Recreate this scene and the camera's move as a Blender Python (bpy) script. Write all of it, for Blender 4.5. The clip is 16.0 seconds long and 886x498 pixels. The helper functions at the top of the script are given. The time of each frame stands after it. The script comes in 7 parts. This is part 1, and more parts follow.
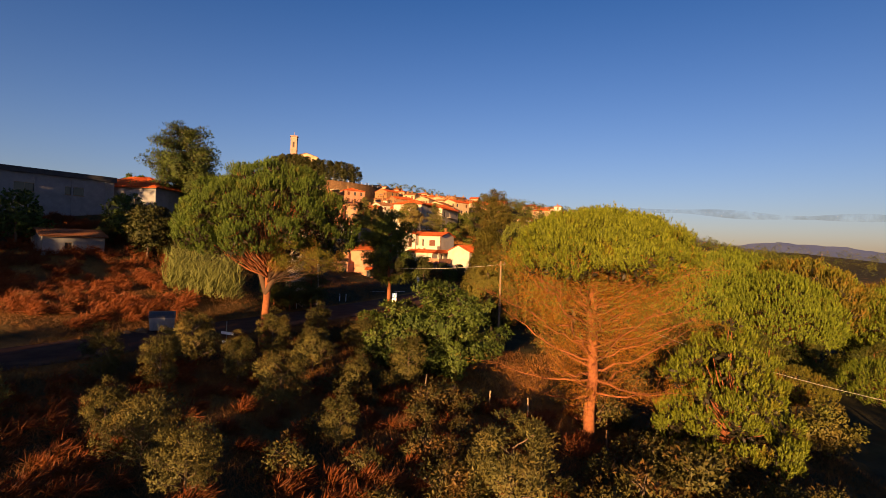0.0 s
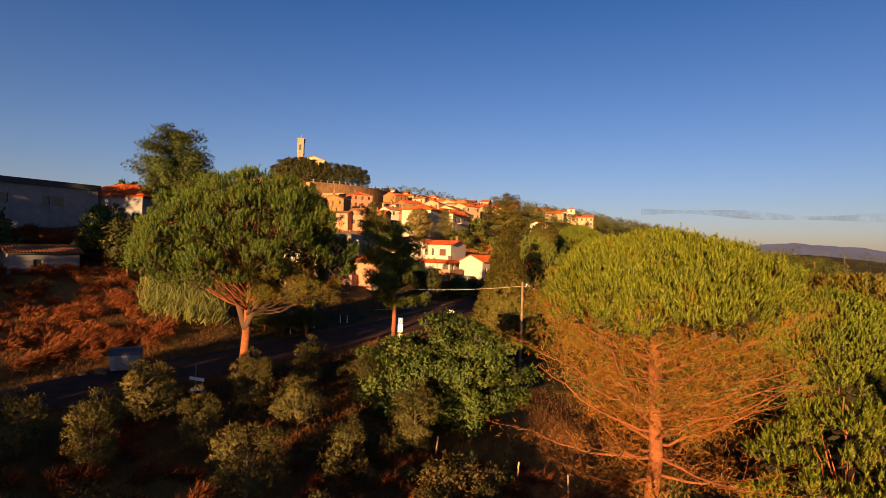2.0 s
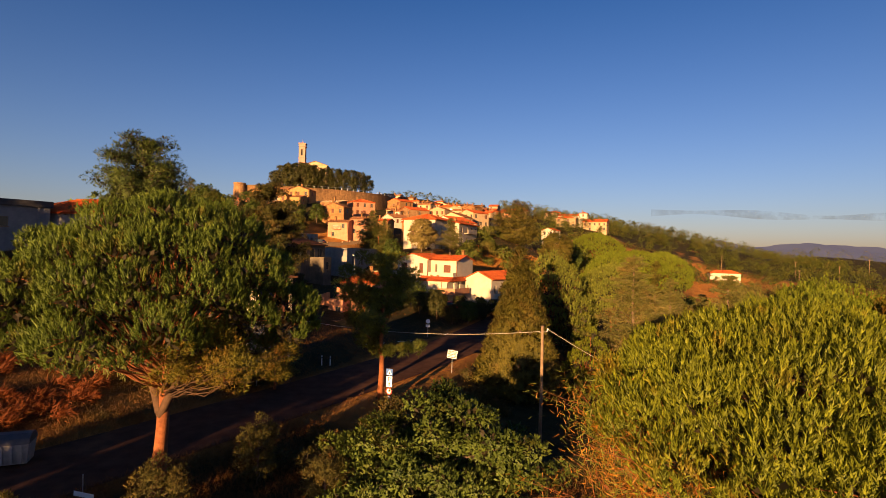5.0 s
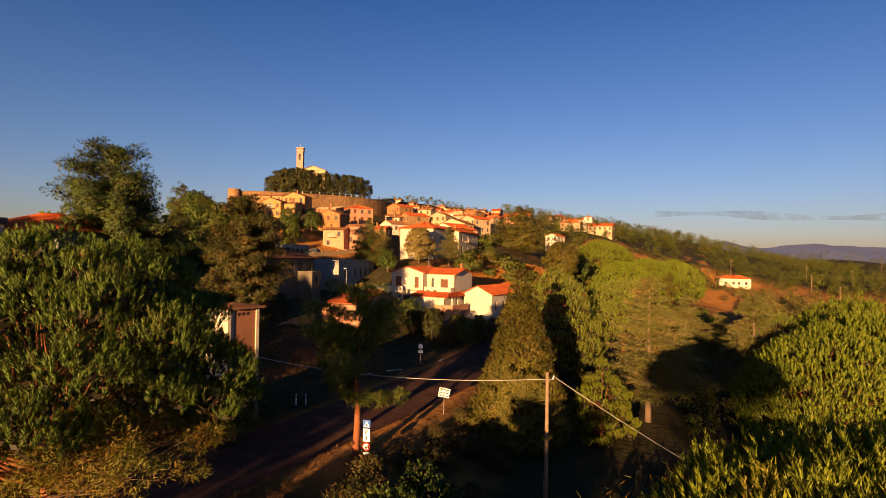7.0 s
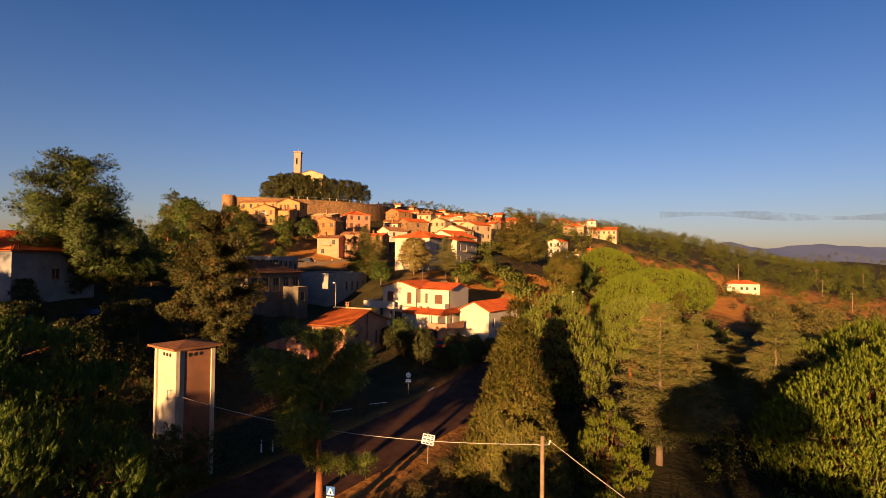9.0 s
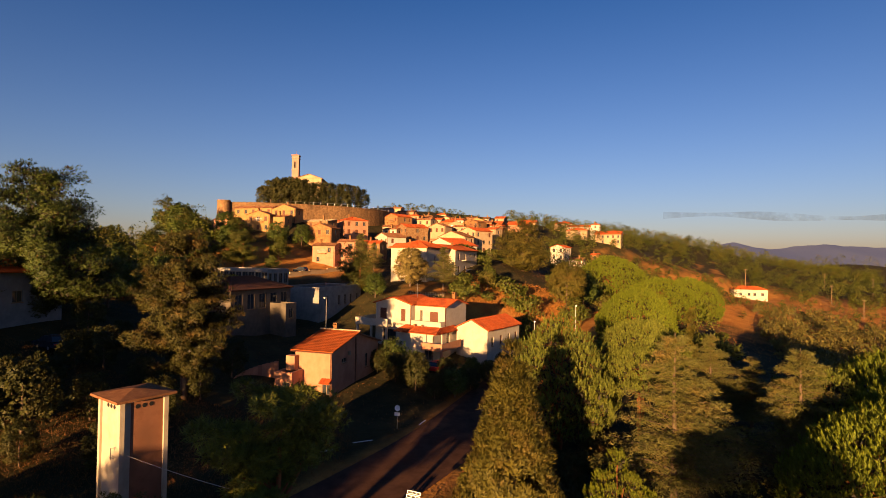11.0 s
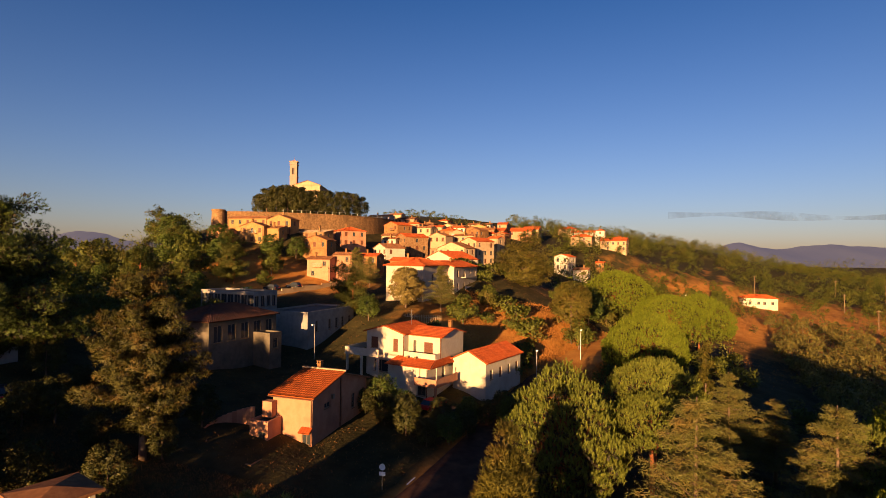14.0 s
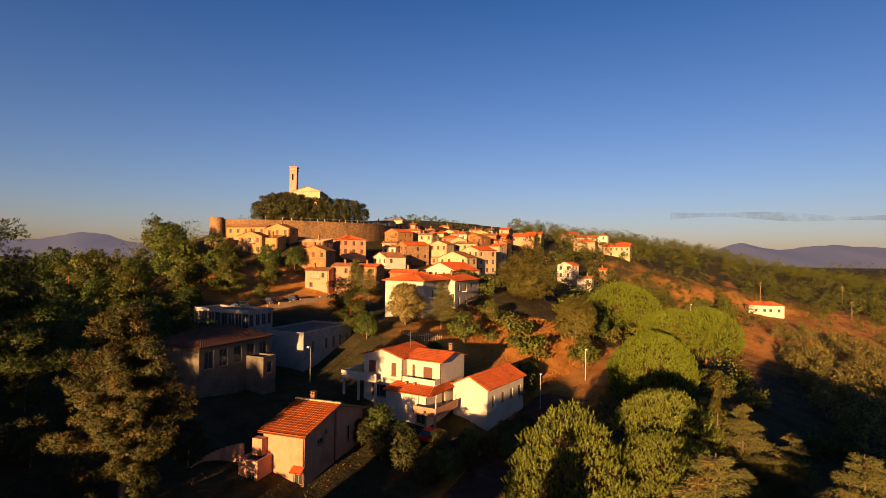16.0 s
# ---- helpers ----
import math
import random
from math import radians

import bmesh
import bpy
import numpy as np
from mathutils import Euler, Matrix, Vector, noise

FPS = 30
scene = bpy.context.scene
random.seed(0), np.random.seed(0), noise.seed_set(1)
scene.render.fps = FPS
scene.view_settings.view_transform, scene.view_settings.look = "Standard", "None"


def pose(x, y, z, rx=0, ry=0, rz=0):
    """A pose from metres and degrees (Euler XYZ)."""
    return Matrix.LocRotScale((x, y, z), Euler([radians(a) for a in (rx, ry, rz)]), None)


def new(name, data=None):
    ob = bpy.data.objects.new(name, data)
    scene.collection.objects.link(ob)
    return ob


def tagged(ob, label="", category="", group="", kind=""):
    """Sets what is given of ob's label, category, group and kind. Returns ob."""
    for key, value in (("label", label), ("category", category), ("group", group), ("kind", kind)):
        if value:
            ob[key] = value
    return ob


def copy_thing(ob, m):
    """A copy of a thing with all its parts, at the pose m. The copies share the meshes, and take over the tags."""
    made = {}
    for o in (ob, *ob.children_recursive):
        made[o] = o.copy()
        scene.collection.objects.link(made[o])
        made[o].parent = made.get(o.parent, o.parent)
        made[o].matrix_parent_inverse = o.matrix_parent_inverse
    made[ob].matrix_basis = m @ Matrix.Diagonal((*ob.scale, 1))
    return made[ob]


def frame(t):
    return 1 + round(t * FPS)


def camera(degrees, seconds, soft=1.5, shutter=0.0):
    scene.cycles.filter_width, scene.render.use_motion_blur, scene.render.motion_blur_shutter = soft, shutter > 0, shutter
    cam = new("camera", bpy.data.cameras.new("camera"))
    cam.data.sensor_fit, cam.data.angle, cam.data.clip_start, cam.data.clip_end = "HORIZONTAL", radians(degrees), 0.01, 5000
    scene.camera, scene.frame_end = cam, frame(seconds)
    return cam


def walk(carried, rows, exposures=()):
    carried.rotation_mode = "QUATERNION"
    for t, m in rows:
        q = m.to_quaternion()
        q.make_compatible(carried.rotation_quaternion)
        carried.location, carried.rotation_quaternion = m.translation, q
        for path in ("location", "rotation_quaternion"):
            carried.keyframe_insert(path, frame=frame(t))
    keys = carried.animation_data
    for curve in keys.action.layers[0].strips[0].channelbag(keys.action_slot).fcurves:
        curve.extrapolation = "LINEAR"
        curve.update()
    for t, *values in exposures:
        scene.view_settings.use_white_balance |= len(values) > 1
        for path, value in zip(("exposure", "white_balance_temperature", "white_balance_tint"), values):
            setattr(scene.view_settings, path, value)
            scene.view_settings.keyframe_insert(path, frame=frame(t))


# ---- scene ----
cam = camera(79.7, 16.0, soft=0.55)
METRES, EYE, TILT, LEAN, TURN = 50.0, 10.0, 0.0, 0.0, 0.0
ROWS = [
    (0.0, 0.0, 0.0, 0.0, -0.01, 0.17, -2.01),
    (0.5, -0.0031, 0.034, 0.0089, 0.27, 0.16, -2.01),
    (1.0, -0.0055, 0.0752, 0.0181, 0.46, 0.22, -1.94),
    (1.5, -0.007, 0.113, 0.0259, 0.7, 0.26, -1.94),
    (2.0, -0.0071, 0.1569, 0.0357, 1.05, 0.29, -1.86),
    (2.5, -0.0069, 0.1941, 0.0436, 1.23, 0.39, -1.84),
    (3.0, -0.0057, 0.235, 0.0536, 1.43, 0.41, -1.72),
    (3.5, -0.0044, 0.2688, 0.0619, 1.56, 0.47, -1.71),
    (4.0, -0.0014, 0.305, 0.0709, 1.72, 0.48, -1.64),
    (6.5, 0.017, 0.4837, 0.1199, 2.32, 0.69, -1.19),
    (7.0, 0.0239, 0.516, 0.1302, 2.42, 0.76, -1.15),
    (7.5, 0.0309, 0.5453, 0.1406, 2.55, 0.81, -1.09),
    (8.0, 0.0383, 0.5752, 0.1521, 2.65, 0.84, -1.01),
    (8.5, 0.0449, 0.6029, 0.1624, 2.73, 0.88, -0.95),
    (9.0, 0.0513, 0.6318, 0.1735, 2.83, 0.91, -0.93),
    (11.5, 0.0727, 0.7543, 0.2324, 3.22, 0.97, -0.91),
    (12.0, 0.0775, 0.7749, 0.2448, 3.3, 0.99, -0.9),
    (12.5, 0.0817, 0.7936, 0.2567, 3.37, 0.98, -0.88),
    (13.0, 0.0845, 0.8129, 0.2708, 3.43, 0.98, -0.84),
    (13.5, 0.0866, 0.8307, 0.284, 3.51, 0.98, -0.82),
    (14.0, 0.0874, 0.8493, 0.2987, 3.57, 0.95, -0.83),
    (14.5, 0.0885, 0.8647, 0.313, 3.61, 0.96, -0.83),
    (15.0, 0.0896, 0.8809, 0.3284, 3.62, 0.95, -0.84),
    (15.5, 0.0898, 0.8945, 0.3428, 3.71, 0.98, -0.82),
    (16.0, 0.089, 0.9078, 0.3589, 3.79, 0.99, -0.79),
]
walk(cam, [(t, pose(0, 0, EYE, TILT, LEAN, TURN) @ pose(METRES * x, METRES * y, METRES * z, 90 + pitch, roll, yaw)) for t, x, y, z, yaw, pitch, roll in ROWS], exposures=[(0, 1.82), (16, 1.82)])

# ---------------- world, sun ----------------
SUN_AZ, SUN_EL = 19.0, 6.0          # light travels this many degrees right of +y, sun height
world = bpy.data.worlds.new("sky")
scene.world = world
world.use_nodes = True
wn = world.node_tree
sky = wn.nodes.new("ShaderNodeTexSky")
sky.sky_type = "NISHITA"
sky.sun_disc = False
sky.sun_elevation = radians(SUN_EL)
sky.sun_rotation = radians(180 + SUN_AZ)
sky.altitude = 300
sky.air_density, sky.dust_density, sky.ozone_density = 1.0, 1.0, 3.0
tint = wn.nodes.new("ShaderNodeMix")
tint.data_type, tint.blend_type = "RGBA", "MULTIPLY"
tint.inputs[0].default_value = 1.0
way = wn.nodes.new("ShaderNodeTexCoord")
axes = wn.nodes.new("ShaderNodeSeparateXYZ")
rise = wn.nodes.new("ShaderNodeMapRange")
rise.inputs["From Min"].default_value, rise.inputs["From Max"].default_value = -0.02, 0.45
haze = wn.nodes.new("ShaderNodeMix")       # warm haze low down, clear blue aloft
haze.data_type = "RGBA"
haze.inputs[6].default_value, haze.inputs[7].default_value = (1.29, 0.915, 1.04, 1), (0.36, 0.52, 0.80, 1)
wn.links.new(way.outputs["Generated"], axes.inputs[0])
wn.links.new(axes.outputs["Z"], rise.inputs["Value"])
wn.links.new(rise.outputs["Result"], haze.inputs[0])
wn.links.new(haze.outputs[2], tint.inputs[7])
wn.links.new(sky.outputs["Color"], tint.inputs[6])
wn.links.new(tint.outputs[2], wn.nodes["Background"].inputs["Color"])
wn.nodes["Background"].inputs["Strength"].default_value = 0.052
sun_data = bpy.data.lights.new("sun", "SUN")
sun_data.energy, sun_data.angle, sun_data.color = 5.0, radians(0.6), (1.0, 0.56, 0.23)
sun = new("sun", sun_data)
_d = Vector((math.sin(radians(SUN_AZ)) * math.cos(radians(SUN_EL)), math.cos(radians(SUN_AZ)) * math.cos(radians(SUN_EL)), -math.sin(radians(SUN_EL))))
sun.matrix_world = Matrix.Translation((0, -60, 60)) @ _d.to_track_quat("-Z", "Y").to_matrix().to_4x4()

rng = np.random.default_rng(7)


# ---------------- materials ----------------
def mix_node(nt, a, b, fac, mode="MIX"):
    n = nt.nodes.new("ShaderNodeMix")
    n.data_type, n.blend_type = "RGBA", mode
    for sock, val in ((n.inputs[6], a), (n.inputs[7], b), (n.inputs[0], fac)):
        if isinstance(val, bpy.types.NodeSocket):
            nt.links.new(val, sock)
        elif isinstance(val, (tuple, list)):
            sock.default_value = (*val[:3], 1)
        else:
            sock.default_value = val
    return n.outputs[2]


def noise_node(nt, scale, detail=4.0, space="Object", rough=0.6):
    n = nt.nodes.new("ShaderNodeTexNoise")
    n.inputs["Scale"].default_value, n.inputs["Detail"].default_value, n.inputs["Roughness"].default_value = scale, detail, rough
    if space == "World":
        g = nt.nodes.new("ShaderNodeNewGeometry")
        nt.links.new(g.outputs["Position"], n.inputs["Vector"])
    else:
        c = nt.nodes.new("ShaderNodeTexCoord")
        nt.links.new(c.outputs["Object"], n.inputs["Vector"])
    return n.outputs["Fac"]


def ramp(nt, fac, lo, hi):
    n = nt.nodes.new("ShaderNodeMapRange")
    n.inputs["From Min"].default_value, n.inputs["From Max"].default_value = lo, hi
    nt.links.new(fac, n.inputs["Value"])
    return n.outputs["Result"]


def start_mat(name, rough, metal=0.0, spec=0.3):
    m = bpy.data.materials.new(name)
    m.use_nodes = True
    nt = m.node_tree
    b = nt.nodes["Principled BSDF"]
    b.inputs["Roughness"].default_value, b.inputs["Metallic"].default_value = rough, metal
    b.inputs["Specular IOR Level"].default_value = spec if rough < 0.92 else 0.08
    return m, nt, b


def surface(name, c1, c2, rough=0.85, scale=3.0, stain=None, bump=0.3, bump_scale=25.0, metal=0.0, vary=0.0, space="Object", stain_scale=0.5):
    """Two-scale mottled surface with fine relief; vary shifts the tone from object to object."""
    m, nt, b = start_mat(name, rough, metal)
    col = mix_node(nt, c1, c2, ramp(nt, noise_node(nt, scale, 5, space), 0.35, 0.65))
    if stain:
        col = mix_node(nt, col, stain, ramp(nt, noise_node(nt, stain_scale, 6, space), 0.5, 0.75))
    if vary:
        info = nt.nodes.new("ShaderNodeObjectInfo")
        hsv = nt.nodes.new("ShaderNodeHueSaturation")
        nt.links.new(col, hsv.inputs["Color"])
        mr = nt.nodes.new("ShaderNodeMapRange")
        mr.inputs["To Min"].default_value, mr.inputs["To Max"].default_value = 1 - vary, 1 + vary
        nt.links.new(info.outputs["Random"], mr.inputs["Value"])
        nt.links.new(mr.outputs["Result"], hsv.inputs["Value"])
        col = hsv.outputs["Color"]
    nt.links.new(col, b.inputs["Base Color"])
    if bump:
        bp = nt.nodes.new("ShaderNodeBump")
        bp.inputs["Strength"].default_value, bp.inputs["Distance"].default_value = bump, 0.03
        nt.links.new(noise_node(nt, bump_scale, 4, space), bp.inputs["Height"])
        nt.links.new(bp.outputs["Normal"], b.inputs["Normal"])
    return m


def foliage(name, c1, c2, c3=None, glow=0.22, scale=0.6, spots=0.25):
    """Leaves: tone by leaf and by patch, some light let through."""
    m, nt, b = start_mat(name, 0.6, 0, 0.25)
    g = nt.nodes.new("ShaderNodeNewGeometry")
    tone = nt.nodes.new("ShaderNodeAttribute")
    tone.attribute_name = "tone"
    blend = nt.nodes.new("ShaderNodeMath")
    blend.operation, blend.use_clamp = "MULTIPLY_ADD", True
    blend.inputs[1].default_value = 0.35
    nt.links.new(g.outputs["Random Per Island"], blend.inputs[0])
    nt.links.new(tone.outputs["Fac"], blend.inputs[2])
    col = mix_node(nt, c1, c2, blend.outputs[0])
    if c3:
        col = mix_node(nt, col, c3, ramp(nt, noise_node(nt, scale, 3, "World"), 0.62 - spots, 0.85 - spots))
    nt.links.new(col, b.inputs["Base Color"])
    t = nt.nodes.new("ShaderNodeBsdfTranslucent")
    nt.links.new(col, t.inputs["Color"])
    s = nt.nodes.new("ShaderNodeMixShader")
    s.inputs[0].default_value = glow
    nt.links.new(b.outputs[0], s.inputs[1])
    nt.links.new(t.outputs[0], s.inputs[2])
    nt.links.new(s.outputs[0], nt.nodes["Material Output"].inputs["Surface"])
    return m


M_PINE = foliage("pine_needles", (0.026, 0.042, 0.004), (0.185, 0.208, 0.010), (0.185, 0.105, 0.010), spots=0.05)
M_PINE_DARK = foliage("dark_pine_needles", (0.041, 0.056, 0.009), (0.095, 0.099, 0.015), (0.122, 0.086, 0.013), spots=0.10)
M_PINE_DOME = foliage("umbrella_pine_needles", (0.034, 0.060, 0.004), (0.185, 0.220, 0.013), (0.150, 0.115, 0.012), spots=0.02)
M_PINE_LIME = foliage("grey_lime_needles", (0.036, 0.054, 0.008), (0.200, 0.220, 0.028), (0.170, 0.130, 0.018), spots=0.04)
M_PINE_TALL = foliage("deep_green_needles", (0.012, 0.026, 0.006), (0.070, 0.095, 0.012), (0.08, 0.07, 0.010), spots=0.06, glow=0.12)
M_PINE_BROWN = foliage("brownish_needles", (0.016, 0.020, 0.005), (0.075, 0.070, 0.011), (0.110, 0.062, 0.012), spots=0.12, glow=0.10)
M_CYPRESS = foliage("cypress_leaves", (0.040, 0.043, 0.008), (0.160, 0.135, 0.019), (0.135, 0.085, 0.020), spots=0.10)
M_CEDAR = foliage("cedar_needles", (0.075, 0.080, 0.018), (0.215, 0.182, 0.042), (0.180, 0.122, 0.033), spots=0.12)
M_OLIVE = foliage("olive_leaves", (0.036, 0.038, 0.010), (0.150, 0.128, 0.030), (0.165, 0.110, 0.024), spots=0.10)
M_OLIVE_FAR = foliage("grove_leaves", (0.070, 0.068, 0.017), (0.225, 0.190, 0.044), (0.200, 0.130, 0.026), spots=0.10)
M_PINE_OLIVE = foliage("olive_brown_needles", (0.040, 0.044, 0.005), (0.180, 0.160, 0.013), (0.210, 0.105, 0.012), spots=0.14)
M_LEAF = foliage("broad_leaves", (0.018, 0.036, 0.006), (0.095, 0.130, 0.018), (0.105, 0.095, 0.016), spots=0.06)
M_SCRUB = foliage("scrub_leaves", (0.030, 0.034, 0.008), (0.110, 0.092, 0.020), (0.150, 0.070, 0.018), spots=0.14)
M_WOODS = foliage("far_woods", (0.024, 0.038, 0.006), (0.125, 0.138, 0.018), (0.150, 0.100, 0.022), scale=0.12, spots=0.10)
M_OAK = foliage("holm_oak_leaves", (0.018, 0.024, 0.006), (0.070, 0.070, 0.014), (0.073, 0.059, 0.017), spots=0.1)
M_GRASS = foliage("dry_grass", (0.130, 0.056, 0.013), (0.215, 0.105, 0.025), (0.060, 0.050, 0.011), scale=0.25, spots=0.10)
M_FERN = foliage("dry_bracken", (0.130, 0.032, 0.006), (0.250, 0.078, 0.014), (0.060, 0.038, 0.010), scale=0.3, spots=0.06)
M_REED = foliage("reed_leaves", (0.105, 0.120, 0.028), (0.190, 0.185, 0.050))
M_DRYING = foliage("drying_needles", (0.150, 0.060, 0.006), (0.340, 0.142, 0.012), (0.18, 0.110, 0.010), spots=0.08)
# Near-black leaves for the crown cores, standing in for inner shade.
M_INNER = foliage("shade_core_leaves", (0.016, 0.013, 0.006), (0.034, 0.024, 0.010), glow=0.05)
M_BARK = surface("pine_bark", (0.155, 0.048, 0.016), (0.235, 0.082, 0.030), 0.9, 6, (0.070, 0.026, 0.012), 0.9, 18)
# Bark darkened for limbs and twigs that sit in the crown's shade.
M_BARK_SHADE = surface("shaded_bark", (0.050, 0.028, 0.016), (0.085, 0.046, 0.026), 0.9, 6, (0.030, 0.018, 0.012), 0.8, 18)
M_BARK_DARK = surface("grey_bark", (0.092, 0.059, 0.040), (0.145, 0.099, 0.066), 0.9, 6, (0.053, 0.033, 0.023), 0.8, 18)
M_WHITE = surface("white_plaster", (0.395, 0.345, 0.270), (0.450, 0.398, 0.318), 0.9, 2, (0.320, 0.272, 0.205), 0.15, 30)
# Villa plaster: cream darkened in colour for walls standing in shade.
M_SHADECREAM = surface("shaded_cream_plaster", (0.088, 0.072, 0.052), (0.118, 0.098, 0.072), 0.9, 1.5, (0.060, 0.050, 0.038), 0.2, 25)
M_CREAM = surface("cream_plaster", (0.32, 0.228, 0.132), (0.385, 0.280, 0.170), 0.95, 0.8, (0.22, 0.15, 0.09), 0.3, 12, vary=0.16, stain_scale=0.35)
M_YELLOW = surface("yellow_plaster", (0.270, 0.155, 0.058), (0.330, 0.200, 0.080), 0.95, 0.8, (0.18, 0.10, 0.045), 0.3, 12, vary=0.12, stain_scale=0.35)
M_PINK = surface("pink_plaster", (0.34, 0.165, 0.095), (0.40, 0.205, 0.125), 0.95, 0.9, (0.25, 0.125, 0.08), 0.25, 14, vary=0.14, stain_scale=0.35)
M_PALEPINK = surface("pale_pink_plaster", (0.31, 0.180, 0.140), (0.37, 0.225, 0.175), 0.95, 0.9, (0.24, 0.14, 0.11), 0.25, 14, stain_scale=0.35)
M_ORANGE = surface("ochre_plaster", (0.175, 0.085, 0.034), (0.275, 0.145, 0.060), 0.95, 0.7, (0.12, 0.065, 0.034), 0.5, 10, vary=0.2, stain_scale=0.3)
M_STONE = surface("old_stone", (0.135, 0.075, 0.036), (0.245, 0.145, 0.070), 0.95, 1.4, (0.09, 0.056, 0.032), 1.0, 4, vary=0.16, stain_scale=0.25)
M_GREY = surface("grey_concrete_panel", (0.165, 0.17, 0.178), (0.21, 0.21, 0.212), 0.85, 1.2, (0.125, 0.13, 0.135), 0.15, 20)
M_TERRA = surface("terracotta_tile", (0.33, 0.062, 0.016), (0.42, 0.100, 0.028), 0.95, 2.5, (0.22, 0.052, 0.020), 0.4, 14, vary=0.12)
M_OLDTILE = surface("weathered_tile", (0.185, 0.078, 0.036), (0.255, 0.118, 0.055), 0.95, 2.5, (0.12, 0.062, 0.036), 0.5, 14, vary=0.22)
M_BROWNWALL = surface("brown_plaster", (0.20, 0.085, 0.045), (0.26, 0.115, 0.062), 0.9, 2, (0.15, 0.07, 0.04), 0.2, 25)
M_PALEWALL = surface("pale_warm_plaster", (0.39, 0.330, 0.245), (0.45, 0.385, 0.295), 0.9, 1.5, (0.30, 0.245, 0.18), 0.2, 25)
# White plaster of annex and veranda, their shade put into the grey.
M_SHADEWHITE = surface("shaded_white_plaster", (0.20, 0.186, 0.168), (0.25, 0.234, 0.208), 0.9, 1.5, (0.15, 0.138, 0.122), 0.2, 25)
M_RUSTTILE = surface("rust_brown_tile", (0.26, 0.056, 0.013), (0.34, 0.088, 0.022), 0.95, 2.5, (0.16, 0.042, 0.014), 0.5, 14)
M_BROWNTILE = surface("dark_brown_tile", (0.085, 0.035, 0.018), (0.13, 0.055, 0.028), 0.9, 2.5, (0.06, 0.03, 0.02), 0.5, 14)
M_DARKROOF = surface("dark_roof_edge", (0.033, 0.033, 0.036), (0.053, 0.053, 0.056), 0.7, 2, None, 0.2, 10)
M_FLATROOF = surface("bitumen_roof", (0.072, 0.060, 0.054), (0.102, 0.084, 0.072), 0.9, 1, (0.132, 0.096, 0.072), 0.2, 12)
M_SHUTTER = surface("brown_shutter", (0.080, 0.028, 0.014), (0.120, 0.044, 0.022), 0.6, 4, None, 0.3, 30)
M_FRAME = surface("window_frame_paint", (0.17, 0.125, 0.085), (0.23, 0.175, 0.12), 0.6, 6, None, 0.1, 30)
M_WOOD = surface("weathered_pole_wood", (0.165, 0.110, 0.065), (0.225, 0.155, 0.095), 0.85, 5, (0.11, 0.075, 0.045), 0.5, 20)
M_METAL = surface("galvanised_steel", (0.231, 0.231, 0.238), (0.297, 0.297, 0.304), 0.45, 4, None, 0.1, 30, metal=0.7)
M_SIGN = surface("white_sign_face", (0.74, 0.74, 0.74), (0.80, 0.80, 0.80), 0.4, 6, None, 0.0)
M_BLACK = surface("black_paint", (0.013, 0.013, 0.013), (0.020, 0.020, 0.020), 0.5, 6, None, 0.0)
M_BLUE = surface("blue_sign_face", (0.02, 0.09, 0.34), (0.025, 0.11, 0.40), 0.4, 6, None, 0.0)
M_RED = surface("red_paint", (0.50, 0.02, 0.015), (0.58, 0.03, 0.02), 0.35, 6, None, 0.0)
M_BIN = surface("grey_bin_metal", (0.264, 0.264, 0.271), (0.330, 0.330, 0.330), 0.5, 3, (0.185, 0.178, 0.172), 0.2, 12, metal=0.3)
M_BINLID = surface("dark_bin_lid", (0.046, 0.050, 0.059), (0.066, 0.069, 0.079), 0.5, 3, None, 0.1, 12)
M_TYRE = surface("tyre_rubber", (0.013, 0.013, 0.013), (0.020, 0.020, 0.020), 0.9, 6, None, 0.2, 30)
M_CARDARK = surface("dark_car_paint", (0.020, 0.023, 0.030), (0.026, 0.030, 0.036), 0.25, 2, None, 0.0)
M_CARWHITE = surface("pale_car_paint", (0.409, 0.409, 0.416), (0.449, 0.449, 0.449), 0.25, 2, None, 0.0)
M_CABLE = surface("pale_cable", (0.363, 0.330, 0.290), (0.409, 0.376, 0.330), 0.5, 8, None, 0.0)
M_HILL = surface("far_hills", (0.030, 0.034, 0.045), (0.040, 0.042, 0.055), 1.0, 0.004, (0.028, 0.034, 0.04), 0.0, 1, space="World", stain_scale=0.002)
_h = M_HILL.node_tree.nodes["Principled BSDF"]          # faint blue glow stands in for the haze of distance
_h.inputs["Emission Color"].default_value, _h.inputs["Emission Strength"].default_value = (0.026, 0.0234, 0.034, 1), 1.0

M_GLASS, _nt, _b = start_mat("window_glass", 0.08, 0, 0.5)
_b.inputs["Base Color"].default_value = (0.03, 0.035, 0.04, 1)
M_CLOUD, _nt, _b = start_mat("thin_cloud", 1.0, 0, 0.0)
_b.inputs["Base Color"].default_value = (0.035, 0.055, 0.105, 1)
_a = ramp(_nt, noise_node(_nt, 0.006, 5, "World"), 0.32, 1.0)
_nt.links.new(_a, _b.inputs["Alpha"])


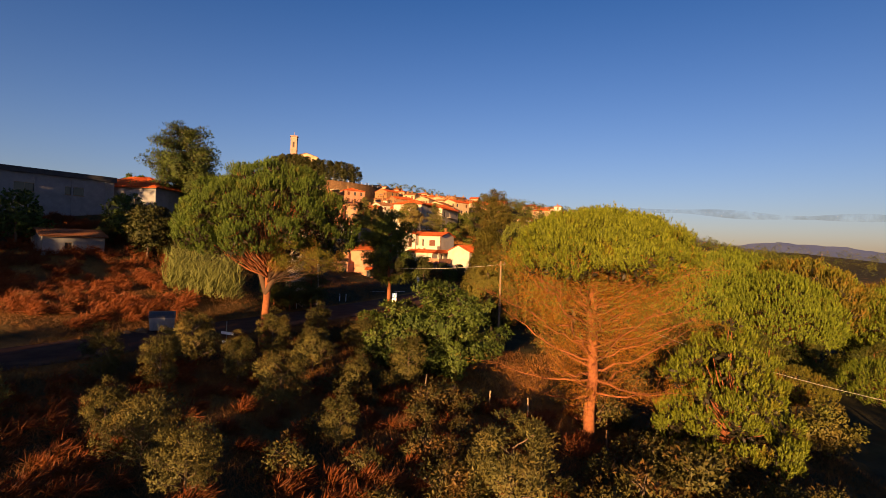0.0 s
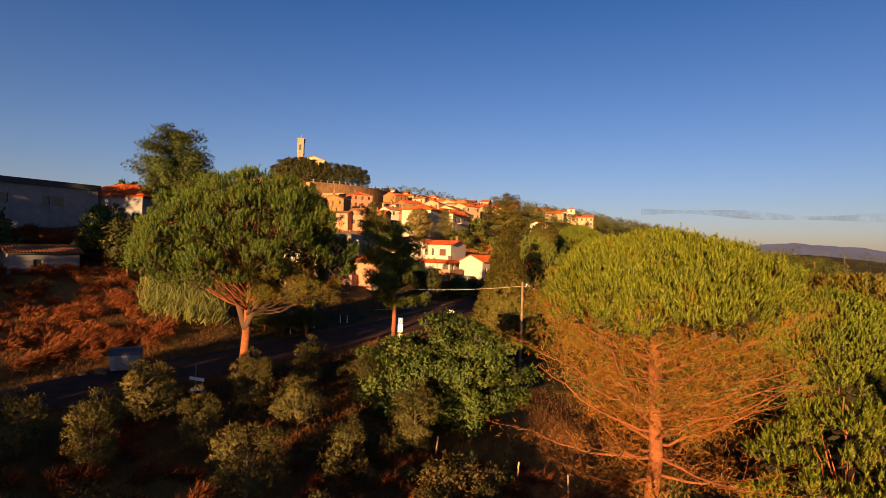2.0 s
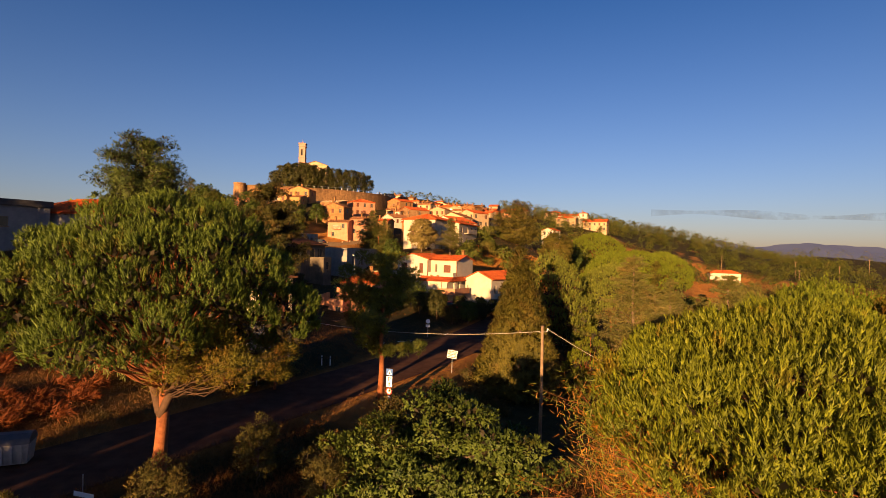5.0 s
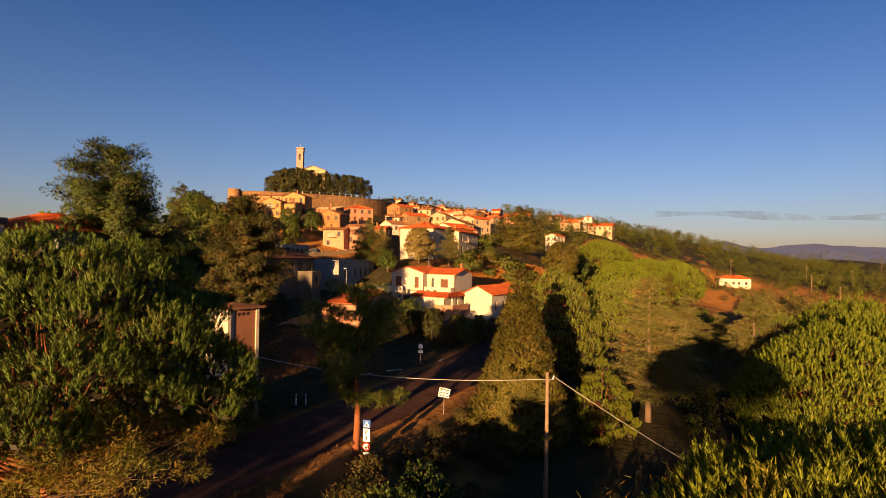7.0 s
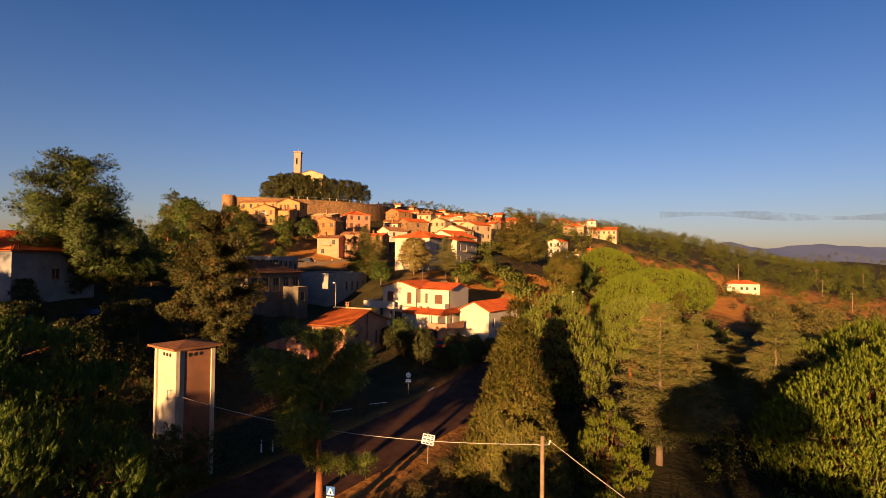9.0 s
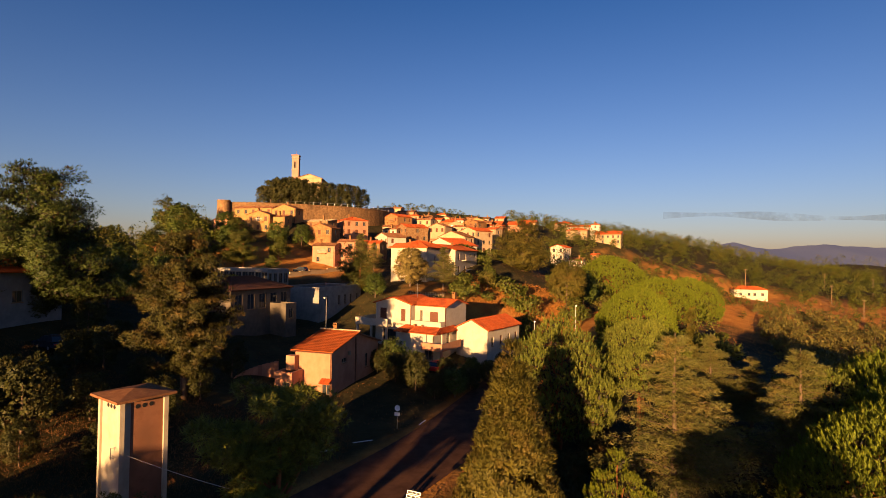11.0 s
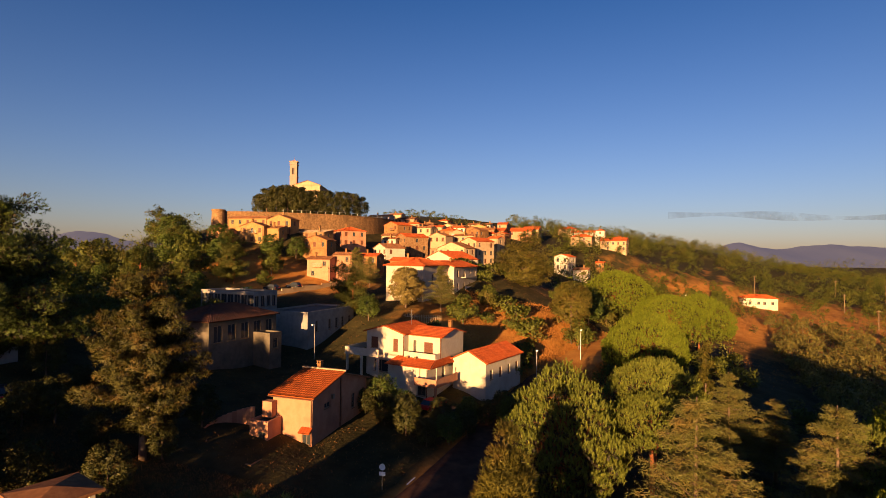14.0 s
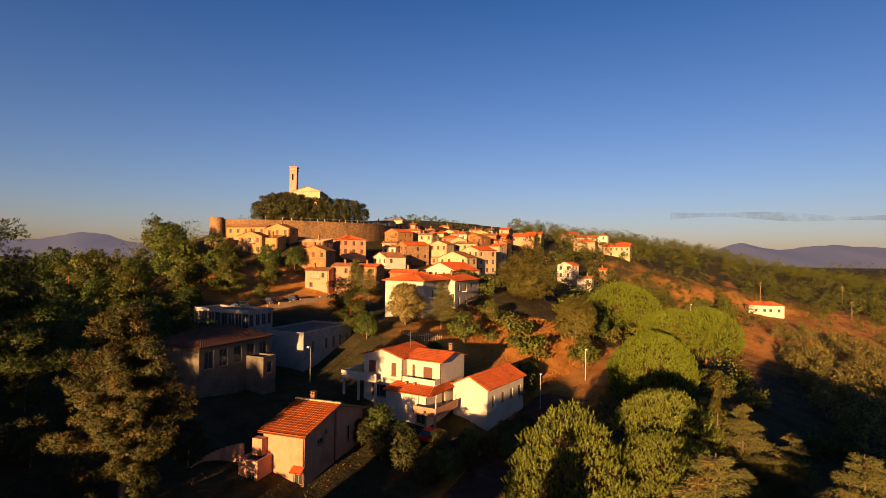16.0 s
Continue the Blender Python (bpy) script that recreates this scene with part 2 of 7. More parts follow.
def road_mat():
    m, nt, b = start_mat("worn_asphalt", 1.0, 0, 0.0)
    col = mix_node(nt, (0.054, 0.025, 0.016), (0.082, 0.041, 0.026), ramp(nt, noise_node(nt, 0.9, 6, "World"), 0.35, 0.65))
    col = mix_node(nt, col, (0.125, 0.062, 0.034), ramp(nt, noise_node(nt, 0.25, 4, "World"), 0.55, 0.75))
    nt.links.new(col, b.inputs["Base Color"])
    bp = nt.nodes.new("ShaderNodeBump")
    bp.inputs["Strength"].default_value, bp.inputs["Distance"].default_value = 0.4, 0.02
    nt.links.new(noise_node(nt, 12, 4, "World"), bp.inputs["Height"])
    nt.links.new(bp.outputs["Normal"], b.inputs["Normal"])
    return m


def ground_mat():
    m, nt, b = start_mat("hillside_ground", 0.95, 0, 0.1)
    green = mix_node(nt, (0.026, 0.024, 0.010), (0.050, 0.041, 0.016), ramp(nt, noise_node(nt, 0.35, 6, "World"), 0.35, 0.65))
    dry = mix_node(nt, (0.29, 0.118, 0.026), (0.41, 0.195, 0.046), ramp(nt, noise_node(nt, 0.22, 6, "World"), 0.35, 0.65))
    at_ = nt.nodes.new("ShaderNodeAttribute")
    at_.attribute_name = "dryness"
    add = nt.nodes.new("ShaderNodeMath")
    add.operation = "ADD"
    nt.links.new(at_.outputs["Fac"], add.inputs[0])
    nt.links.new(ramp(nt, noise_node(nt, 0.12, 5, "World"), 0.3, 1.3), add.inputs[1])
    col = mix_node(nt, green, dry, ramp(nt, add.outputs[0], 0.35, 0.85))
    nt.links.new(col, b.inputs["Base Color"])
    bp = nt.nodes.new("ShaderNodeBump")
    bp.inputs["Strength"].default_value, bp.inputs["Distance"].default_value = 0.7, 0.25
    nt.links.new(noise_node(nt, 1.5, 6, "World"), bp.inputs["Height"])
    nt.links.new(bp.outputs["Normal"], b.inputs["Normal"])
    return m


M_ROAD = road_mat()
M_GROUND = ground_mat()


# ---------------- mesh helpers ----------------
def quick_mesh(name, v, f):
    """A mesh from an (n,3) array and an (m,k) array of corners."""
    me = bpy.data.meshes.new(name)
    v, f = np.asarray(v, np.float32), np.asarray(f, np.int32)
    me.vertices.add(len(v))
    me.vertices.foreach_set("co", v.ravel())
    k = f.shape[1]
    me.loops.add(f.size)
    me.loops.foreach_set("vertex_index", f.ravel())
    me.polygons.add(len(f))
    me.polygons.foreach_set("loop_start", np.arange(0, f.size, k, dtype=np.int32))
    me.update(calc_edges=True)
    return me


class Buf:
    """Collects quads and triangles (triangles as degenerate-free lists) for one mesh."""
    def __init__(self):
        self.v, self.f, self.n = [], [], 0

    def add(self, v, f):
        self.v.extend(tuple(p) for p in v)
        self.f.extend(tuple(i + self.n for i in c) for c in f)
        self.n += len(v)
        return self

    def box(self, x0, y0, z0, x1, y1, z1, m=None):
        p = [Vector((x, y, z)) for z in (z0, z1) for y in (y0, y1) for x in (x0, x1)]
        if m is not None:
            p = [m @ q for q in p]
        return self.add(p, [(0, 2, 3, 1), (4, 5, 7, 6), (0, 1, 5, 4), (2, 6, 7, 3), (0, 4, 6, 2), (1, 3, 7, 5)])

    def tube(self, pts, r0, r1, sides=7, cap=True, wob=0.0):
        pts = [Vector(p) for p in pts]
        n, vs, fs = len(pts), [], []
        for i, p in enumerate(pts):
            t = (pts[min(i + 1, n - 1)] - pts[max(i - 1, 0)]).normalized()
            a = t.cross(Vector((0.31, 0.9, 0.1))).normalized()
            b = t.cross(a)
            r = r0 + (r1 - r0) * i / (n - 1)
            for s in range(sides):
                u = 2 * math.pi * s / sides
                q = r * (1 + wob * noise.noise(p * 1.7 + Vector((s, 0, 0))))
                vs.append(p + a * (q * math.cos(u)) + b * (q * math.sin(u)))
        for i in range(n - 1):
            for s in range(sides):
                e = (s + 1) % sides
                fs.append((i * sides + s, i * sides + e, (i + 1) * sides + e, (i + 1) * sides + s))
        if cap:
            fs.append(tuple(range(sides - 1, -1, -1)))
            fs.append(tuple((n - 1) * sides + s for s in range(sides)))
        return self.add(vs, fs)

    def mesh(self, name):
        me = bpy.data.meshes.new(name)
        me.from_pydata(self.v, [], self.f)
        me.update()
        return me


def part(name, me, material, parent=None, label="", smooth=False):
    """Links one mesh as one object, under a thing or a part."""
    if isinstance(me, Buf):
        me = me.mesh(name)
    ob = new(name, me)
    if not me.materials:
        me.materials.append(material)
    if smooth:
        me.shade_smooth()
    ob.parent = parent
    if label:
        ob["label"] = label
    return ob


def thing(name, m, label, category, group="", kind=""):
    ob = new(name)
    ob.matrix_world = m
    ob.empty_display_size = 0.3
    return tagged(ob, label, category, group, kind)


# ---------------- ground ----------------
HILLS = [(-50, 430, 150, 47.3), (180, 220, 80, -13.2), (180, 540, 80, 22.9), (-85, 215, 45, 10.8), (65, 40, 45, -6.7), (365, 590, 45, 10.9),
         (-260, 340, 80, -7.0), (-180, -20, 80, 5.1), (115, 115, 45, -7.0), (190, 365, 45, -5.0), (-50, 570, 150, 12.1), (440, 570, 75, 13.0)]
KNOLLS = [(-64, 94, 24, 10.9), (-78, 290, 24, 14.9), (6, 178, 24, 8.5), (90, 290, 24, -9.8), (-30, 190, 14, -2.9), (20, 360, 24, -3.1),
          (-60, 220, 14, 6.2), (-64, -60, 24, 4.3), (62, -46, 24, -4.5), (80, 330, 14, 5.8), (0, 270, 14, 7.3), (140, 310, 14, -5.3),
          (76, 192, 24, -3.4), (-110, 270, 14, 3.8), (120, 500, 14, 3.1), (0, 210, 14, 3.9), (-22, 332, 24, 5.2), (-10, 147, 9, 3.4)]
ROAD_PTS = [(-110, -102), (-72, -37), (-46, 8), (-25.6, 43.2), (-12, 66.5), (-0.5, 86.3), (6, 102), (11, 116), (17, 131), (27, 147), (42, 168), (62, 200), (84, 238), (108, 282), (130, 330), (160, 400)]
ROAD_Z = [2.0, 1.6, 1.4, 1.6, 2.0, 2.8, 3.4, 4.0, 5.0, 7.0, 8.0, 4.3, 7.0, 4.0, 12.6, 20.8]


def smooth_line(pts, step=2.0):
    """Catmull-Rom through plan points, evenly thick."""
    P = [np.array(p, float) for p in pts]
    P = [2 * P[0] - P[1]] + P + [2 * P[-1] - P[-2]]
    out = []
    for i in range(1, len(P) - 2):
        n = max(2, int(np.linalg.norm(P[i + 1][:2] - P[i][:2]) / step))
        for k in range(n):
            t = k / n
            out.append(0.5 * (2 * P[i] + (P[i + 1] - P[i - 1]) * t + (2 * P[i - 1] - 5 * P[i] + 4 * P[i + 1] - P[i + 2]) * t * t + (3 * P[i] - P[i - 1] - 3 * P[i + 1] + P[i + 2]) * t ** 3))
    out.append(P[-2])
    return np.array(out)


ROAD = smooth_line([(*p, z) for p, z in zip(ROAD_PTS, ROAD_Z)])


def wild(x, y):
    """Height of the land before the road was cut into it."""
    z = np.zeros_like(x, dtype=float)
    for cx, cy, s, a in HILLS + KNOLLS:
        z += a * np.exp(-((x - cx) ** 2 + (y - cy) ** 2) / (2 * s * s))
    z += 0.18 * np.sin(x * 0.31 + 1.3) * np.sin(y * 0.27) + 0.10 * np.sin(x * 0.83 + y * 0.41)
    return z


def road_gap(x, y):
    """Distance to the road's middle and its height there."""
    best, bz = np.full(x.shape, 1e9), np.zeros(x.shape)
    for px, py, pz in ROAD:
        d = (x - px) ** 2 + (y - py) ** 2
        w = d < best
        best = np.where(w, d, best)
        bz = np.where(w, pz, bz)
    return np.sqrt(best), bz


def H(x, y):
    x, y = np.atleast_1d(np.asarray(x, float)), np.atleast_1d(np.asarray(y, float))
    z = wild(x, y)
    d, rz = road_gap(x, y)
    w = np.clip((d - 4.3) / 5.0, 0, 1)
    w = w * w * (3 - 2 * w)
    return rz * (1 - w) + z * w


def h1(x, y):
    return float(H(x, y)[0])


def spaced(a, b, lo, hi, step, grow):
    core = list(np.arange(a, b + 0.01, step))
    s, q = step, core[-1]
    while q < hi:
        s *= grow
        q += s
        core.append(min(q, hi))
    s, q = step, core[0]
    while q > lo:
        s *= grow
        q -= s
        core.insert(0, max(q, lo))
    return np.array(core)


gx, gy = spaced(-64, 64, -4600, 4600, 1.3, 1.06), spaced(-10, 170, -1500, 4600, 1.3, 1.05)
X, Y = np.meshgrid(gx, gy)
Z = H(X.ravel(), Y.ravel())
idx = np.arange(X.size).reshape(X.shape)
ground_me = quick_mesh("ground", np.stack([X.ravel(), Y.ravel(), Z], 1), np.stack([idx[:-1, :-1].ravel(), idx[:-1, 1:].ravel(), idx[1:, 1:].ravel(), idx[1:, :-1].ravel()], 1))
ground_me.shade_smooth()


def patch(x, y, cx, cy, rx, ry):
    return np.exp(-(((x - cx) / rx) ** 2 + ((y - cy) / ry) ** 2))


dry = np.zeros(X.size)
for c in ((118, 235, 45, 48, 1.0), (150, 300, 60, 40, 0.7), (-42, 56, 16, 16, 0.5), (5, 148, 14, 12, 0.9), (-50, 185, 22, 12, 0.9), (8, 44, 8, 8, 0.8), (-12, 33, 12, 10, 0.4), (220, 260, 80, 60, 0.6), (-4, 66, 6, 14, 0.5)):
    dry += c[4] * patch(X.ravel(), Y.ravel(), *c[:4])
dry += 1.0 * patch(X.ravel(), Y.ravel(), 5.0, 40, 4.5, 4.0)
dry += 0.9 * patch(X.ravel(), Y.ravel(), 24, 150, 12, 13)
dry += 0.9 * patch(X.ravel(), Y.ravel(), -50, 182, 18, 11)
dry += 0.4 * np.exp(-((road_gap(X.ravel(), Y.ravel())[0] - 4.3) / 1.3) ** 2)
ga = ground_me.attributes.new("dryness", "FLOAT", "POINT")
ga.data.foreach_set("value", np.clip(dry, 0, 1).astype(np.float32))
tagged(part("ground", ground_me, M_GROUND), "dry hillside ground with grass, soil and scrub", "ground", kind="structure")


def strip(name, line, offs, lift, material):
    """A ribbon along a plan line between two offsets."""
    tan = np.gradient(line[:, :2], axis=0)
    tan /= np.linalg.norm(tan, axis=1)[:, None]
    nor = np.stack([tan[:, 1], -tan[:, 0]], 1)
    rows = [np.column_stack([line[:, :2] + nor * o, line[:, 2] + lift]) for o in offs]
    k = len(offs)
    v = np.stack(rows, 1).reshape(-1, 3)
    n = len(line)
    f = [(i * k + j, i * k + j + 1, (i + 1) * k + j + 1, (i + 1) * k + j) for i in range(n - 1) for j in range(k - 1)]
    return quick_mesh(name, v, f)


tagged(part("road", strip("road", ROAD[ROAD[:, 1] < 136], (-4.1, -2, 0, 2, 4.1), 0.05, M_ROAD), M_ROAD), "worn dark asphalt country road", "road", kind="structure")


# ---------------- trees ----------------
def unit(a):
    return a / np.maximum(np.linalg.norm(a, axis=1), 1e-6)[:, None]


def blade_mesh(name, pos, way, L, W, rs, leaf=False, out=None, tone=None):
    """Needles (triangles) or leaves (four-cornered), one island each. out: the way each one's shoot faces; tone: young
    growth lighter than old, and shade between shoots as darker feet.
    """
    n = len(pos)
    side = unit(np.cross(way, rs.normal(size=(n, 3))))
    if out is not None:
        face = np.cross(side, way)
        flip = np.where((face * out).sum(1) < 0, -1.0, 1.0)[:, None]
        side = side * flip
        nrm = unit(0.75 * out + 0.45 * unit(face * flip))
    k = 4 if leaf else 3

    def dress(me):
        if tone is not None:
            me.attributes.new("tone", "FLOAT", "POINT").data.foreach_set("value", np.repeat(np.clip(tone, 0, 1), k).astype(np.float32))
        if out is not None:
            me.shade_smooth()
            me.normals_split_custom_set_from_vertices(np.repeat(nrm, k, 0).astype(np.float32))
        return me

    ln = (L * rs.uniform(0.6, 1.25, n))[:, None]
    wd = (W * rs.uniform(0.7, 1.3, n))[:, None]
    if leaf:
        v = np.stack([pos, pos + way * ln * 0.5 + side * wd * 0.5, pos + way * ln, pos + way * ln * 0.5 - side * wd * 0.5], 1)
        return dress(quick_mesh(name, v.reshape(-1, 3), np.arange(4 * n).reshape(-1, 4)))
    v = np.stack([pos - side * wd * 0.5, pos + side * wd * 0.5, pos + way * ln], 1)
    return dress(quick_mesh(name, v.reshape(-1, 3), np.arange(3 * n).reshape(-1, 3)))


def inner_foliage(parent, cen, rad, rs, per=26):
    """Dark twigs and leaves put deep inside a crown as its shade; they close it to the light."""
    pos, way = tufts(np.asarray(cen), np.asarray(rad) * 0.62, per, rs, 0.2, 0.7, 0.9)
    tagged(part("inner_foliage", blade_mesh("inner_foliage", pos, way, 0.42, 0.20, rs, True), M_INNER, parent, "dark inner twigs standing in for the crown's shade"), kind="stuff")


def tufts(cen, rad, per, rs, up=0.35, squash=0.75, inner=0.45):
    """Points and outward ways spread over clumps."""
    n = len(cen)
    c = np.repeat(cen, per, 0)
    r = np.repeat(rad, per)[:, None]
    d = rs.normal(size=(n * per, 3))
    d[:, 2] += up
    d = unit(d)
    pos = c + d * np.array([1, 1, squash]) * r * (1 - inner * rs.random((n * per, 1)) ** 1.5)
    way = unit(d + np.array([0, 0, up]) + 0.35 * rs.normal(size=d.shape))
    return pos, way


def bush_out(pos, way, k, rs, jit=0.5, off=0.06):
    p = np.repeat(pos, k, 0) + rs.normal(size=(len(pos) * k, 3)) * off
    return p, unit(np.repeat(way, k, 0) + jit * rs.normal(size=(len(pos) * k, 3)))


def profile_clumps(n, zb, top, prof, rs, fill=0.35, lump=0.18):
    """Clump middles near the surface of a crown whose radius at height u (0 foot, 1 tip) is prof(u)."""
    out = []
    us = np.linspace(0.001, 0.999, 200)
    w = np.array([max(prof(u), 0.05) for u in us])
    cdf = np.cumsum(w) / w.sum()
    ph = rs.uniform(0, 6.28, 4)
    for _ in range(n):
        u = float(np.interp(rs.random(), cdf, us))
        a = rs.uniform(0, 2 * math.pi)
        wave = 1 + lump * (math.sin(2 * a + ph[0] + 5 * u) + 0.7 * math.sin(3 * a + ph[1] - 9 * u))
        r = prof(u) * wave * (1 - fill * rs.random() ** 1.6)
        out.append((r * math.cos(a), r * math.sin(a), zb + (top - zb) * u))
    return np.array(out)


def limb(p0, p1, rs, sag=0.0, n=6, wig=0.12):
    p0, p1 = Vector(p0), Vector(p1)
    ln = (p1 - p0).length
    out = []
    for i in range(n):
        t = i / (n - 1)
        j = Vector(rs.normal(size=3)) * wig * ln * 0.25 * (t * (1 - t) * 4) * 0.6
        out.append(p0.lerp(p1, t) + j + Vector((0, 0, -sag * ln * t * (1 - t))))
    return out


KINDS = {}


def plant(kind, x, y, s=1.0, turn=0.0, tall=None, sink=0.12, label=""):
    """Puts a tree of that kind on the ground; the first is built, the others are copies."""
    m = pose(x, y, h1(x, y) - sink, 0, 0, turn)
    if kind in KINDS and KINDS[kind][1] is not None:
        ob = copy_thing(KINDS[kind][1], m)
    else:
        ob = KINDS[kind][0](m)
        KINDS[kind] = (KINDS[kind][0], ob)
    ob.scale = (s, s, tall if tall else s)
    if label:
        ob["label"] = label
    return ob


def make_tree(m, name, label, cat, trunk, crown_me, bark, leaf, group=""):
    t = thing(name, m, label, cat, group)
    part("trunk", trunk, bark, t, smooth=True)
    part("crown", crown_me, leaf, t)
    return t


def profile_tree(name, label, cat, top, zb, prof, ncl, cl, per, k, seed, leaf, bark=None, L=0.28, W=0.06, broad=False, up=0.35, squash=0.75, lump=0.18, fill=0.35, group="", trunk_r=None, limbs=14, jit=0.6, bough=0, core=0):
    def build(m):
        rs = np.random.default_rng(seed)
        size = rs.uniform(cl[0], cl[1], ncl)
        if bough:      # clumps strung along boughs, with gaps between
            tips = profile_clumps(bough, zb, top, prof, rs, 0.25, lump)
            cen, size = [], []
            for p in tips:
                n = max(2, int(math.hypot(p[0], p[1]) / (cl[0] * 1.1)) + 1)
                for i in range(n):
                    q = 1 - i / n
                    cen.append(p * np.array([q, q, 1]) + rs.normal(size=3) * cl[0] * 0.3 - np.array([0, 0, (1 - q) * 0.25 * math.hypot(p[0], p[1])]))
                    size.append(rs.uniform(cl[0], cl[1]) * (0.6 + 0.4 * q))
            cen, size = np.array(cen), np.array(size)
        else:
            cen = profile_clumps(ncl, zb, top, prof, rs, fill, lump)
        b = Buf()
        tr = trunk_r or 0.018 * top + 0.06
        b.tube(limb((0, 0, 0), (0, 0, zb + (top - zb) * 0.6), rs, n=8, wig=0.04), tr, tr * 0.35, 8, wob=0.2)
        for i in range(limbs):
            c = Vector(cen[rs.integers(len(cen))])
            z0 = max(zb * 0.6, c.z - 0.4 * math.hypot(c.x, c.y) - 0.3)
            b.tube(limb((0, 0, z0), c, rs, n=5), tr * 0.35, 0.02, 5, False)
        pos, way = tufts(cen, size, per, rs, up, squash)
        tone = np.repeat(0.55 * rs.random(len(cen)), per) + 0.35 * rs.random(len(pos)) ** 2
        out = unit(way * 0.8 + unit(pos - np.array([0, 0, zb + 0.35 * (top - zb)])) * 0.5)
        pos, way = bush_out(pos, way, k, rs, jit)
        t = make_tree(m, name, label, cat, b, blade_mesh("crown", pos, way, L, W, rs, broad, np.repeat(out, k, 0), np.repeat(tone, k)), bark or M_BARK_DARK, leaf, group)
        if core:
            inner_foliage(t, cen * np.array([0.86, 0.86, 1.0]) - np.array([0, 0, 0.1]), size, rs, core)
        return t
    return build


def cedar(label, top, R, seed, group="cedars"):
    """Cedar: flat drooping plates of needles, tier over tier."""
    def build(m):
        rs = np.random.default_rng(seed)
        b, br, P, D = Buf(), Buf(), [], []
        b.tube(limb((0, 0, 0), (0, 0, top), rs, n=8, wig=0.03), 0.3, 0.03, 8)
        z = top * 0.16
        while z < top * 0.98:
            u = z / top
            ln = R * (1 - u) ** 0.8 + 0.25
            for q in range(int(5 + 4 * (1 - u))):
                a = rs.uniform(0, 6.283)
                l = ln * rs.uniform(0.65, 1.1)
                tip = Vector((l * math.cos(a), l * math.sin(a), z + l * 0.22))
                pts = limb((0, 0, z), tip, rs, sag=-0.25, n=6, wig=0.08)
                br.tube(pts, 0.05 * (1 - u) + 0.02, 0.008, 5, False)
                for i in range(1, 6):
                    p = pts[i]
                    n = int(10 + 16 * l / R)
                    w = 0.42 * l * (0.35 + 0.65 * (1 - abs(i / 5 - 0.55)))
                    off = rs.normal(size=(n, 3)) * np.array([w * 0.42, w * 0.42, 0.07])
                    off[:, 2] -= 0.10 * np.hypot(off[:, 0], off[:, 1])
                    P.append(np.array(p) + off)
                    o = np.array([math.cos(a), math.sin(a), -0.15])
                    D.append(unit(np.repeat(o[None], n, 0) + 0.5 * rs.normal(size=(n, 3)) * np.array([1, 1, 0.4])))
            z += top * 0.035 + 0.12
        pos, way = bush_out(np.concatenate(P), np.concatenate(D), 4, rs, 0.5, 0.08)
        t = make_tree(m, "cedar", label, "cedar tree", b, blade_mesh("crown", pos, way, 0.30, 0.05, rs), M_BARK_DARK, M_CEDAR, group)
        tagged(part("bough", br, M_BARK_DARK, t), kind="stuff")
        return t
    return build


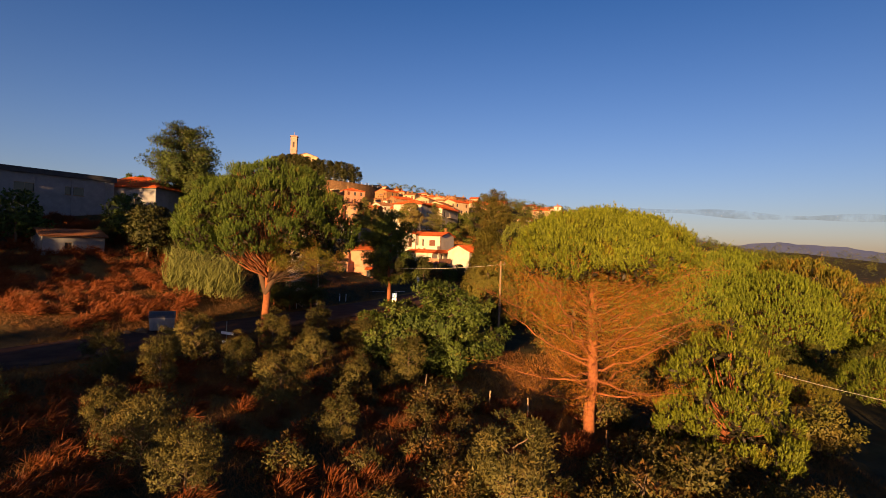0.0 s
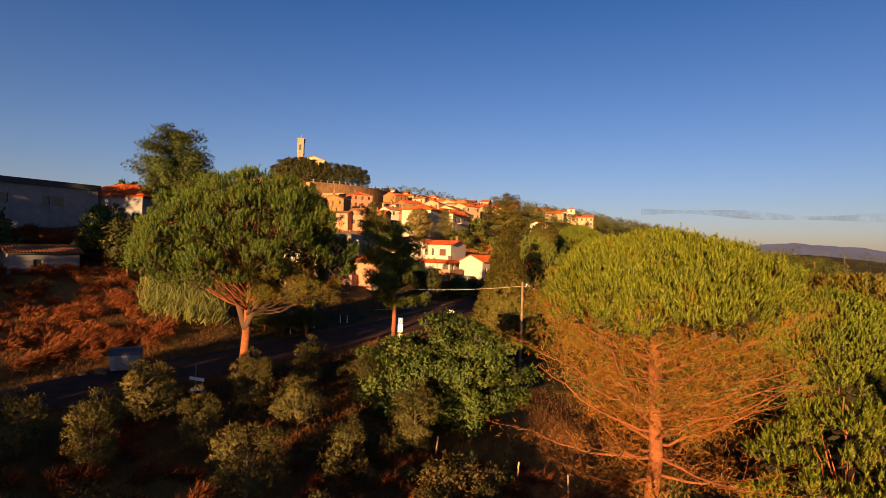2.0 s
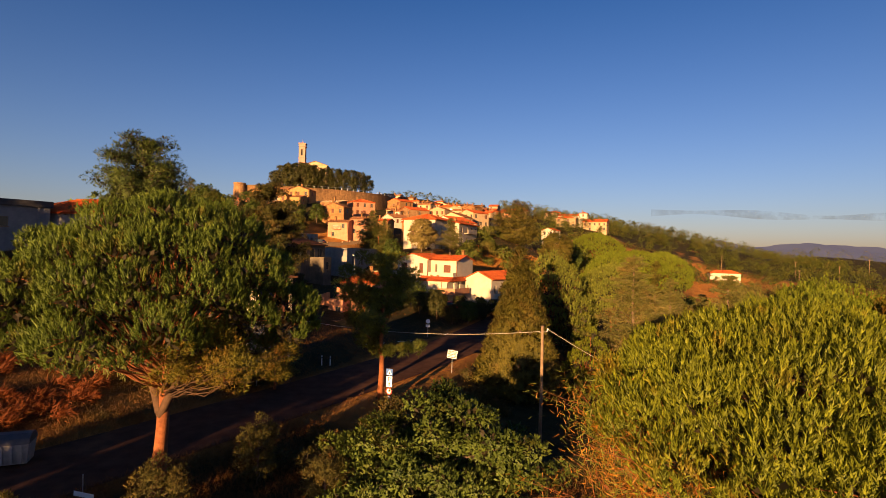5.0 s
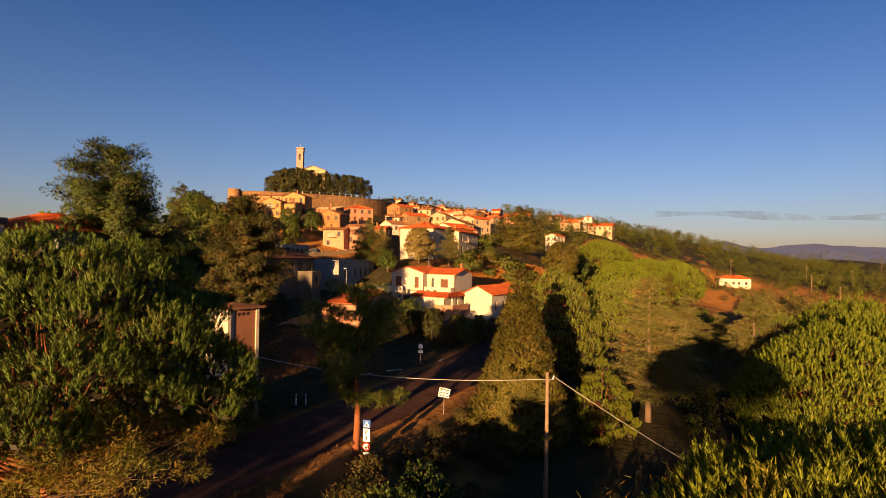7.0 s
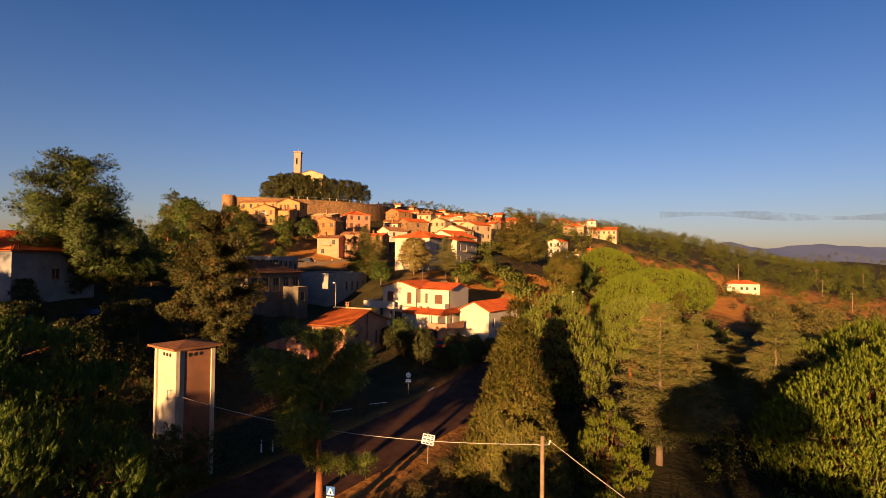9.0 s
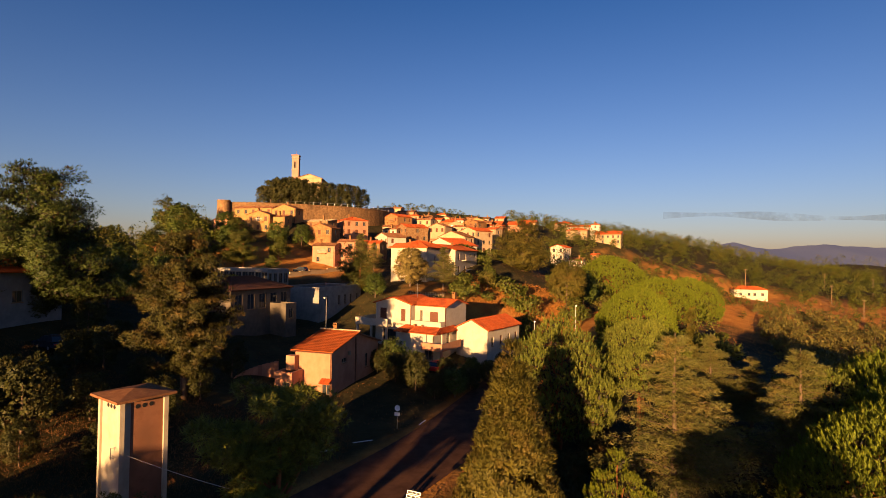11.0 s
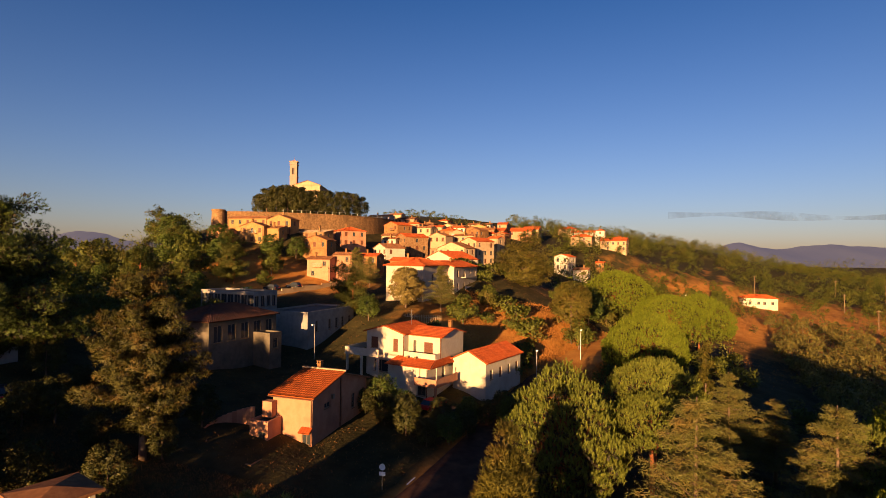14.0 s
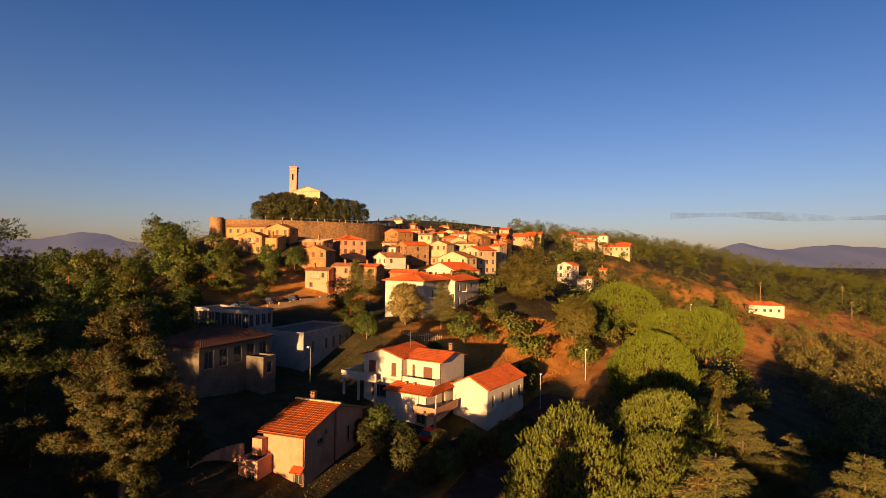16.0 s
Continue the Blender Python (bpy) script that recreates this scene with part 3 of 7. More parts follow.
def capped(label, top, zb, R, lobe, cap, dens, per, k, seed, leaf=None, fork=None, shape=(0.2, 0.6), L=0.34, W=0.08, group="umbrella pines", gap=0.95, skew=0.0, depth=0.3, flat=0.7, name="umbrella_pine", brush=0):
    """Pine whose crown is built of rounded boughs, each a cushion of small upturned needle rosettes, with dark clefts between."""
    def build(m):
        rs = np.random.default_rng(seed)
        b = Buf()
        us = np.linspace(0.001, 0.999, 200)
        prof = lambda u: R * math.sin(math.pi * (shape[0] + (1 - shape[0]) * u)) ** shape[1]
        rr = np.array([prof(u) for u in us])
        wgt = np.hypot(np.gradient(rr), np.gradient(us) * (top - zb)) * (rr + 0.3)
        cdf = np.cumsum(wgt) / wgt.sum()
        ph = rs.uniform(0, 6.283, 3)
        lobes = []
        for _ in range(900):
            u = float(np.interp(rs.random(), cdf, us))
            a = rs.uniform(0, 6.283)
            q = rs.uniform(*lobe)
            r = (prof(u) - 0.6 * q) * (1 + 0.09 * math.sin(2 * a + ph[0]) + 0.07 * math.sin(3 * a + ph[1] + 4 * u)) * (1 - depth * rs.random() ** 1.6)
            c = np.array([r * math.cos(a) + skew * u, r * math.sin(a), zb + (top - zb) * u - 0.55 * q * u])
            if any(np.linalg.norm((c - o[0]) * np.array([1, 1, 1.3])) < gap * max(q, o[1]) for o in lobes):
                continue
            lobes.append((c, q, np.array([math.cos(a) * (1.15 - u), math.sin(a) * (1.15 - u), 0.2 + u])))
        split = fork if fork else zb * 0.8 + 0.6
        b.tube(limb((0, 0, 0), (0.2, 0.1, split), rs, n=7, wig=0.05), 0.022 * top + 0.05, 0.018 * top, 9, wob=0.2)
        b.tube(limb((0.2, 0.1, split - 0.1), (0.2 + 0.6 * skew, 0.1, zb + (top - zb) * 0.8), rs, n=7, wig=0.04), 0.018 * top, 0.03, 8)
        cen, nrm = [], []
        for i, (c, q, n) in enumerate(lobes):
            z0 = max(0.4, min(split + 0.35 * max(0, c[2] - split), c[2] - 0.2) - 0.2)
            b.tube(limb((0.2, 0.1, z0), c * np.array([0.7, 0.7, 1]) - np.array([0, 0, 0.5 * q]), rs, sag=0.12, n=6), 0.007 * top if i % 3 == 0 else 0.05, 0.02, 5, False)
            cnt = max(6, int(dens * q * q))
            d = unit(rs.normal(size=(cnt, 3)) * 0.8 + n / np.linalg.norm(n))
            cen.append(c + d * np.array([1, 1, flat]) * q * (1 - 0.25 * rs.random((cnt, 1)) ** 2) * rs.uniform(0.9, 1.12, (cnt, 1)))
            nrm.append(d)
            for o in range(0, cnt if brush else 0, 14):
                b.tube(limb(c, cen[-1][o], rs, n=3), 0.02, 0.008, 4, False)
        cen, nrm = np.concatenate(cen), np.concatenate(nrm)
        if brush:      # shoots set with short needles, like bottle brushes
            base = np.repeat(cen, brush, 0) + rs.normal(size=(len(cen) * brush, 3)) * cap[0] * 0.45
            axis = unit(np.repeat(nrm, brush, 0) * 0.45 + np.array([0, 0, 1.15]) + 0.22 * rs.normal(size=base.shape))
            ln = rs.uniform(cap[0], cap[1], len(base))[:, None]
            n = per * k
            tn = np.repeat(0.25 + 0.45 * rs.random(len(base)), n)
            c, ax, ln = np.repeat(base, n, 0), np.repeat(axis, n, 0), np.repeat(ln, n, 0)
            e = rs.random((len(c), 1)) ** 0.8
            spread = unit(rs.normal(size=c.shape))
            pos = c + ax * ln * e + spread * 0.02
            way = unit(ax * 1.0 + 0.5 * spread)
            out = unit(spread * 0.7 + ax * 0.45 + np.repeat(np.repeat(nrm, brush, 0), n, 0) * 0.35)
            # Tone falls toward each shoot's foot: shade between shoots put into colour.
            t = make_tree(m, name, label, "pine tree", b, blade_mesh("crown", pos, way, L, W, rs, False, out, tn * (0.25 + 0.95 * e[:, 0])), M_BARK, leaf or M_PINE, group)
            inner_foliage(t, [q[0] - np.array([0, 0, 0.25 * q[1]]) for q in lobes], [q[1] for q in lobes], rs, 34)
            return t
        c, n = np.repeat(cen, per, 0), np.repeat(nrm, per, 0)
        r = np.repeat(rs.uniform(cap[0], cap[1], len(cen)), per)[:, None]
        d = unit(rs.normal(size=c.shape) * 0.9 + n * 0.5 + np.array([0, 0, 0.6]))
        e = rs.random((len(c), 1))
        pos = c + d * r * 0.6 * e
        # Rosette hearts darker than their rims, painting in the shade between them.
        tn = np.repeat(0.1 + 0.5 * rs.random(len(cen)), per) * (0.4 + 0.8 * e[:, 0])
        out = unit(d * 0.7 + n * 0.5)
        pos, way = bush_out(pos, unit(d + np.array([0, 0, 0.5])), k, rs, 0.30, 0.03)
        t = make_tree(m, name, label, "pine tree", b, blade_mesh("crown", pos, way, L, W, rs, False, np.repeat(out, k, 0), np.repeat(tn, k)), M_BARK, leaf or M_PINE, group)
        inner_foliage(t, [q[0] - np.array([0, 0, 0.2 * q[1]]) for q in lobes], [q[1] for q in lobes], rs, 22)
        return t
    return build


def dome(u, e=0.5):
    return math.sqrt(max(0.0, 1 - (2 * u - 1) ** 2)) ** e


KINDS.update({k: (v, None) for k, v in {
    "olive": profile_tree("olive_tree", "small grey-green olive tree in the field", "olive tree", 3.6, 0.7, lambda u: 1.55 * dome(u, 0.9) * (1.05 - 0.35 * u), 60, (0.35, 0.6), 28, 6, 11, M_OLIVE, L=0.17, W=0.045, broad=True, up=0.7, group="olive trees in the field", trunk_r=0.1),
    "olive_far": profile_tree("olive_tree", "grey-green olive tree in the far grove", "olive tree", 3.6, 0.7, lambda u: 1.6 * dome(u, 0.9) * (1.05 - 0.35 * u), 24, (0.4, 0.65), 12, 3, 10, M_OLIVE_FAR, L=0.34, W=0.14, broad=True, up=0.7, group="olive trees in the grove", trunk_r=0.1, limbs=3),
    "olive_slim": profile_tree("olive_tree", "slender young olive tree in the field", "olive tree", 4.2, 0.5, lambda u: 1.15 * dome(u, 0.8) * (1.05 - 0.4 * u), 56, (0.32, 0.55), 28, 6, 12, M_OLIVE, L=0.17, W=0.045, broad=True, up=0.8, group="olive trees in the field", trunk_r=0.08),
    "bush": profile_tree("bush", "rough green bush on the slope", "bush", 2.4, 0.1, lambda u: 1.5 * dome(u, 0.7) * (1.1 - 0.4 * u), 44, (0.35, 0.6), 14, 2, 13, M_SCRUB, L=0.28, W=0.12, broad=True, group="bushes on the slope", trunk_r=0.05),
    "scrub_far": profile_tree("bush", "rough green bush on the far slope", "bush", 2.4, 0.1, lambda u: 1.5 * dome(u, 0.7) * (1.1 - 0.4 * u), 26, (0.45, 0.7), 10, 3, 9, M_WOODS, L=0.42, W=0.2, broad=True, group="bushes on the slope", trunk_r=0.05, limbs=2),
    "broad": profile_tree("broadleaf_tree", "rounded green broadleaf tree", "tree", 8.0, 1.6, lambda u: 3.4 * dome(u, 0.7) * (1.08 - 0.3 * u), 76, (0.7, 1.2), 22, 3, 14, M_LEAF, L=0.46, W=0.24, broad=True, group="broadleaf trees"),
    "broad_b": profile_tree("broadleaf_tree", "uneven yellow-green broadleaf tree", "tree", 7.0, 1.2, lambda u: 3.0 * dome(u, 0.8) * (1.2 - 0.5 * u), 70, (0.6, 1.1), 22, 3, 15, M_WOODS, L=0.46, W=0.24, broad=True, lump=0.25, group="broadleaf trees"),
    "conifer": profile_tree("pine_tree", "broad dark pine with uneven boughs", "pine tree", 15.0, 3.0, lambda u: 5.2 * dome(0.12 + 0.88 * u, 0.8) * (1.15 - 0.55 * u), 120, (0.8, 1.3), 22, 5, 16, M_PINE_DARK, bark=M_BARK, L=0.40, W=0.11, lump=0.25, group="pines", bough=46),
    "slim_cypress": profile_tree("slender_cypress", "slender upright dark cypress", "cypress tree", 9.0, 0.3, lambda u: 0.75 * dome(0.15 + 0.85 * u, 0.8), 70, (0.25, 0.45), 30, 5, 17, M_CYPRESS, L=0.25, W=0.06, up=1.2, lump=0.05, group="slender cypresses"),
    "umbrella": capped("broad umbrella pine with a dense bright green dome", 12.0, 5.5, 6.4, (1.1, 1.8), (0.42, 0.62), 13, 5, 3, 18, M_PINE_DOME, L=0.26, W=0.07, brush=2),
    "umbrella_b": capped("spreading umbrella pine with layered green crown", 11.0, 4.0, 6.0, (1.0, 1.8), (0.42, 0.62), 13, 5, 3, 19, M_PINE_OLIVE, L=0.26, W=0.07, brush=2, depth=0.45, flat=0.5),
    "pine_lumpy": capped("rounded pine with bright lumpy boughs", 13.4, 1.6, 4.6, (0.8, 1.4), (0.36, 0.58), 22, 5, 4, 24, M_PINE_LIME, shape=(0.18, 0.7), L=0.22, W=0.055, group="pines", gap=1.05, depth=0.35, flat=0.6, name="pine_tree", brush=2),
    "flat_pine": capped("flat-topped umbrella pine with bright needle tufts", 12.0, 7.0, 5.2, (0.9, 1.5), (0.36, 0.58), 22, 5, 4, 25, M_PINE_LIME, shape=(0.32, 0.55), L=0.22, W=0.055, gap=1.0, depth=0.35, flat=0.5, brush=2),
    "dome_pine": capped("broad low-spreading umbrella pine with bright green dome", 11.5, 3.0, 7.0, (1.0, 1.6), (0.42, 0.65), 13, 5, 3, 22, M_PINE_DOME, shape=(0.30, 0.55), L=0.26, W=0.075, gap=0.75, depth=0.10, flat=0.7, brush=2),
    "holm": profile_tree("holm_oak", "dense holm oak with a clipped rounded crown", "tree", 9.5, 1.6, lambda u: 3.2 * dome(0.10 + 0.90 * u, 0.6), 100, (0.6, 1.0), 22, 3, 23, M_OAK, L=0.45, W=0.22, broad=True, lump=0.06, fill=0.25, limbs=0, group="clipped oaks of the church terrace"),
    "cedar": cedar("pale green cedar with drooping tiered branches", 13.0, 5.5, 20),
}.items()})


# ---------------- buildings ----------------
def facade(b, w, h, holes, m, depth=0.2):
    """A wall face in the xz plane (outside at y=0) with openings and their reveals."""
    xs = sorted({0, w, *[a for q in holes for a in (q[0], q[2])]})
    zs = sorted({0, h, *[a for q in holes for a in (q[1], q[3])]})
    for i in range(len(xs) - 1):
        for j in range(len(zs) - 1):
            cx, cz = (xs[i] + xs[i + 1]) / 2, (zs[j] + zs[j + 1]) / 2
            if any(q[0] < cx < q[2] and q[1] < cz < q[3] for q in holes):
                continue
            b.add([m @ Vector(p) for p in ((xs[i], 0, zs[j]), (xs[i + 1], 0, zs[j]), (xs[i + 1], 0, zs[j + 1]), (xs[i], 0, zs[j + 1]))], [(0, 1, 2, 3)])
    for x0, z0, x1, z1 in holes:
        p = [(x0, 0, z0), (x1, 0, z0), (x1, 0, z1), (x0, 0, z1)]
        r = [(x, depth, z) for x, _, z in p]
        b.add([m @ Vector(q) for q in p + r], [(0, 1, 5, 4), (1, 2, 6, 5), (2, 3, 7, 6), (3, 0, 4, 7)])


WIN = {}


def window_parts(parent, m, w, h, shut, depth=0.2):
    """A window in its opening: frame, pane and, where closed, shutters. Meshes are shared by size."""
    key = (round(w, 2), round(h, 2), shut)
    if key not in WIN:
        f, g, s, sl = Buf(), Buf(), Buf(), Buf()
        t = 0.07
        for q in ((0, 0, w, t), (0, h - t, w, h), (0, t, t, h - t), (w - t, t, w, h - t), (w / 2 - 0.03, t, w / 2 + 0.03, h - t)):
            f.box(q[0], depth - 0.07, q[1], q[2], depth - 0.01, q[3])
        g.box(t / 2, depth - 0.05, t / 2, w - t / 2, depth - 0.03, h - t / 2)
        sl.box(-0.08, -0.07, -0.07, w + 0.08, 0.05, -0.003)
        for a, e in ((0.01, w / 2 - 0.005), (w / 2 + 0.005, w - 0.01)):
            s.box(a, depth - 0.14, 0.01, e, depth - 0.10, h - 0.01)
            z = 0.08
            while z < h - 0.08:
                s.box(a + 0.05, depth - 0.16, z, e - 0.05, depth - 0.138, z + 0.05)
                z += 0.10
        WIN[key] = (f.mesh("window"), g.mesh("pane"), s.mesh("shutter"), sl.mesh("sill"))
    f, g, s, sl = WIN[key]
    fo = part("window", f, M_FRAME, parent)
    fo.matrix_local = m
    part("pane", g, M_GLASS, fo)
    if shut:
        part("shutter", s, M_SHUTTER, fo, "closed brown shutter")
    part("sill", sl, M_STONE, fo)


def tiled_slope(b, p0, p1, p2, p3, pitch=0.3, rows=0.45, th=0.10):
    """Barrel tiles over the quad p0 p1 (eave) p2 p3 (ridge), as a rippled, stepped sheet with a soffit."""
    p0, p1, p2, p3 = (Vector(p) for p in (p0, p1, p2, p3))
    n = (p1 - p0).cross(p3 - p0).normalized()
    nc = max(2, int(max((p1 - p0).length, (p2 - p3).length) / pitch)) * 4
    nr = max(1, int((p3 - p0).length / rows))
    prof = (0.0, 0.055, 0.075, 0.055)
    vs, fs = [], []
    for r in range(nr):
        for e, lift in ((r / nr, 0.035), ((r + 1) / nr, 0.0)):
            a, c = p0.lerp(p3, e), p1.lerp(p2, e)
            vs.extend(a.lerp(c, i / nc) + n * (th + lift + prof[i % 4]) for i in range(nc + 1))
    k = nc + 1
    for r in range(2 * nr - 1):
        for i in range(nc):
            fs.append((r * k + i, r * k + i + 1, (r + 1) * k + i + 1, (r + 1) * k + i))
    b.add(vs, fs)
    q = [p0, p1, p2, p3] + [p + n * (th + 0.01) for p in (p0, p1, p2, p3)]
    b.add(q, [(3, 2, 1, 0), (0, 1, 5, 4), (1, 2, 6, 5), (2, 3, 7, 6), (3, 0, 4, 7)])


def roof_on(kind, w, d, h, rise, over, pitch, x0=None):
    """Tiled roof and the wall gables it leaves, over a block centred on x, front at y=0."""
    b, g = Buf(), Buf()
    l, r, f, k = -w / 2 - over, w / 2 + over, -over, d + over
    drop = rise * over / (w / 2 if kind == "gy" else d / 2)
    if kind == "gx":      # ridge along x
        tiled_slope(b, (l, f, h - drop), (r, f, h - drop), (r, d / 2, h + rise), (l, d / 2, h + rise), pitch)
        tiled_slope(b, (r, k, h - drop), (l, k, h - drop), (l, d / 2, h + rise), (r, d / 2, h + rise), pitch)
        for s in (-1, 1):
            g.add([(s * w / 2, 0, h), (s * w / 2, d, h), (s * w / 2, d / 2, h + rise)], [(0, 1, 2)])
    elif kind == "gy":    # ridge along y
        tiled_slope(b, (l, k, h - drop), (l, f, h - drop), (0, f, h + rise), (0, k, h + rise), pitch)
        tiled_slope(b, (r, f, h - drop), (r, k, h - drop), (0, k, h + rise), (0, f, h + rise), pitch)
        for y in (0, d):
            g.add([(-w / 2, y, h), (w / 2, y, h), (0, y, h + rise)], [(0, 1, 2)])
    elif kind == "hip":
        i = min(w, d) / 2 + over
        if w >= d:
            a, c = (l + i, d / 2, h + rise), (r - i, d / 2, h + rise)
        else:
            a, c = (0, f + i, h + rise), (0, k - i, h + rise)
        e = h - 0.1
        if w >= d:
            tiled_slope(b, (l, f, e), (r, f, e), c, a, pitch)
            tiled_slope(b, (r, k, e), (l, k, e), a, c, pitch)
            tiled_slope(b, (l, k, e), (l, f, e), a, a, pitch)
            tiled_slope(b, (r, f, e), (r, k, e), c, c, pitch)
        else:
            tiled_slope(b, (l, k, e), (l, f, e), a, c, pitch)
            tiled_slope(b, (r, f, e), (r, k, e), c, a, pitch)
            tiled_slope(b, (l, f, e), (r, f, e), a, a, pitch)
            tiled_slope(b, (r, k, e), (l, k, e), c, c, pitch)
    elif kind == "shed":  # rises to the back
        tiled_slope(b, (l, f, h - drop / 2), (r, f, h - drop / 2), (r, k, h + rise), (l, k, h + rise), pitch)
        hb = h + rise * d / (d + over)
        g.add([(-w / 2, 0, h), (-w / 2, d, h), (-w / 2, d, hb), (w / 2, 0, h), (w / 2, d, h), (w / 2, d, hb)], [(0, 1, 2), (3, 5, 4), (1, 4, 5, 2)])
    else:                 # flat with a parapet
        b.box(-w / 2 + 0.2, 0.2, h - 0.3, w / 2 - 0.2, d - 0.2, h - 0.12)
        for q in ((-w / 2, 0, w / 2, 0.22), (-w / 2, d - 0.22, w / 2, d), (-w / 2, 0.22, -w / 2 + 0.22, d - 0.22), (w / 2 - 0.22, 0.22, w / 2, d - 0.22)):
            g.box(q[0], q[1], h, q[2], q[3], h + 0.25)
    return b, g


def block(parent, w, d, h, roof, rise, wallm, roofm, wins, m=None, over=0.4, pitch=0.32, foot=2.5, wall_label=""):
    """One storeyed volume under parent: walls with openings, gables, roof, windows. Origin: middle of the front's foot.
    wins: (side, u, z, w, h, shut) with side f, r, l or b and u the fraction along that side."""
    m = m or Matrix()
    sides = {"f": (w, pose(-w / 2, 0, 0)), "r": (d, pose(w / 2, 0, 0, 0, 0, 90)), "b": (w, pose(w / 2, d, 0, 0, 0, 180)), "l": (d, pose(-w / 2, d, 0, 0, 0, -90))}
    walls = Buf()
    done = []
    for s, (ln, sm) in sides.items():
        holes = []
        for q in wins:
            if q[0] == s:
                x0 = max(0.15, min(ln - q[3] - 0.15, q[1] * ln - q[3] / 2))
                holes.append((x0, q[2], x0 + q[3], q[2] + q[4]))
                done.append((sm @ pose(x0, 0, q[2]), q[3], q[4], q[5]))
        facade(walls, ln, h, holes, m @ sm)
        walls.add([m @ sm @ Vector(p) for p in ((0, 0, -foot), (ln, 0, -foot), (ln, 0, 0), (0, 0, 0))], [(0, 1, 2, 3)])
    rb, gb = roof_on(roof, w, d, h, rise, over, pitch)
    walls.add([m @ Vector(p) for p in gb.v], gb.f)
    wo = part("wall", walls, wallm, parent, wall_label)
    rb.v = [m @ Vector(p) for p in rb.v]
    part("roof", rb, roofm, parent)
    for wm, ww, wh, sh in done:
        window_parts(parent, m @ wm, ww, wh, sh)
    return wo


def grid_wins(w, d, h, rs, side="fr", first=1.0, size=(1.05, 1.55), keep=0.85, gap=2.7):
    out = []
    for s in side:
        ln = w if s in "fb" else d
        n = max(1, int(ln / gap))
        z = h - 0.5 - size[1]
        while z > 0.3:
            for i in range(n):
                if rs.random() < keep:
                    out.append((s, (i + 0.5) / n, z, size[0], size[1], bool(rs.random() < 0.45)))
            z -= 2.75
    return out


def chimney(parent, x, y, z, s=0.5, h=1.0):
    b = Buf()
    b.box(-s / 2, -s / 2, -0.6, s / 2, s / 2, h)
    b.box(-s / 2 - 0.07, -s / 2 - 0.07, h, s / 2 + 0.07, s / 2 + 0.07, h + 0.1)
    for dx in (-1, 1):
        b.box(dx * s * 0.32 - 0.06, -s / 2, h + 0.1, dx * s * 0.32 + 0.06, s / 2, h + 0.32)
    b.box(-s / 2 - 0.07, -s / 2 - 0.07, h + 0.32, s / 2 + 0.07, s / 2 + 0.07, h + 0.4)
    part("chimney", b, M_ORANGE, parent).location = (x, y, z)


HOUSES = []


def town_house(label, x, y, zb, w, d, h, roof, wallm, roofm, yaw=-22, seed=1):
    """A house on the hill; x, y, zb: the middle of its front's foot."""
    HOUSES.append((x, y))
    rs = np.random.default_rng(seed)
    d = max(5.0, d)
    t = thing("town_house", pose(x, y, zb, 0, 0, yaw), label, "house", "houses of the hill town")
    rise = {"gx": d * 0.17, "gy": w * 0.17, "hip": min(w, d) * 0.17, "shed": d * 0.2, "flat": 0}[roof]
    block(t, w, d, h, roof, rise, wallm, roofm, grid_wins(w, d, h, rs, keep=0.85, gap=2.6, size=(1.0, 1.45)), pitch=0.6, foot=7.0, over=0.3)
    if rs.random() < 0.35 and h > 5:      # balcony under an upper window
        b = Buf()
        u, z = rs.uniform(-0.25, 0.25) * w, h - 2.2
        b.box(u - 1.3, -1.0, z - 0.15, u + 1.3, -0.003, z)
        bal = part("balcony", b, M_STONE, t)
        for i in range(9):
            if "baluster" not in WIN:
                WIN["baluster"] = Buf().box(-0.02, -0.02, 0, 0.02, 0.02, 0.9).mesh("baluster")
            part("baluster", WIN["baluster"], M_METAL, bal).location = (u - 1.26 + 0.315 * i, -0.96, z)
        b = Buf()
        b.box(u - 1.3, -1.0, z + 0.9, u + 1.3, -0.93, z + 0.96)
        part("handrail", b, M_METAL, bal)
    if roof != "flat":
        b = Buf()
        b.box(w / 2 - 0.3, -0.13, -1, w / 2 - 0.2, -0.02, h - 0.1)
        part("downpipe", b, M_SHUTTER, t)
    if roof != "flat" and rs.random() < 0.7:
        chimney(t, rs.uniform(-0.3, 0.3) * w, d * 0.4, h + rise * 0.75)
    return t


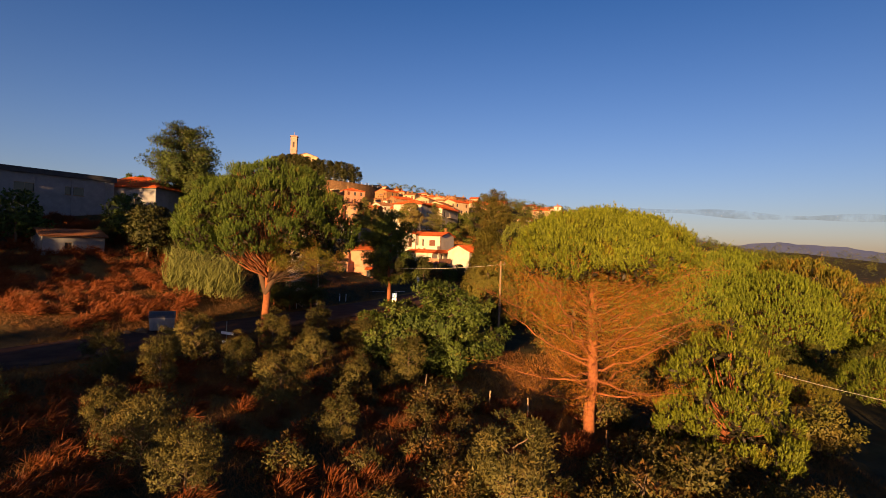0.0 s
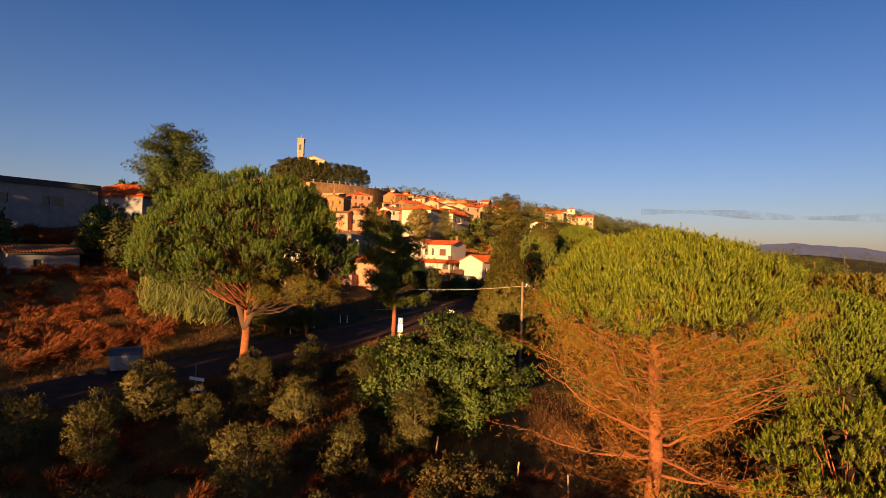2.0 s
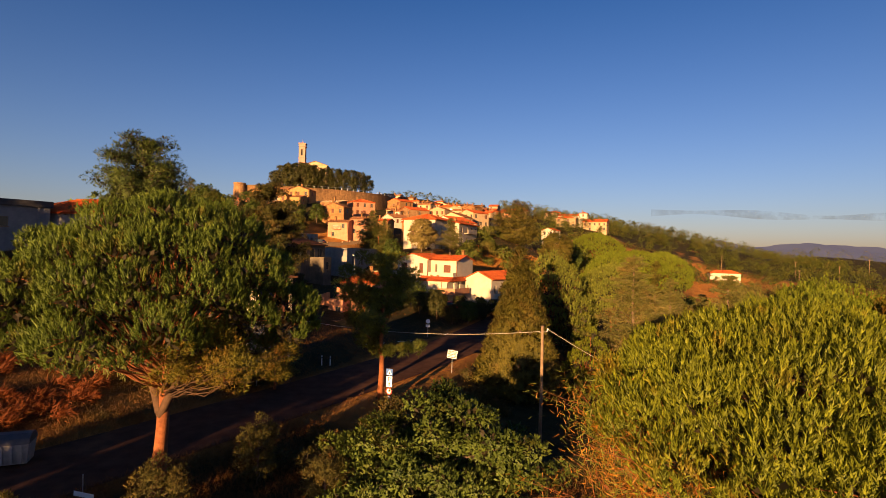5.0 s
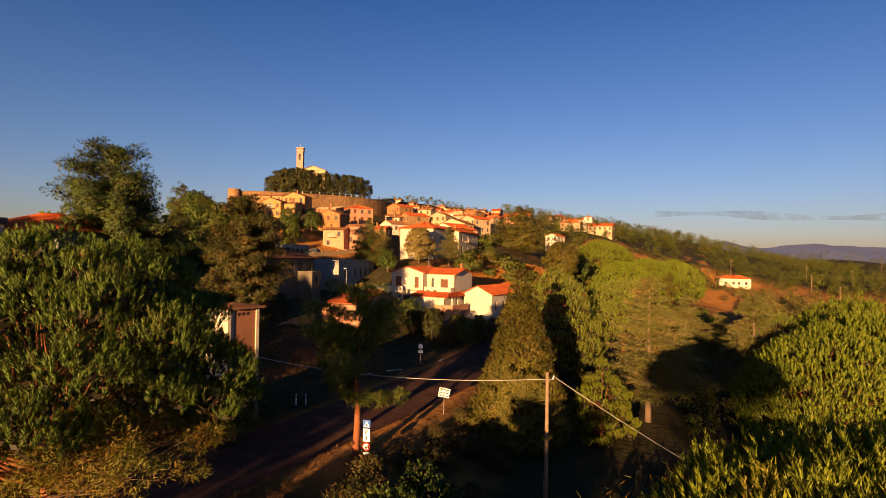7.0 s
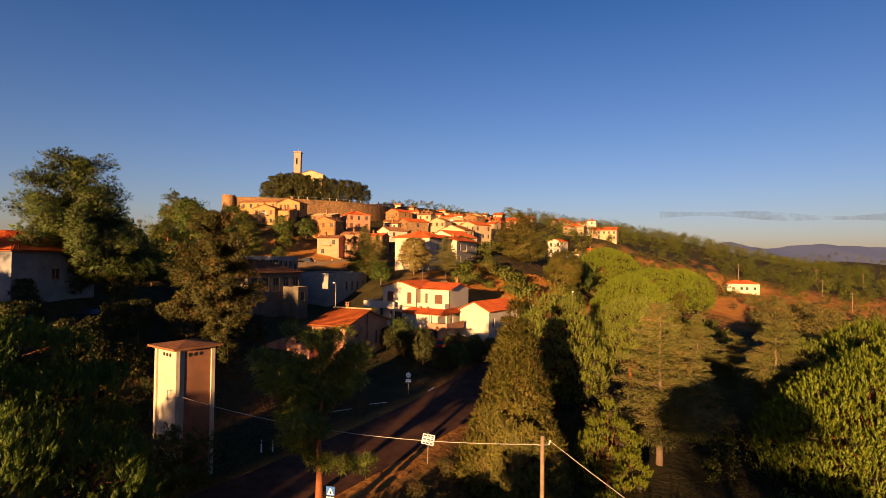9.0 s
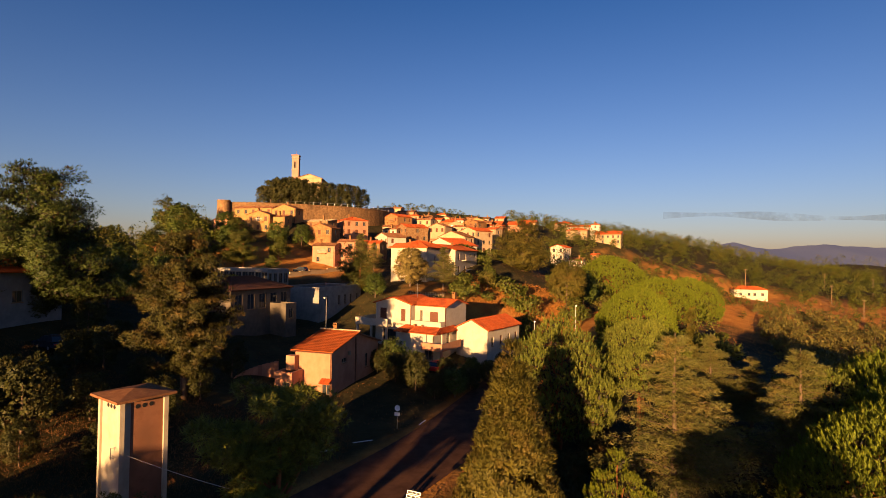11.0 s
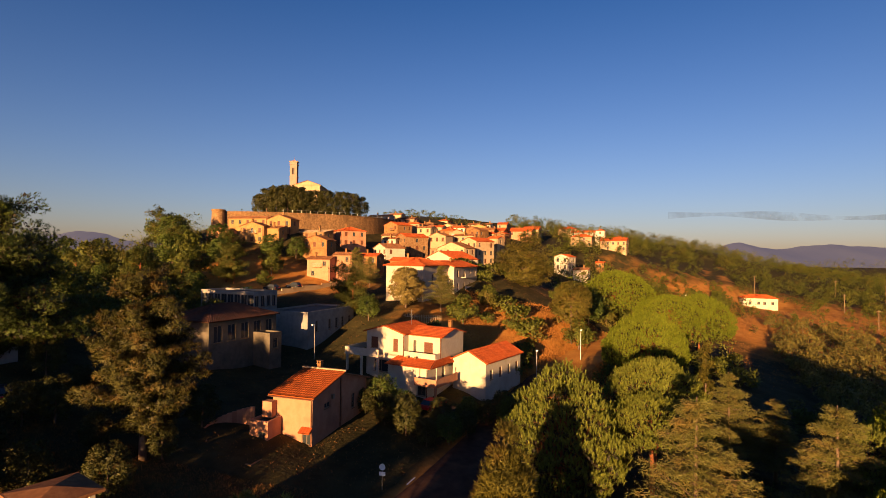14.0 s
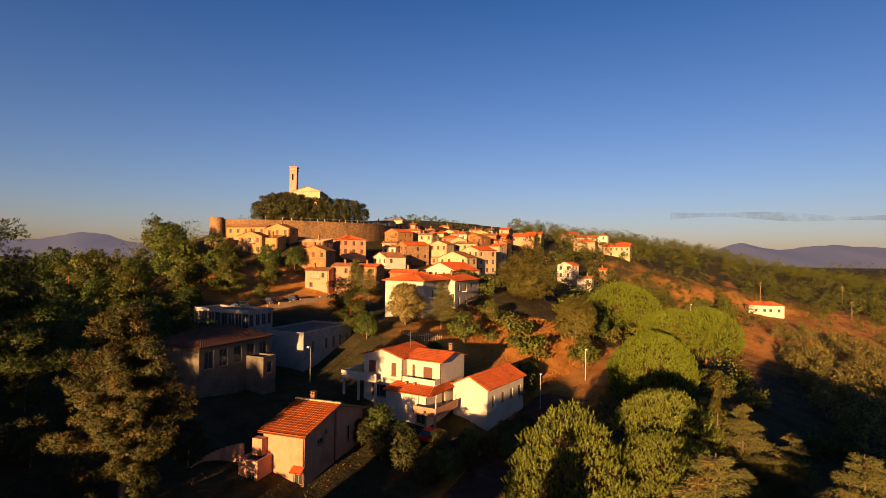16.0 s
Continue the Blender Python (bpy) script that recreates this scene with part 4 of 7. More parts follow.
TOWN = [   # label, middle of the front's foot, width, depth, height, roof, wall, tiles, turn
    ("cream plastered long house under the rampart", -73.9, 219.6, 32.6, 15.3, 1.3, 4.9, "gx", M_YELLOW, M_OLDTILE, -12),
    ("yellow plastered house with low gable", -61.3, 215.1, 32.3, 9.1, 3.2, 4.6, "gy", M_YELLOW, M_OLDTILE, -14),
    ("pale yellow gabled house on the slope", -66.3, 205.6, 28.4, 8.1, 1.3, 5.6, "gy", M_YELLOW, M_OLDTILE, -8),
    ("small pale yellow house beside a bigger one", -60.2, 206.4, 29.0, 5.1, 1.6, 4.5, "shed", M_YELLOW, M_OLDTILE, -10),
    ("low pink house at the foot of the turret", -81.3, 212.8, 26.8, 8.0, 1.1, 6.0, "gx", M_PINK, M_OLDTILE, -12),
    ("stone house with a pale roof terrace", -51.0, 216.2, 28.4, 11.7, 4.7, 4.4, "shed", M_STONE, M_CREAM, -22),
    ("ochre gabled house with stained walls", -44.8, 201.4, 25.0, 8.9, 4.5, 4.7, "gy", M_ORANGE, M_OLDTILE, -18),
    ("pink house with a bright red roof", -44.5, 226.0, 27.0, 11.8, 8.6, 6.8, "hip", M_PINK, M_TERRA, -58),
    ("pink house with a balcony and brown door", -40.3, 190.7, 16.8, 7.2, 1.3, 7.2, "gx", M_PINK, M_OLDTILE, -12),
    ("pink two-storey house with shutters", -34.0, 192.7, 18.5, 6.0, 3.1, 6.8, "gx", M_PINK, M_OLDTILE, -14),
    ("ochre house with weathered tile roof", -28.7, 198.1, 19.9, 8.1, 5.1, 5.2, "gx", M_ORANGE, M_TERRA, -16),
    ("white house with brown tiled roof", -29.2, 225.8, 23.4, 9.6, 7.4, 4.6, "gy", M_WHITE, M_OLDTILE, -52),
    ("orange house with low hipped roof", -32.3, 267.8, 33.2, 8.7, 8.4, 5.4, "gy", M_ORANGE, M_TERRA, -40),
    ("brown brick house with hipped roof", -24.1, 241.6, 24.7, 8.9, 9.3, 7.8, "gy", M_STONE, M_TERRA, -55),
    ("low white wing beside a brick house", -28.7, 241.0, 28.8, 6.0, 1.7, 2.9, "shed", M_WHITE, M_OLDTILE, -20),
    ("small house with bright red roof", -25.1, 281.5, 35.6, 8.1, 4.8, 4.5, "hip", M_CREAM, M_TERRA, -22),
    ("narrow ochre town house", -12.2, 244.6, 24.8, 3.7, 2.1, 3.4, "shed", M_PINK, M_OLDTILE, -20),
    ("cream gabled house with brown roof", -3.9, 218.3, 23.9, 11.4, 5.6, 4.3, "gy", M_CREAM, M_OLDTILE, -35),
    ("tall cream house with red roof and balcony", 1.7, 229.0, 21.8, 8.3, 8.5, 9.0, "gy", M_CREAM, M_TERRA, -46),
    ("low house with wide red tiled roof", -6.0, 190.5, 22.2, 12.8, 8.9, 2.4, "gy", M_WHITE, M_TERRA, -45),
    ("house with a dark red roof behind the cream house", -15.3, 182.9, 22.5, 7.0, 1.6, 1.5, "gx", M_ORANGE, M_TERRA, -15),
    ("wide cream house with red tiled roof", -5.7, 291.3, 35.2, 9.9, 4.7, 3.9, "hip", M_WHITE, M_TERRA, -15),
    ("small red-roofed house in the upper town", -13.7, 285.9, 35.9, 5.1, 3.2, 3.1, "gx", M_CREAM, M_TERRA, -20),
    ("grey-brown house with tall gable", 3.6, 269.8, 31.8, 5.6, 6.0, 5.0, "gy", M_ORANGE, M_OLDTILE, -40),
    ("cream house with brown roof amid the town", -10.6, 244.0, 29.5, 7.9, 3.9, 3.6, "gy", M_CREAM, M_OLDTILE, -30),
    ("low cream house with a roof terrace", -0.8, 251.2, 31.0, 8.9, 4.1, 2.6, "shed", M_CREAM, M_OLDTILE, -15),
    ("ochre house on the upper skyline", -31.2, 306.7, 40.3, 9.8, 4.4, 3.9, "gx", M_PINK, M_OLDTILE, -20),
    ("far red-roofed house on the skyline", -14.3, 331.1, 41.7, 6.3, 3.1, 3.3, "hip", M_CREAM, M_TERRA, -20),
    ("pale house between ochre gables", -18.3, 271.5, 33.5, 7.0, 2.9, 4.3, "gx", M_CREAM, M_OLDTILE, -25),
    ("small stone house under the skyline", -19.0, 300.9, 38.0, 5.4, 3.3, 3.5, "gy", M_STONE, M_OLDTILE, -20),
    ("cream house on the descending street", 10.7, 251.3, 27.2, 4.7, 3.2, 5.6, "gx", M_CREAM, M_TERRA, -35),
    ("ochre house low on the street", 15.1, 286.2, 32.7, 4.8, 4.5, 3.6, "gy", M_ORANGE, M_TERRA, -30),
    ("cream house on the skyline", 2.1, 330.7, 40.1, 5.6, 5.9, 3.0, "gx", M_CREAM, M_OLDTILE, -15),
    ("pale house on the town skyline", 9.7, 340.7, 41.2, 5.5, 6.8, 2.5, "gx", M_WHITE, M_OLDTILE, -15),
    ("pale house at the ridge end", 18.9, 345.7, 40.9, 5.5, 7.9, 3.5, "gx", M_CREAM, M_TERRA, -15),
    ("long brick house on the ridge", 28.1, 331.6, 35.6, 12.1, 13.6, 4.2, "gx", M_PINK, M_TERRA, -15),
    ("ochre house on the ridge", 14.7, 321.1, 35.7, 8.3, 10.0, 3.8, "gx", M_ORANGE, M_TERRA, -15),
    ("red-roofed house at the ridge end", 34.7, 341.1, 37.8, 8.7, 10.9, 3.7, "gx", M_CREAM, M_TERRA, -15),
    ("grey house at the end of the rampart", -43.7, 300.8, 41.0, 11.5, 6.0, 3.8, "gx", M_GREY, M_OLDTILE, -18),
    ("far cream house behind the rampart", -40.3, 331.2, 44.5, 7.5, 2.8, 3.7, "gx", M_CREAM, M_OLDTILE, -18),
    ("long cream house on the wooded ridge", 62.9, 390, 39.5, 11.7, 10.0, 5.2, "hip", M_CREAM, M_TERRA, -22),
    ("large cream house among the trees", 62.2, 340, 29.5, 11.7, 10.0, 8.2, "hip", M_CREAM, M_TERRA, -22),
    ("tall white house among the trees", 74.8, 350, 33.0, 5.0, 5.0, 8.7, "hip", M_WHITE, M_TERRA, -22),
    ("long low cream house on the ridge", 77.0, 330, 29.0, 13.5, 11.0, 6.2, "gx", M_CREAM, M_TERRA, -22),
    ("white gabled house above a hedge", 38.0, 255, 19.0, 6.1, 6.5, 7.0, "gy", M_WHITE, M_TERRA, -35),
    ("low white house wall above a hedge", 44.6, 250, 16.8, 5.6, 5.0, 4.2, "gx", M_WHITE, M_OLDTILE, -22),
    ("small orange house among the trees", 63.2, 300, 18.5, 3.8, 4.0, 5.0, "gx", M_ORANGE, M_TERRA, -22),
    ("long pale house high among the ridge woods", 70.0, 372, 37.0, 15.0, 8.0, 4.6, "gx", M_WHITE, M_TERRA, -15),
    ("pale house end above the ridge woods", 86.0, 352, 33.0, 9.0, 7.0, 4.4, "hip", M_CREAM, M_TERRA, -15),
]
for n_, row in enumerate(TOWN):
    town_house(*row[:4], *row[4:], seed=n_ + 1)
rs_ = np.random.default_rng(44)
for i in range(26):    # roofs crowded behind the front rows
    x_, y_ = -30 + 1.9 * i + rs_.uniform(-2, 2), 258 + (i * 37 % 80)
    if min((x_ - p[0]) ** 2 + ((y_ - p[1]) * 0.8) ** 2 for p in HOUSES) < 40:
        continue
    w_, h_ = rs_.uniform(5, 9), rs_.uniform(3.5, 5.5)
    z_ = min(h1(x_, y_) - 0.5, 22.4 + 0.0595 * y_ - h_ - 0.01 * max(0, x_))
    town_house("old ochre and cream town house with weathered roof", x_, y_, z_, w_, w_ * 0.8, h_, ("gx", "gy", "hip")[i % 3], (M_CREAM, M_ORANGE, M_STONE, M_PINK, M_YELLOW)[i % 5], (M_OLDTILE, M_OLDTILE, M_TERRA)[i % 3], -22 + rs_.uniform(-16, 16), seed=200 + i)

# four-storey pale house below the town
t = thing("apartment_house", pose(-10.8, 154.7, 13.3, 0, 0, -22), "large cream plastered house with red hipped roof", "house")
block(t, 9.0, 12.0, 9.9, "hip", 1.6, M_PALEWALL, M_TERRA, [("f", 0.82, 1.2, 0.9, 1.5, True), ("f", 0.3, 5.6, 1.0, 1.5, True), ("r", 0.36, 1.0, 0.7, 2.4, True), ("r", 0.36, 5.4, 0.7, 2.6, True), ("r", 0.8, 5.4, 0.9, 1.6, False), ("r", 0.8, 1.0, 0.9, 1.6, False)], over=0.6, foot=4)
block(t, 9.0, 14.0, 9.6, "gy", 1.3, M_PALEWALL, M_TERRA, [("f", 0.93, 5.2, 0.8, 1.5, False)] + [("r", u_, z_, 0.9, 1.6, u_ < 0.3) for u_ in (0.15, 0.42, 0.68, 0.9) for z_ in (1.0, 4.2, 7.2)], pose(1.6, 12.1, 0), over=0.5, foot=4)
for z_ in (4.0, 7.0):
    b = Buf()
    b.box(6.1, 16.0, z_, 7.3, 22.0, z_ + 0.16)
    b.box(7.2, 16.0, z_ + 0.16, 7.3, 22.0, z_ + 1.0)
    part("balcony", b, M_PALEWALL, t)
chimney(t, 1.5, 8, 10.2)
chimney(t, 2.5, 18, 10.2)

# white villa with terraces
t = thing("white_house", pose(-12.5, 124.7, 5.0, 0, 0, -26), "white plastered house with red roofs and terraces", "house")
block(t, 7.0, 8.0, 3.4, "gy", 1.0, M_WHITE, M_TERRA, [("f", 0.22, 0.9, 1.3, 1.7, True), ("f", 0.78, 0.7, 0.85, 1.9, True)], pose(3.5, 0, 5.0), foot=0)
block(t, 5.7, 7.0, 3.3, "gx", 0.9, M_WHITE, M_TERRA, [("f", 0.2, 0.6, 0.5, 1.9, False), ("f", 0.62, 0.05, 1.5, 2.3, True)], pose(9.85, 1.2, 5.0), foot=0)
block(t, 12.7, 8.0, 5.0, "flat", 0, M_WHITE, M_FLATROOF, [("f", 0.22, 2.4, 2.6, 1.8, False), ("r", 0.25, 2.2, 1.0, 2.0, False)], pose(6.35, 0, 0))
block(t, 6.4, 2.4, 4.2, "flat", 0, M_WHITE, M_FLATROOF, [("f", 0.85, 0.4, 1.4, 2.0, False)], pose(9.4, -2.4, 0))
b = Buf()
tiled_slope(b, (5.6, -3.0, 4.35), (13.4, -3.0, 4.35), (12.6, -0.1, 5.05), (6.0, -0.1, 5.05))
tiled_slope(b, (13.5, -3.0, 4.35), (13.5, 4.0, 4.35), (12.6, 4.0, 5.05), (12.6, -0.1, 5.05))
part("canopy_roof", b, M_TERRA, t, "red tiled canopy roof")
for qs in (((7.2, -0.3, 5.1, 12.6, -0.12, 5.95), (12.42, -0.12, 5.1, 12.6, 1.2, 5.95)), ((-3.2, -1.4, 5.0, 3.3, -1.22, 5.9), (-3.2, -1.22, 5.0, -3.02, 4, 5.9))):
    b = Buf()
    for q in qs:
        b.box(*q)
    part("parapet", b, M_WHITE, t)
b = Buf()
b.box(-3.2, -1.4, 4.75, 3.3, 0, 5.0)
for x_ in (-3.0, -0.2, 2.9):
    b.box(x_, -1.3, -2, x_ + 0.3, -1.0, 4.75)
part("porch", b, M_WHITE, t)
b = Buf()
b.box(11.2, -3.7, 2.1, 14.8, 2.5, 2.3)
b.box(11.2, -3.7, 2.3, 14.8, -3.55, 3.2)
b.box(14.65, -3.55, 2.3, 14.8, 2.5, 3.2)
b.box(14.4, -3.6, -2, 14.7, -3.3, 2.1)
part("balcony", b, M_PINK, t, "salmon painted balcony")
for x_ in (11.4, 14.6):
    b = Buf()
    b.box(x_, -3.5, 2.3, x_ + 0.12, -3.38, 4.4)
    part("balcony_post", b, M_WHITE, t)
chimney(t, 11.6, 6, 8.9)
b = Buf()
b.tube([(5, 5, 9), (5, 5, 11.6)], 0.025, 0.02, 5)
for z_ in (10.4, 10.9, 11.4):
    b.tube([(4.5, 5, z_), (5.5, 5, z_)], 0.012, 0.012, 4)
part("antenna", b, M_METAL, t)
for x0, y0, z0, z1 in ((6.9, -0.14, 5.0, 8.3), (12.62, 1.0, 5.0, 8.2), (12.5, -2.52, -2, 4.1)):
    b = Buf()
    b.box(x0, y0, z0, x0 + 0.1, y0 + 0.1, z1)
    part("downpipe", b, M_SHUTTER, t)
for x0, y0, w0 in ((8.2, -0.9, 0.5), (9.6, -0.9, 0.4), (0.6, -1.0, 0.5), (12.9, -3.1, 0.6), (13.8, -3.1, 0.5)):
    b = Buf()
    z0 = 5.1 if y0 > -2 else 2.3
    b.tube([(x0, y0, z0), (x0, y0, z0 + 0.35)], 0.14, 0.18, 8)
    part("flower_pot", b, M_ORANGE, t)

b = Buf()
for i in range(8):
    b.box(7.6 + 0.55 * i, -7.4 + 0.42 * i, -3.5, 8.2 + 0.55 * i, -7.15 + 0.42 * i, -1.2 + 0.22 * i)
part("garden_wall", b, M_WHITE, t, "stepped white garden wall")
b = Buf()
tiled_slope(b, (3.2, -6.6, -0.2), (6.8, -6.6, -0.2), (6.8, -3.2, 0.9), (3.2, -3.2, 0.9))
part("carport_roof", b, M_OLDTILE, t)
b = Buf()
b.box(3.4, -6.3, -3.5, 3.7, -3.3, -0.2)
b.box(6.3, -6.3, -3.5, 6.6, -3.3, -0.2)
part("carport_wall", b, M_WHITE, t)

t = thing("low_white_house", pose(3.55, 120.8, 5.6, 0, 0, -30), "low white house with long red tiled roof", "house")
block(t, 5.6, 11.5, 4.3, "gy", 1.35, M_WHITE, M_TERRA, [("r", 0.15, 1.6, 0.8, 1.4, False), ("r", 0.4, 1.6, 0.8, 1.4, True), ("r", 0.65, 1.6, 0.8, 1.4, False), ("r", 0.88, 1.6, 0.8, 1.4, True)])

# ochre house by the junction
t = thing("ochre_house", pose(-15.4, 99.5, 3.6, 0, 0, -15), "salmon house with terracotta sloping roof", "house")
block(t, 5.0, 6.2, 6.1, "shed", 1.45, M_PINK, M_RUSTTILE, [("r", 0.5, 4.2, 1.3, 0.6, False), ("f", 0.86, 0.9, 1.1, 1.3, False)], foot=3)
block(t, 5.0, 6.3, 5.6, "shed", 1.85, M_PINK, M_OLDTILE, [("l", 0.45, 2.6, 0.9, 1.8, False)], pose(0, 12.7, 0, 0, 0, 180), foot=3)
chimney(t, -1.2, 7.4, 7.1)
for i in range(15):
    b = Buf()
    b.box(-0.18, -0.16, 0, 0.18, 0.16, 0.17)
    part("ridge_tile", b, M_CREAM, t).location = (-2.85 + 0.40 * i, 6.55, 7.66 + 0.015 * (i % 2))
block(t, 2.3, 2.4, 3.5, "flat", 0, M_PINK, M_FLATROOF, [("f", 0.65, 0.5, 0.9, 2.1, False)], pose(-2.5, -2.4, 0), foot=3)
for x0, y0, x1, y1, z1 in ((2.36, -0.12, 2.46, -0.02, 6.0), (2.503, 5.9, 2.6, 6.0, 7.0)):
    b = Buf()
    b.box(x0, y0, -1, x1, y1, z1)
    part("downpipe", b, M_SHUTTER, t)
b = Buf()
b.tube([(-2.85, -0.48, 5.92), (2.85, -0.48, 5.92)], 0.07, 0.07, 6)
part("gutter", b, M_SHUTTER, t)
b = Buf()
b.box(2.503, 3.9, 5.0, 2.75, 4.3, 5.5)
part("wall_vent", b, M_FRAME, t)
b = Buf()
b.box(-3.2, -0.9, 3.7, -2.0, -0.02, 5.4)
part("upper_bay", b, M_PINK, t)
b = Buf()
tiled_slope(b, (1.2, -0.7, 2.3), (2.6, -0.7, 2.3), (2.6, -0.02, 2.75), (1.2, -0.02, 2.75), 0.3, 0.3)
part("window_canopy", b, M_TERRA, t)
for i in range(14):
    a0, a1 = radians(90 + 9 * i), radians(90 + 9 * (i + 1))
    c0, c1 = Vector((-4.6 + 3.2 * math.cos(a0), -3.6 + 3.2 * math.sin(a0), 0)), Vector((-4.6 + 3.2 * math.cos(a1), -3.6 + 3.2 * math.sin(a1), 0))
    ang = math.degrees(math.atan2(c1.y - c0.y, c1.x - c0.x))
    b = Buf()
    b.box(0, -0.1, -2.5, (c1 - c0).length, 0.1, 4.5 - 0.13 * i, pose(c0.x, c0.y, 0, 0, 0, ang))
    part("garden_wall_segment", b, M_PINK, t)
b = Buf()
b.box(-3.4, -7.2, -2.5, 0.4, -7.0, 1.2)
b.box(0.2, -7.0, -2.5, 0.4, -5.0, 1.2)
part("terrace_wall", b, M_STONE, t, "low stone terrace wall")

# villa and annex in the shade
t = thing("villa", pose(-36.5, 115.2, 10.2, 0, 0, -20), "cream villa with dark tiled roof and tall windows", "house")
block(t, 9.0, 13.5, 5.4, "hip", 1.8, M_SHADECREAM, M_BROWNTILE, [("r", 0.12 + 0.19 * i, 2.3, 1.5, 2.4, False) for i in range(5)])
block(t, 3.2, 2.6, 2.8, "flat", 0, M_SHADECREAM, M_FLATROOF, [("r", 0.5, 0.6, 1.0, 1.6, False)], pose(6.1, 8.5, 0))
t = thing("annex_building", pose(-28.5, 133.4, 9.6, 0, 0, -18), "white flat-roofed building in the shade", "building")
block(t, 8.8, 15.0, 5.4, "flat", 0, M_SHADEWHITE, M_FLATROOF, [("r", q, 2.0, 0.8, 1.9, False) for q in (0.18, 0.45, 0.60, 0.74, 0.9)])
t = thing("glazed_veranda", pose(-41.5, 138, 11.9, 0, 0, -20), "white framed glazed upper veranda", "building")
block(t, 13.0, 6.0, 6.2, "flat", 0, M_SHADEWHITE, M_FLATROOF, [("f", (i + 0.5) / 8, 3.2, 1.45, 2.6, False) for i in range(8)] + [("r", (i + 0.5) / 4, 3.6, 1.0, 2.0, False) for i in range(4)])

# warehouse on the bank and its red-roofed end
t = thing("warehouse", pose(-64.9, 73.1, 9.0, 0, 0, 55), "long grey panelled warehouse with dark roof edge", "warehouse")
block(t, 35.7, 16, 10.6, "flat", 0, M_GREY, M_DARKROOF, [("f", q, 7.6, 2.6, 1.3, False) for q in (0.12, 0.3, 0.48, 0.66, 0.84)], foot=4)
b = Buf()
b.box(-18.1, -0.35, 10.3, 18.1, 0.3, 11.1)
part("roof_edge", b, M_DARKROOF, t, "dark metal roof edge")
for i in range(8):
    b = Buf()
    b.box(-0.12, -0.10, -4, 0.12, -0.003, 10.3)
    part("panel_rib", b, M_GREY, t).location = (-17 + 4.8 * i, 0, 0)
t = thing("red_roofed_house", pose(-54.6, 88.5, 11.9, 0, 0, -8), "grey plastered house with bright red hipped roof", "house")
block(t, 14, 11, 6.8, "hip", 2.3, M_GREY, M_TERRA, [("f", 0.72, 3.6, 2.2, 1.3, False), ("f", 0.3, 3.6, 2.2, 1.3, False), ("r", 0.5, 3.4, 1.2, 1.3, False)], foot=4, over=0.6)
t = thing("small_shed", pose(-47.5, 68.5, 7.6, 0, 0, 55), "low shed with brown tiled roof", "shed")
block(t, 7, 4, 2.6, "gx", 0.8, M_GREY, M_OLDTILE, [("f", 0.4, 0.9, 0.9, 0.9, False)])

# transformer tower
t = thing("transformer_tower", pose(-19.1, 69.0, 2.6, 0, 0, -32), "tall pale plastered transformer tower with flat cap", "tower")
b = Buf()
HT = 9.2
for sm, ln in ((pose(-1.35, 0, 0), 2.7), (pose(1.35, 0, 0, 0, 0, 90), 2.7), (pose(1.35, 2.7, 0, 0, 0, 180), 2.7), (pose(-1.35, 2.7, 0, 0, 0, -90), 2.7)):
    facade(b, ln, HT + 2, [], pose(0, 0, -2) @ sm, 0.25)
for sx in (-1.35, 1.35):
    for sy in (0, 2.7):
        b.box(sx - 0.14, sy - 0.14, -2, sx + 0.14, sy + 0.14, HT - 0.02)
part("wall", b, M_PALEWALL, t)
# Black box behind the vents, standing in for a dark inside.
b = Buf()
b.box(-1.2, 0.2, HT - 0.9, 1.2, 2.5, HT - 0.1)
part("vent_shaft", b, M_BLACK, t)
# Black discs on the closed wall stand in for dark round vent holes.
for sm, u in ((pose(-1.35, 0, 0), 0.95), (pose(1.35, 0, 0, 0, 0, 90), 0.95)):
    for i in range(3):
        b = Buf()
        b.tube([sm @ Vector((u + 0.42 * i, -0.02, HT - 0.45)), sm @ Vector((u + 0.42 * i, 0.1, HT - 0.45))], 0.14, 0.14, 12)
        part("vent_pipe", b, M_BLACK, t)
b = Buf()
b.box(1.35, 0.55, -2, 1.353, 2.55, HT - 0.15)
part("side_panel", b, M_BROWNWALL, t, "brown painted side panel")
b = Buf()
b.box(-1.85, -0.5, HT, 1.85, 3.2, HT + 0.16)
b.add([(-1.75, -0.4, HT + 0.16), (1.75, -0.4, HT + 0.16), (1.75, 3.1, HT + 0.16), (-1.75, 3.1, HT + 0.16), (0, 1.35, HT + 0.45)], [(0, 1, 4), (1, 2, 4), (2, 3, 4), (3, 0, 4)])
part("cap", b, M_OLDTILE, t, "weathered brownish slab cap")
b = Buf()
b.tube([(0.6, -0.25, 5.6), (0.6, -0.25, 6.3), (0.75, -0.02, 6.3)], 0.03, 0.03, 5)
b.tube([(0.3, -0.2, 5.7), (0.9, -0.2, 5.7)], 0.03, 0.03, 5)
part("insulator_bracket", b, M_METAL, t)

# far white house in the fields
t = thing("field_house", pose(138.5, 302, 2.6, 0, 0, -14), "white farmhouse with red tiled roof in the fields", "house")
block(t, 14.5, 8, 5.4, "hip", 1.5, M_WHITE, M_TERRA, [("f", q, 2.4, 1.2, 1.4, False) for q in (0.2, 0.45, 0.62, 0.85)])

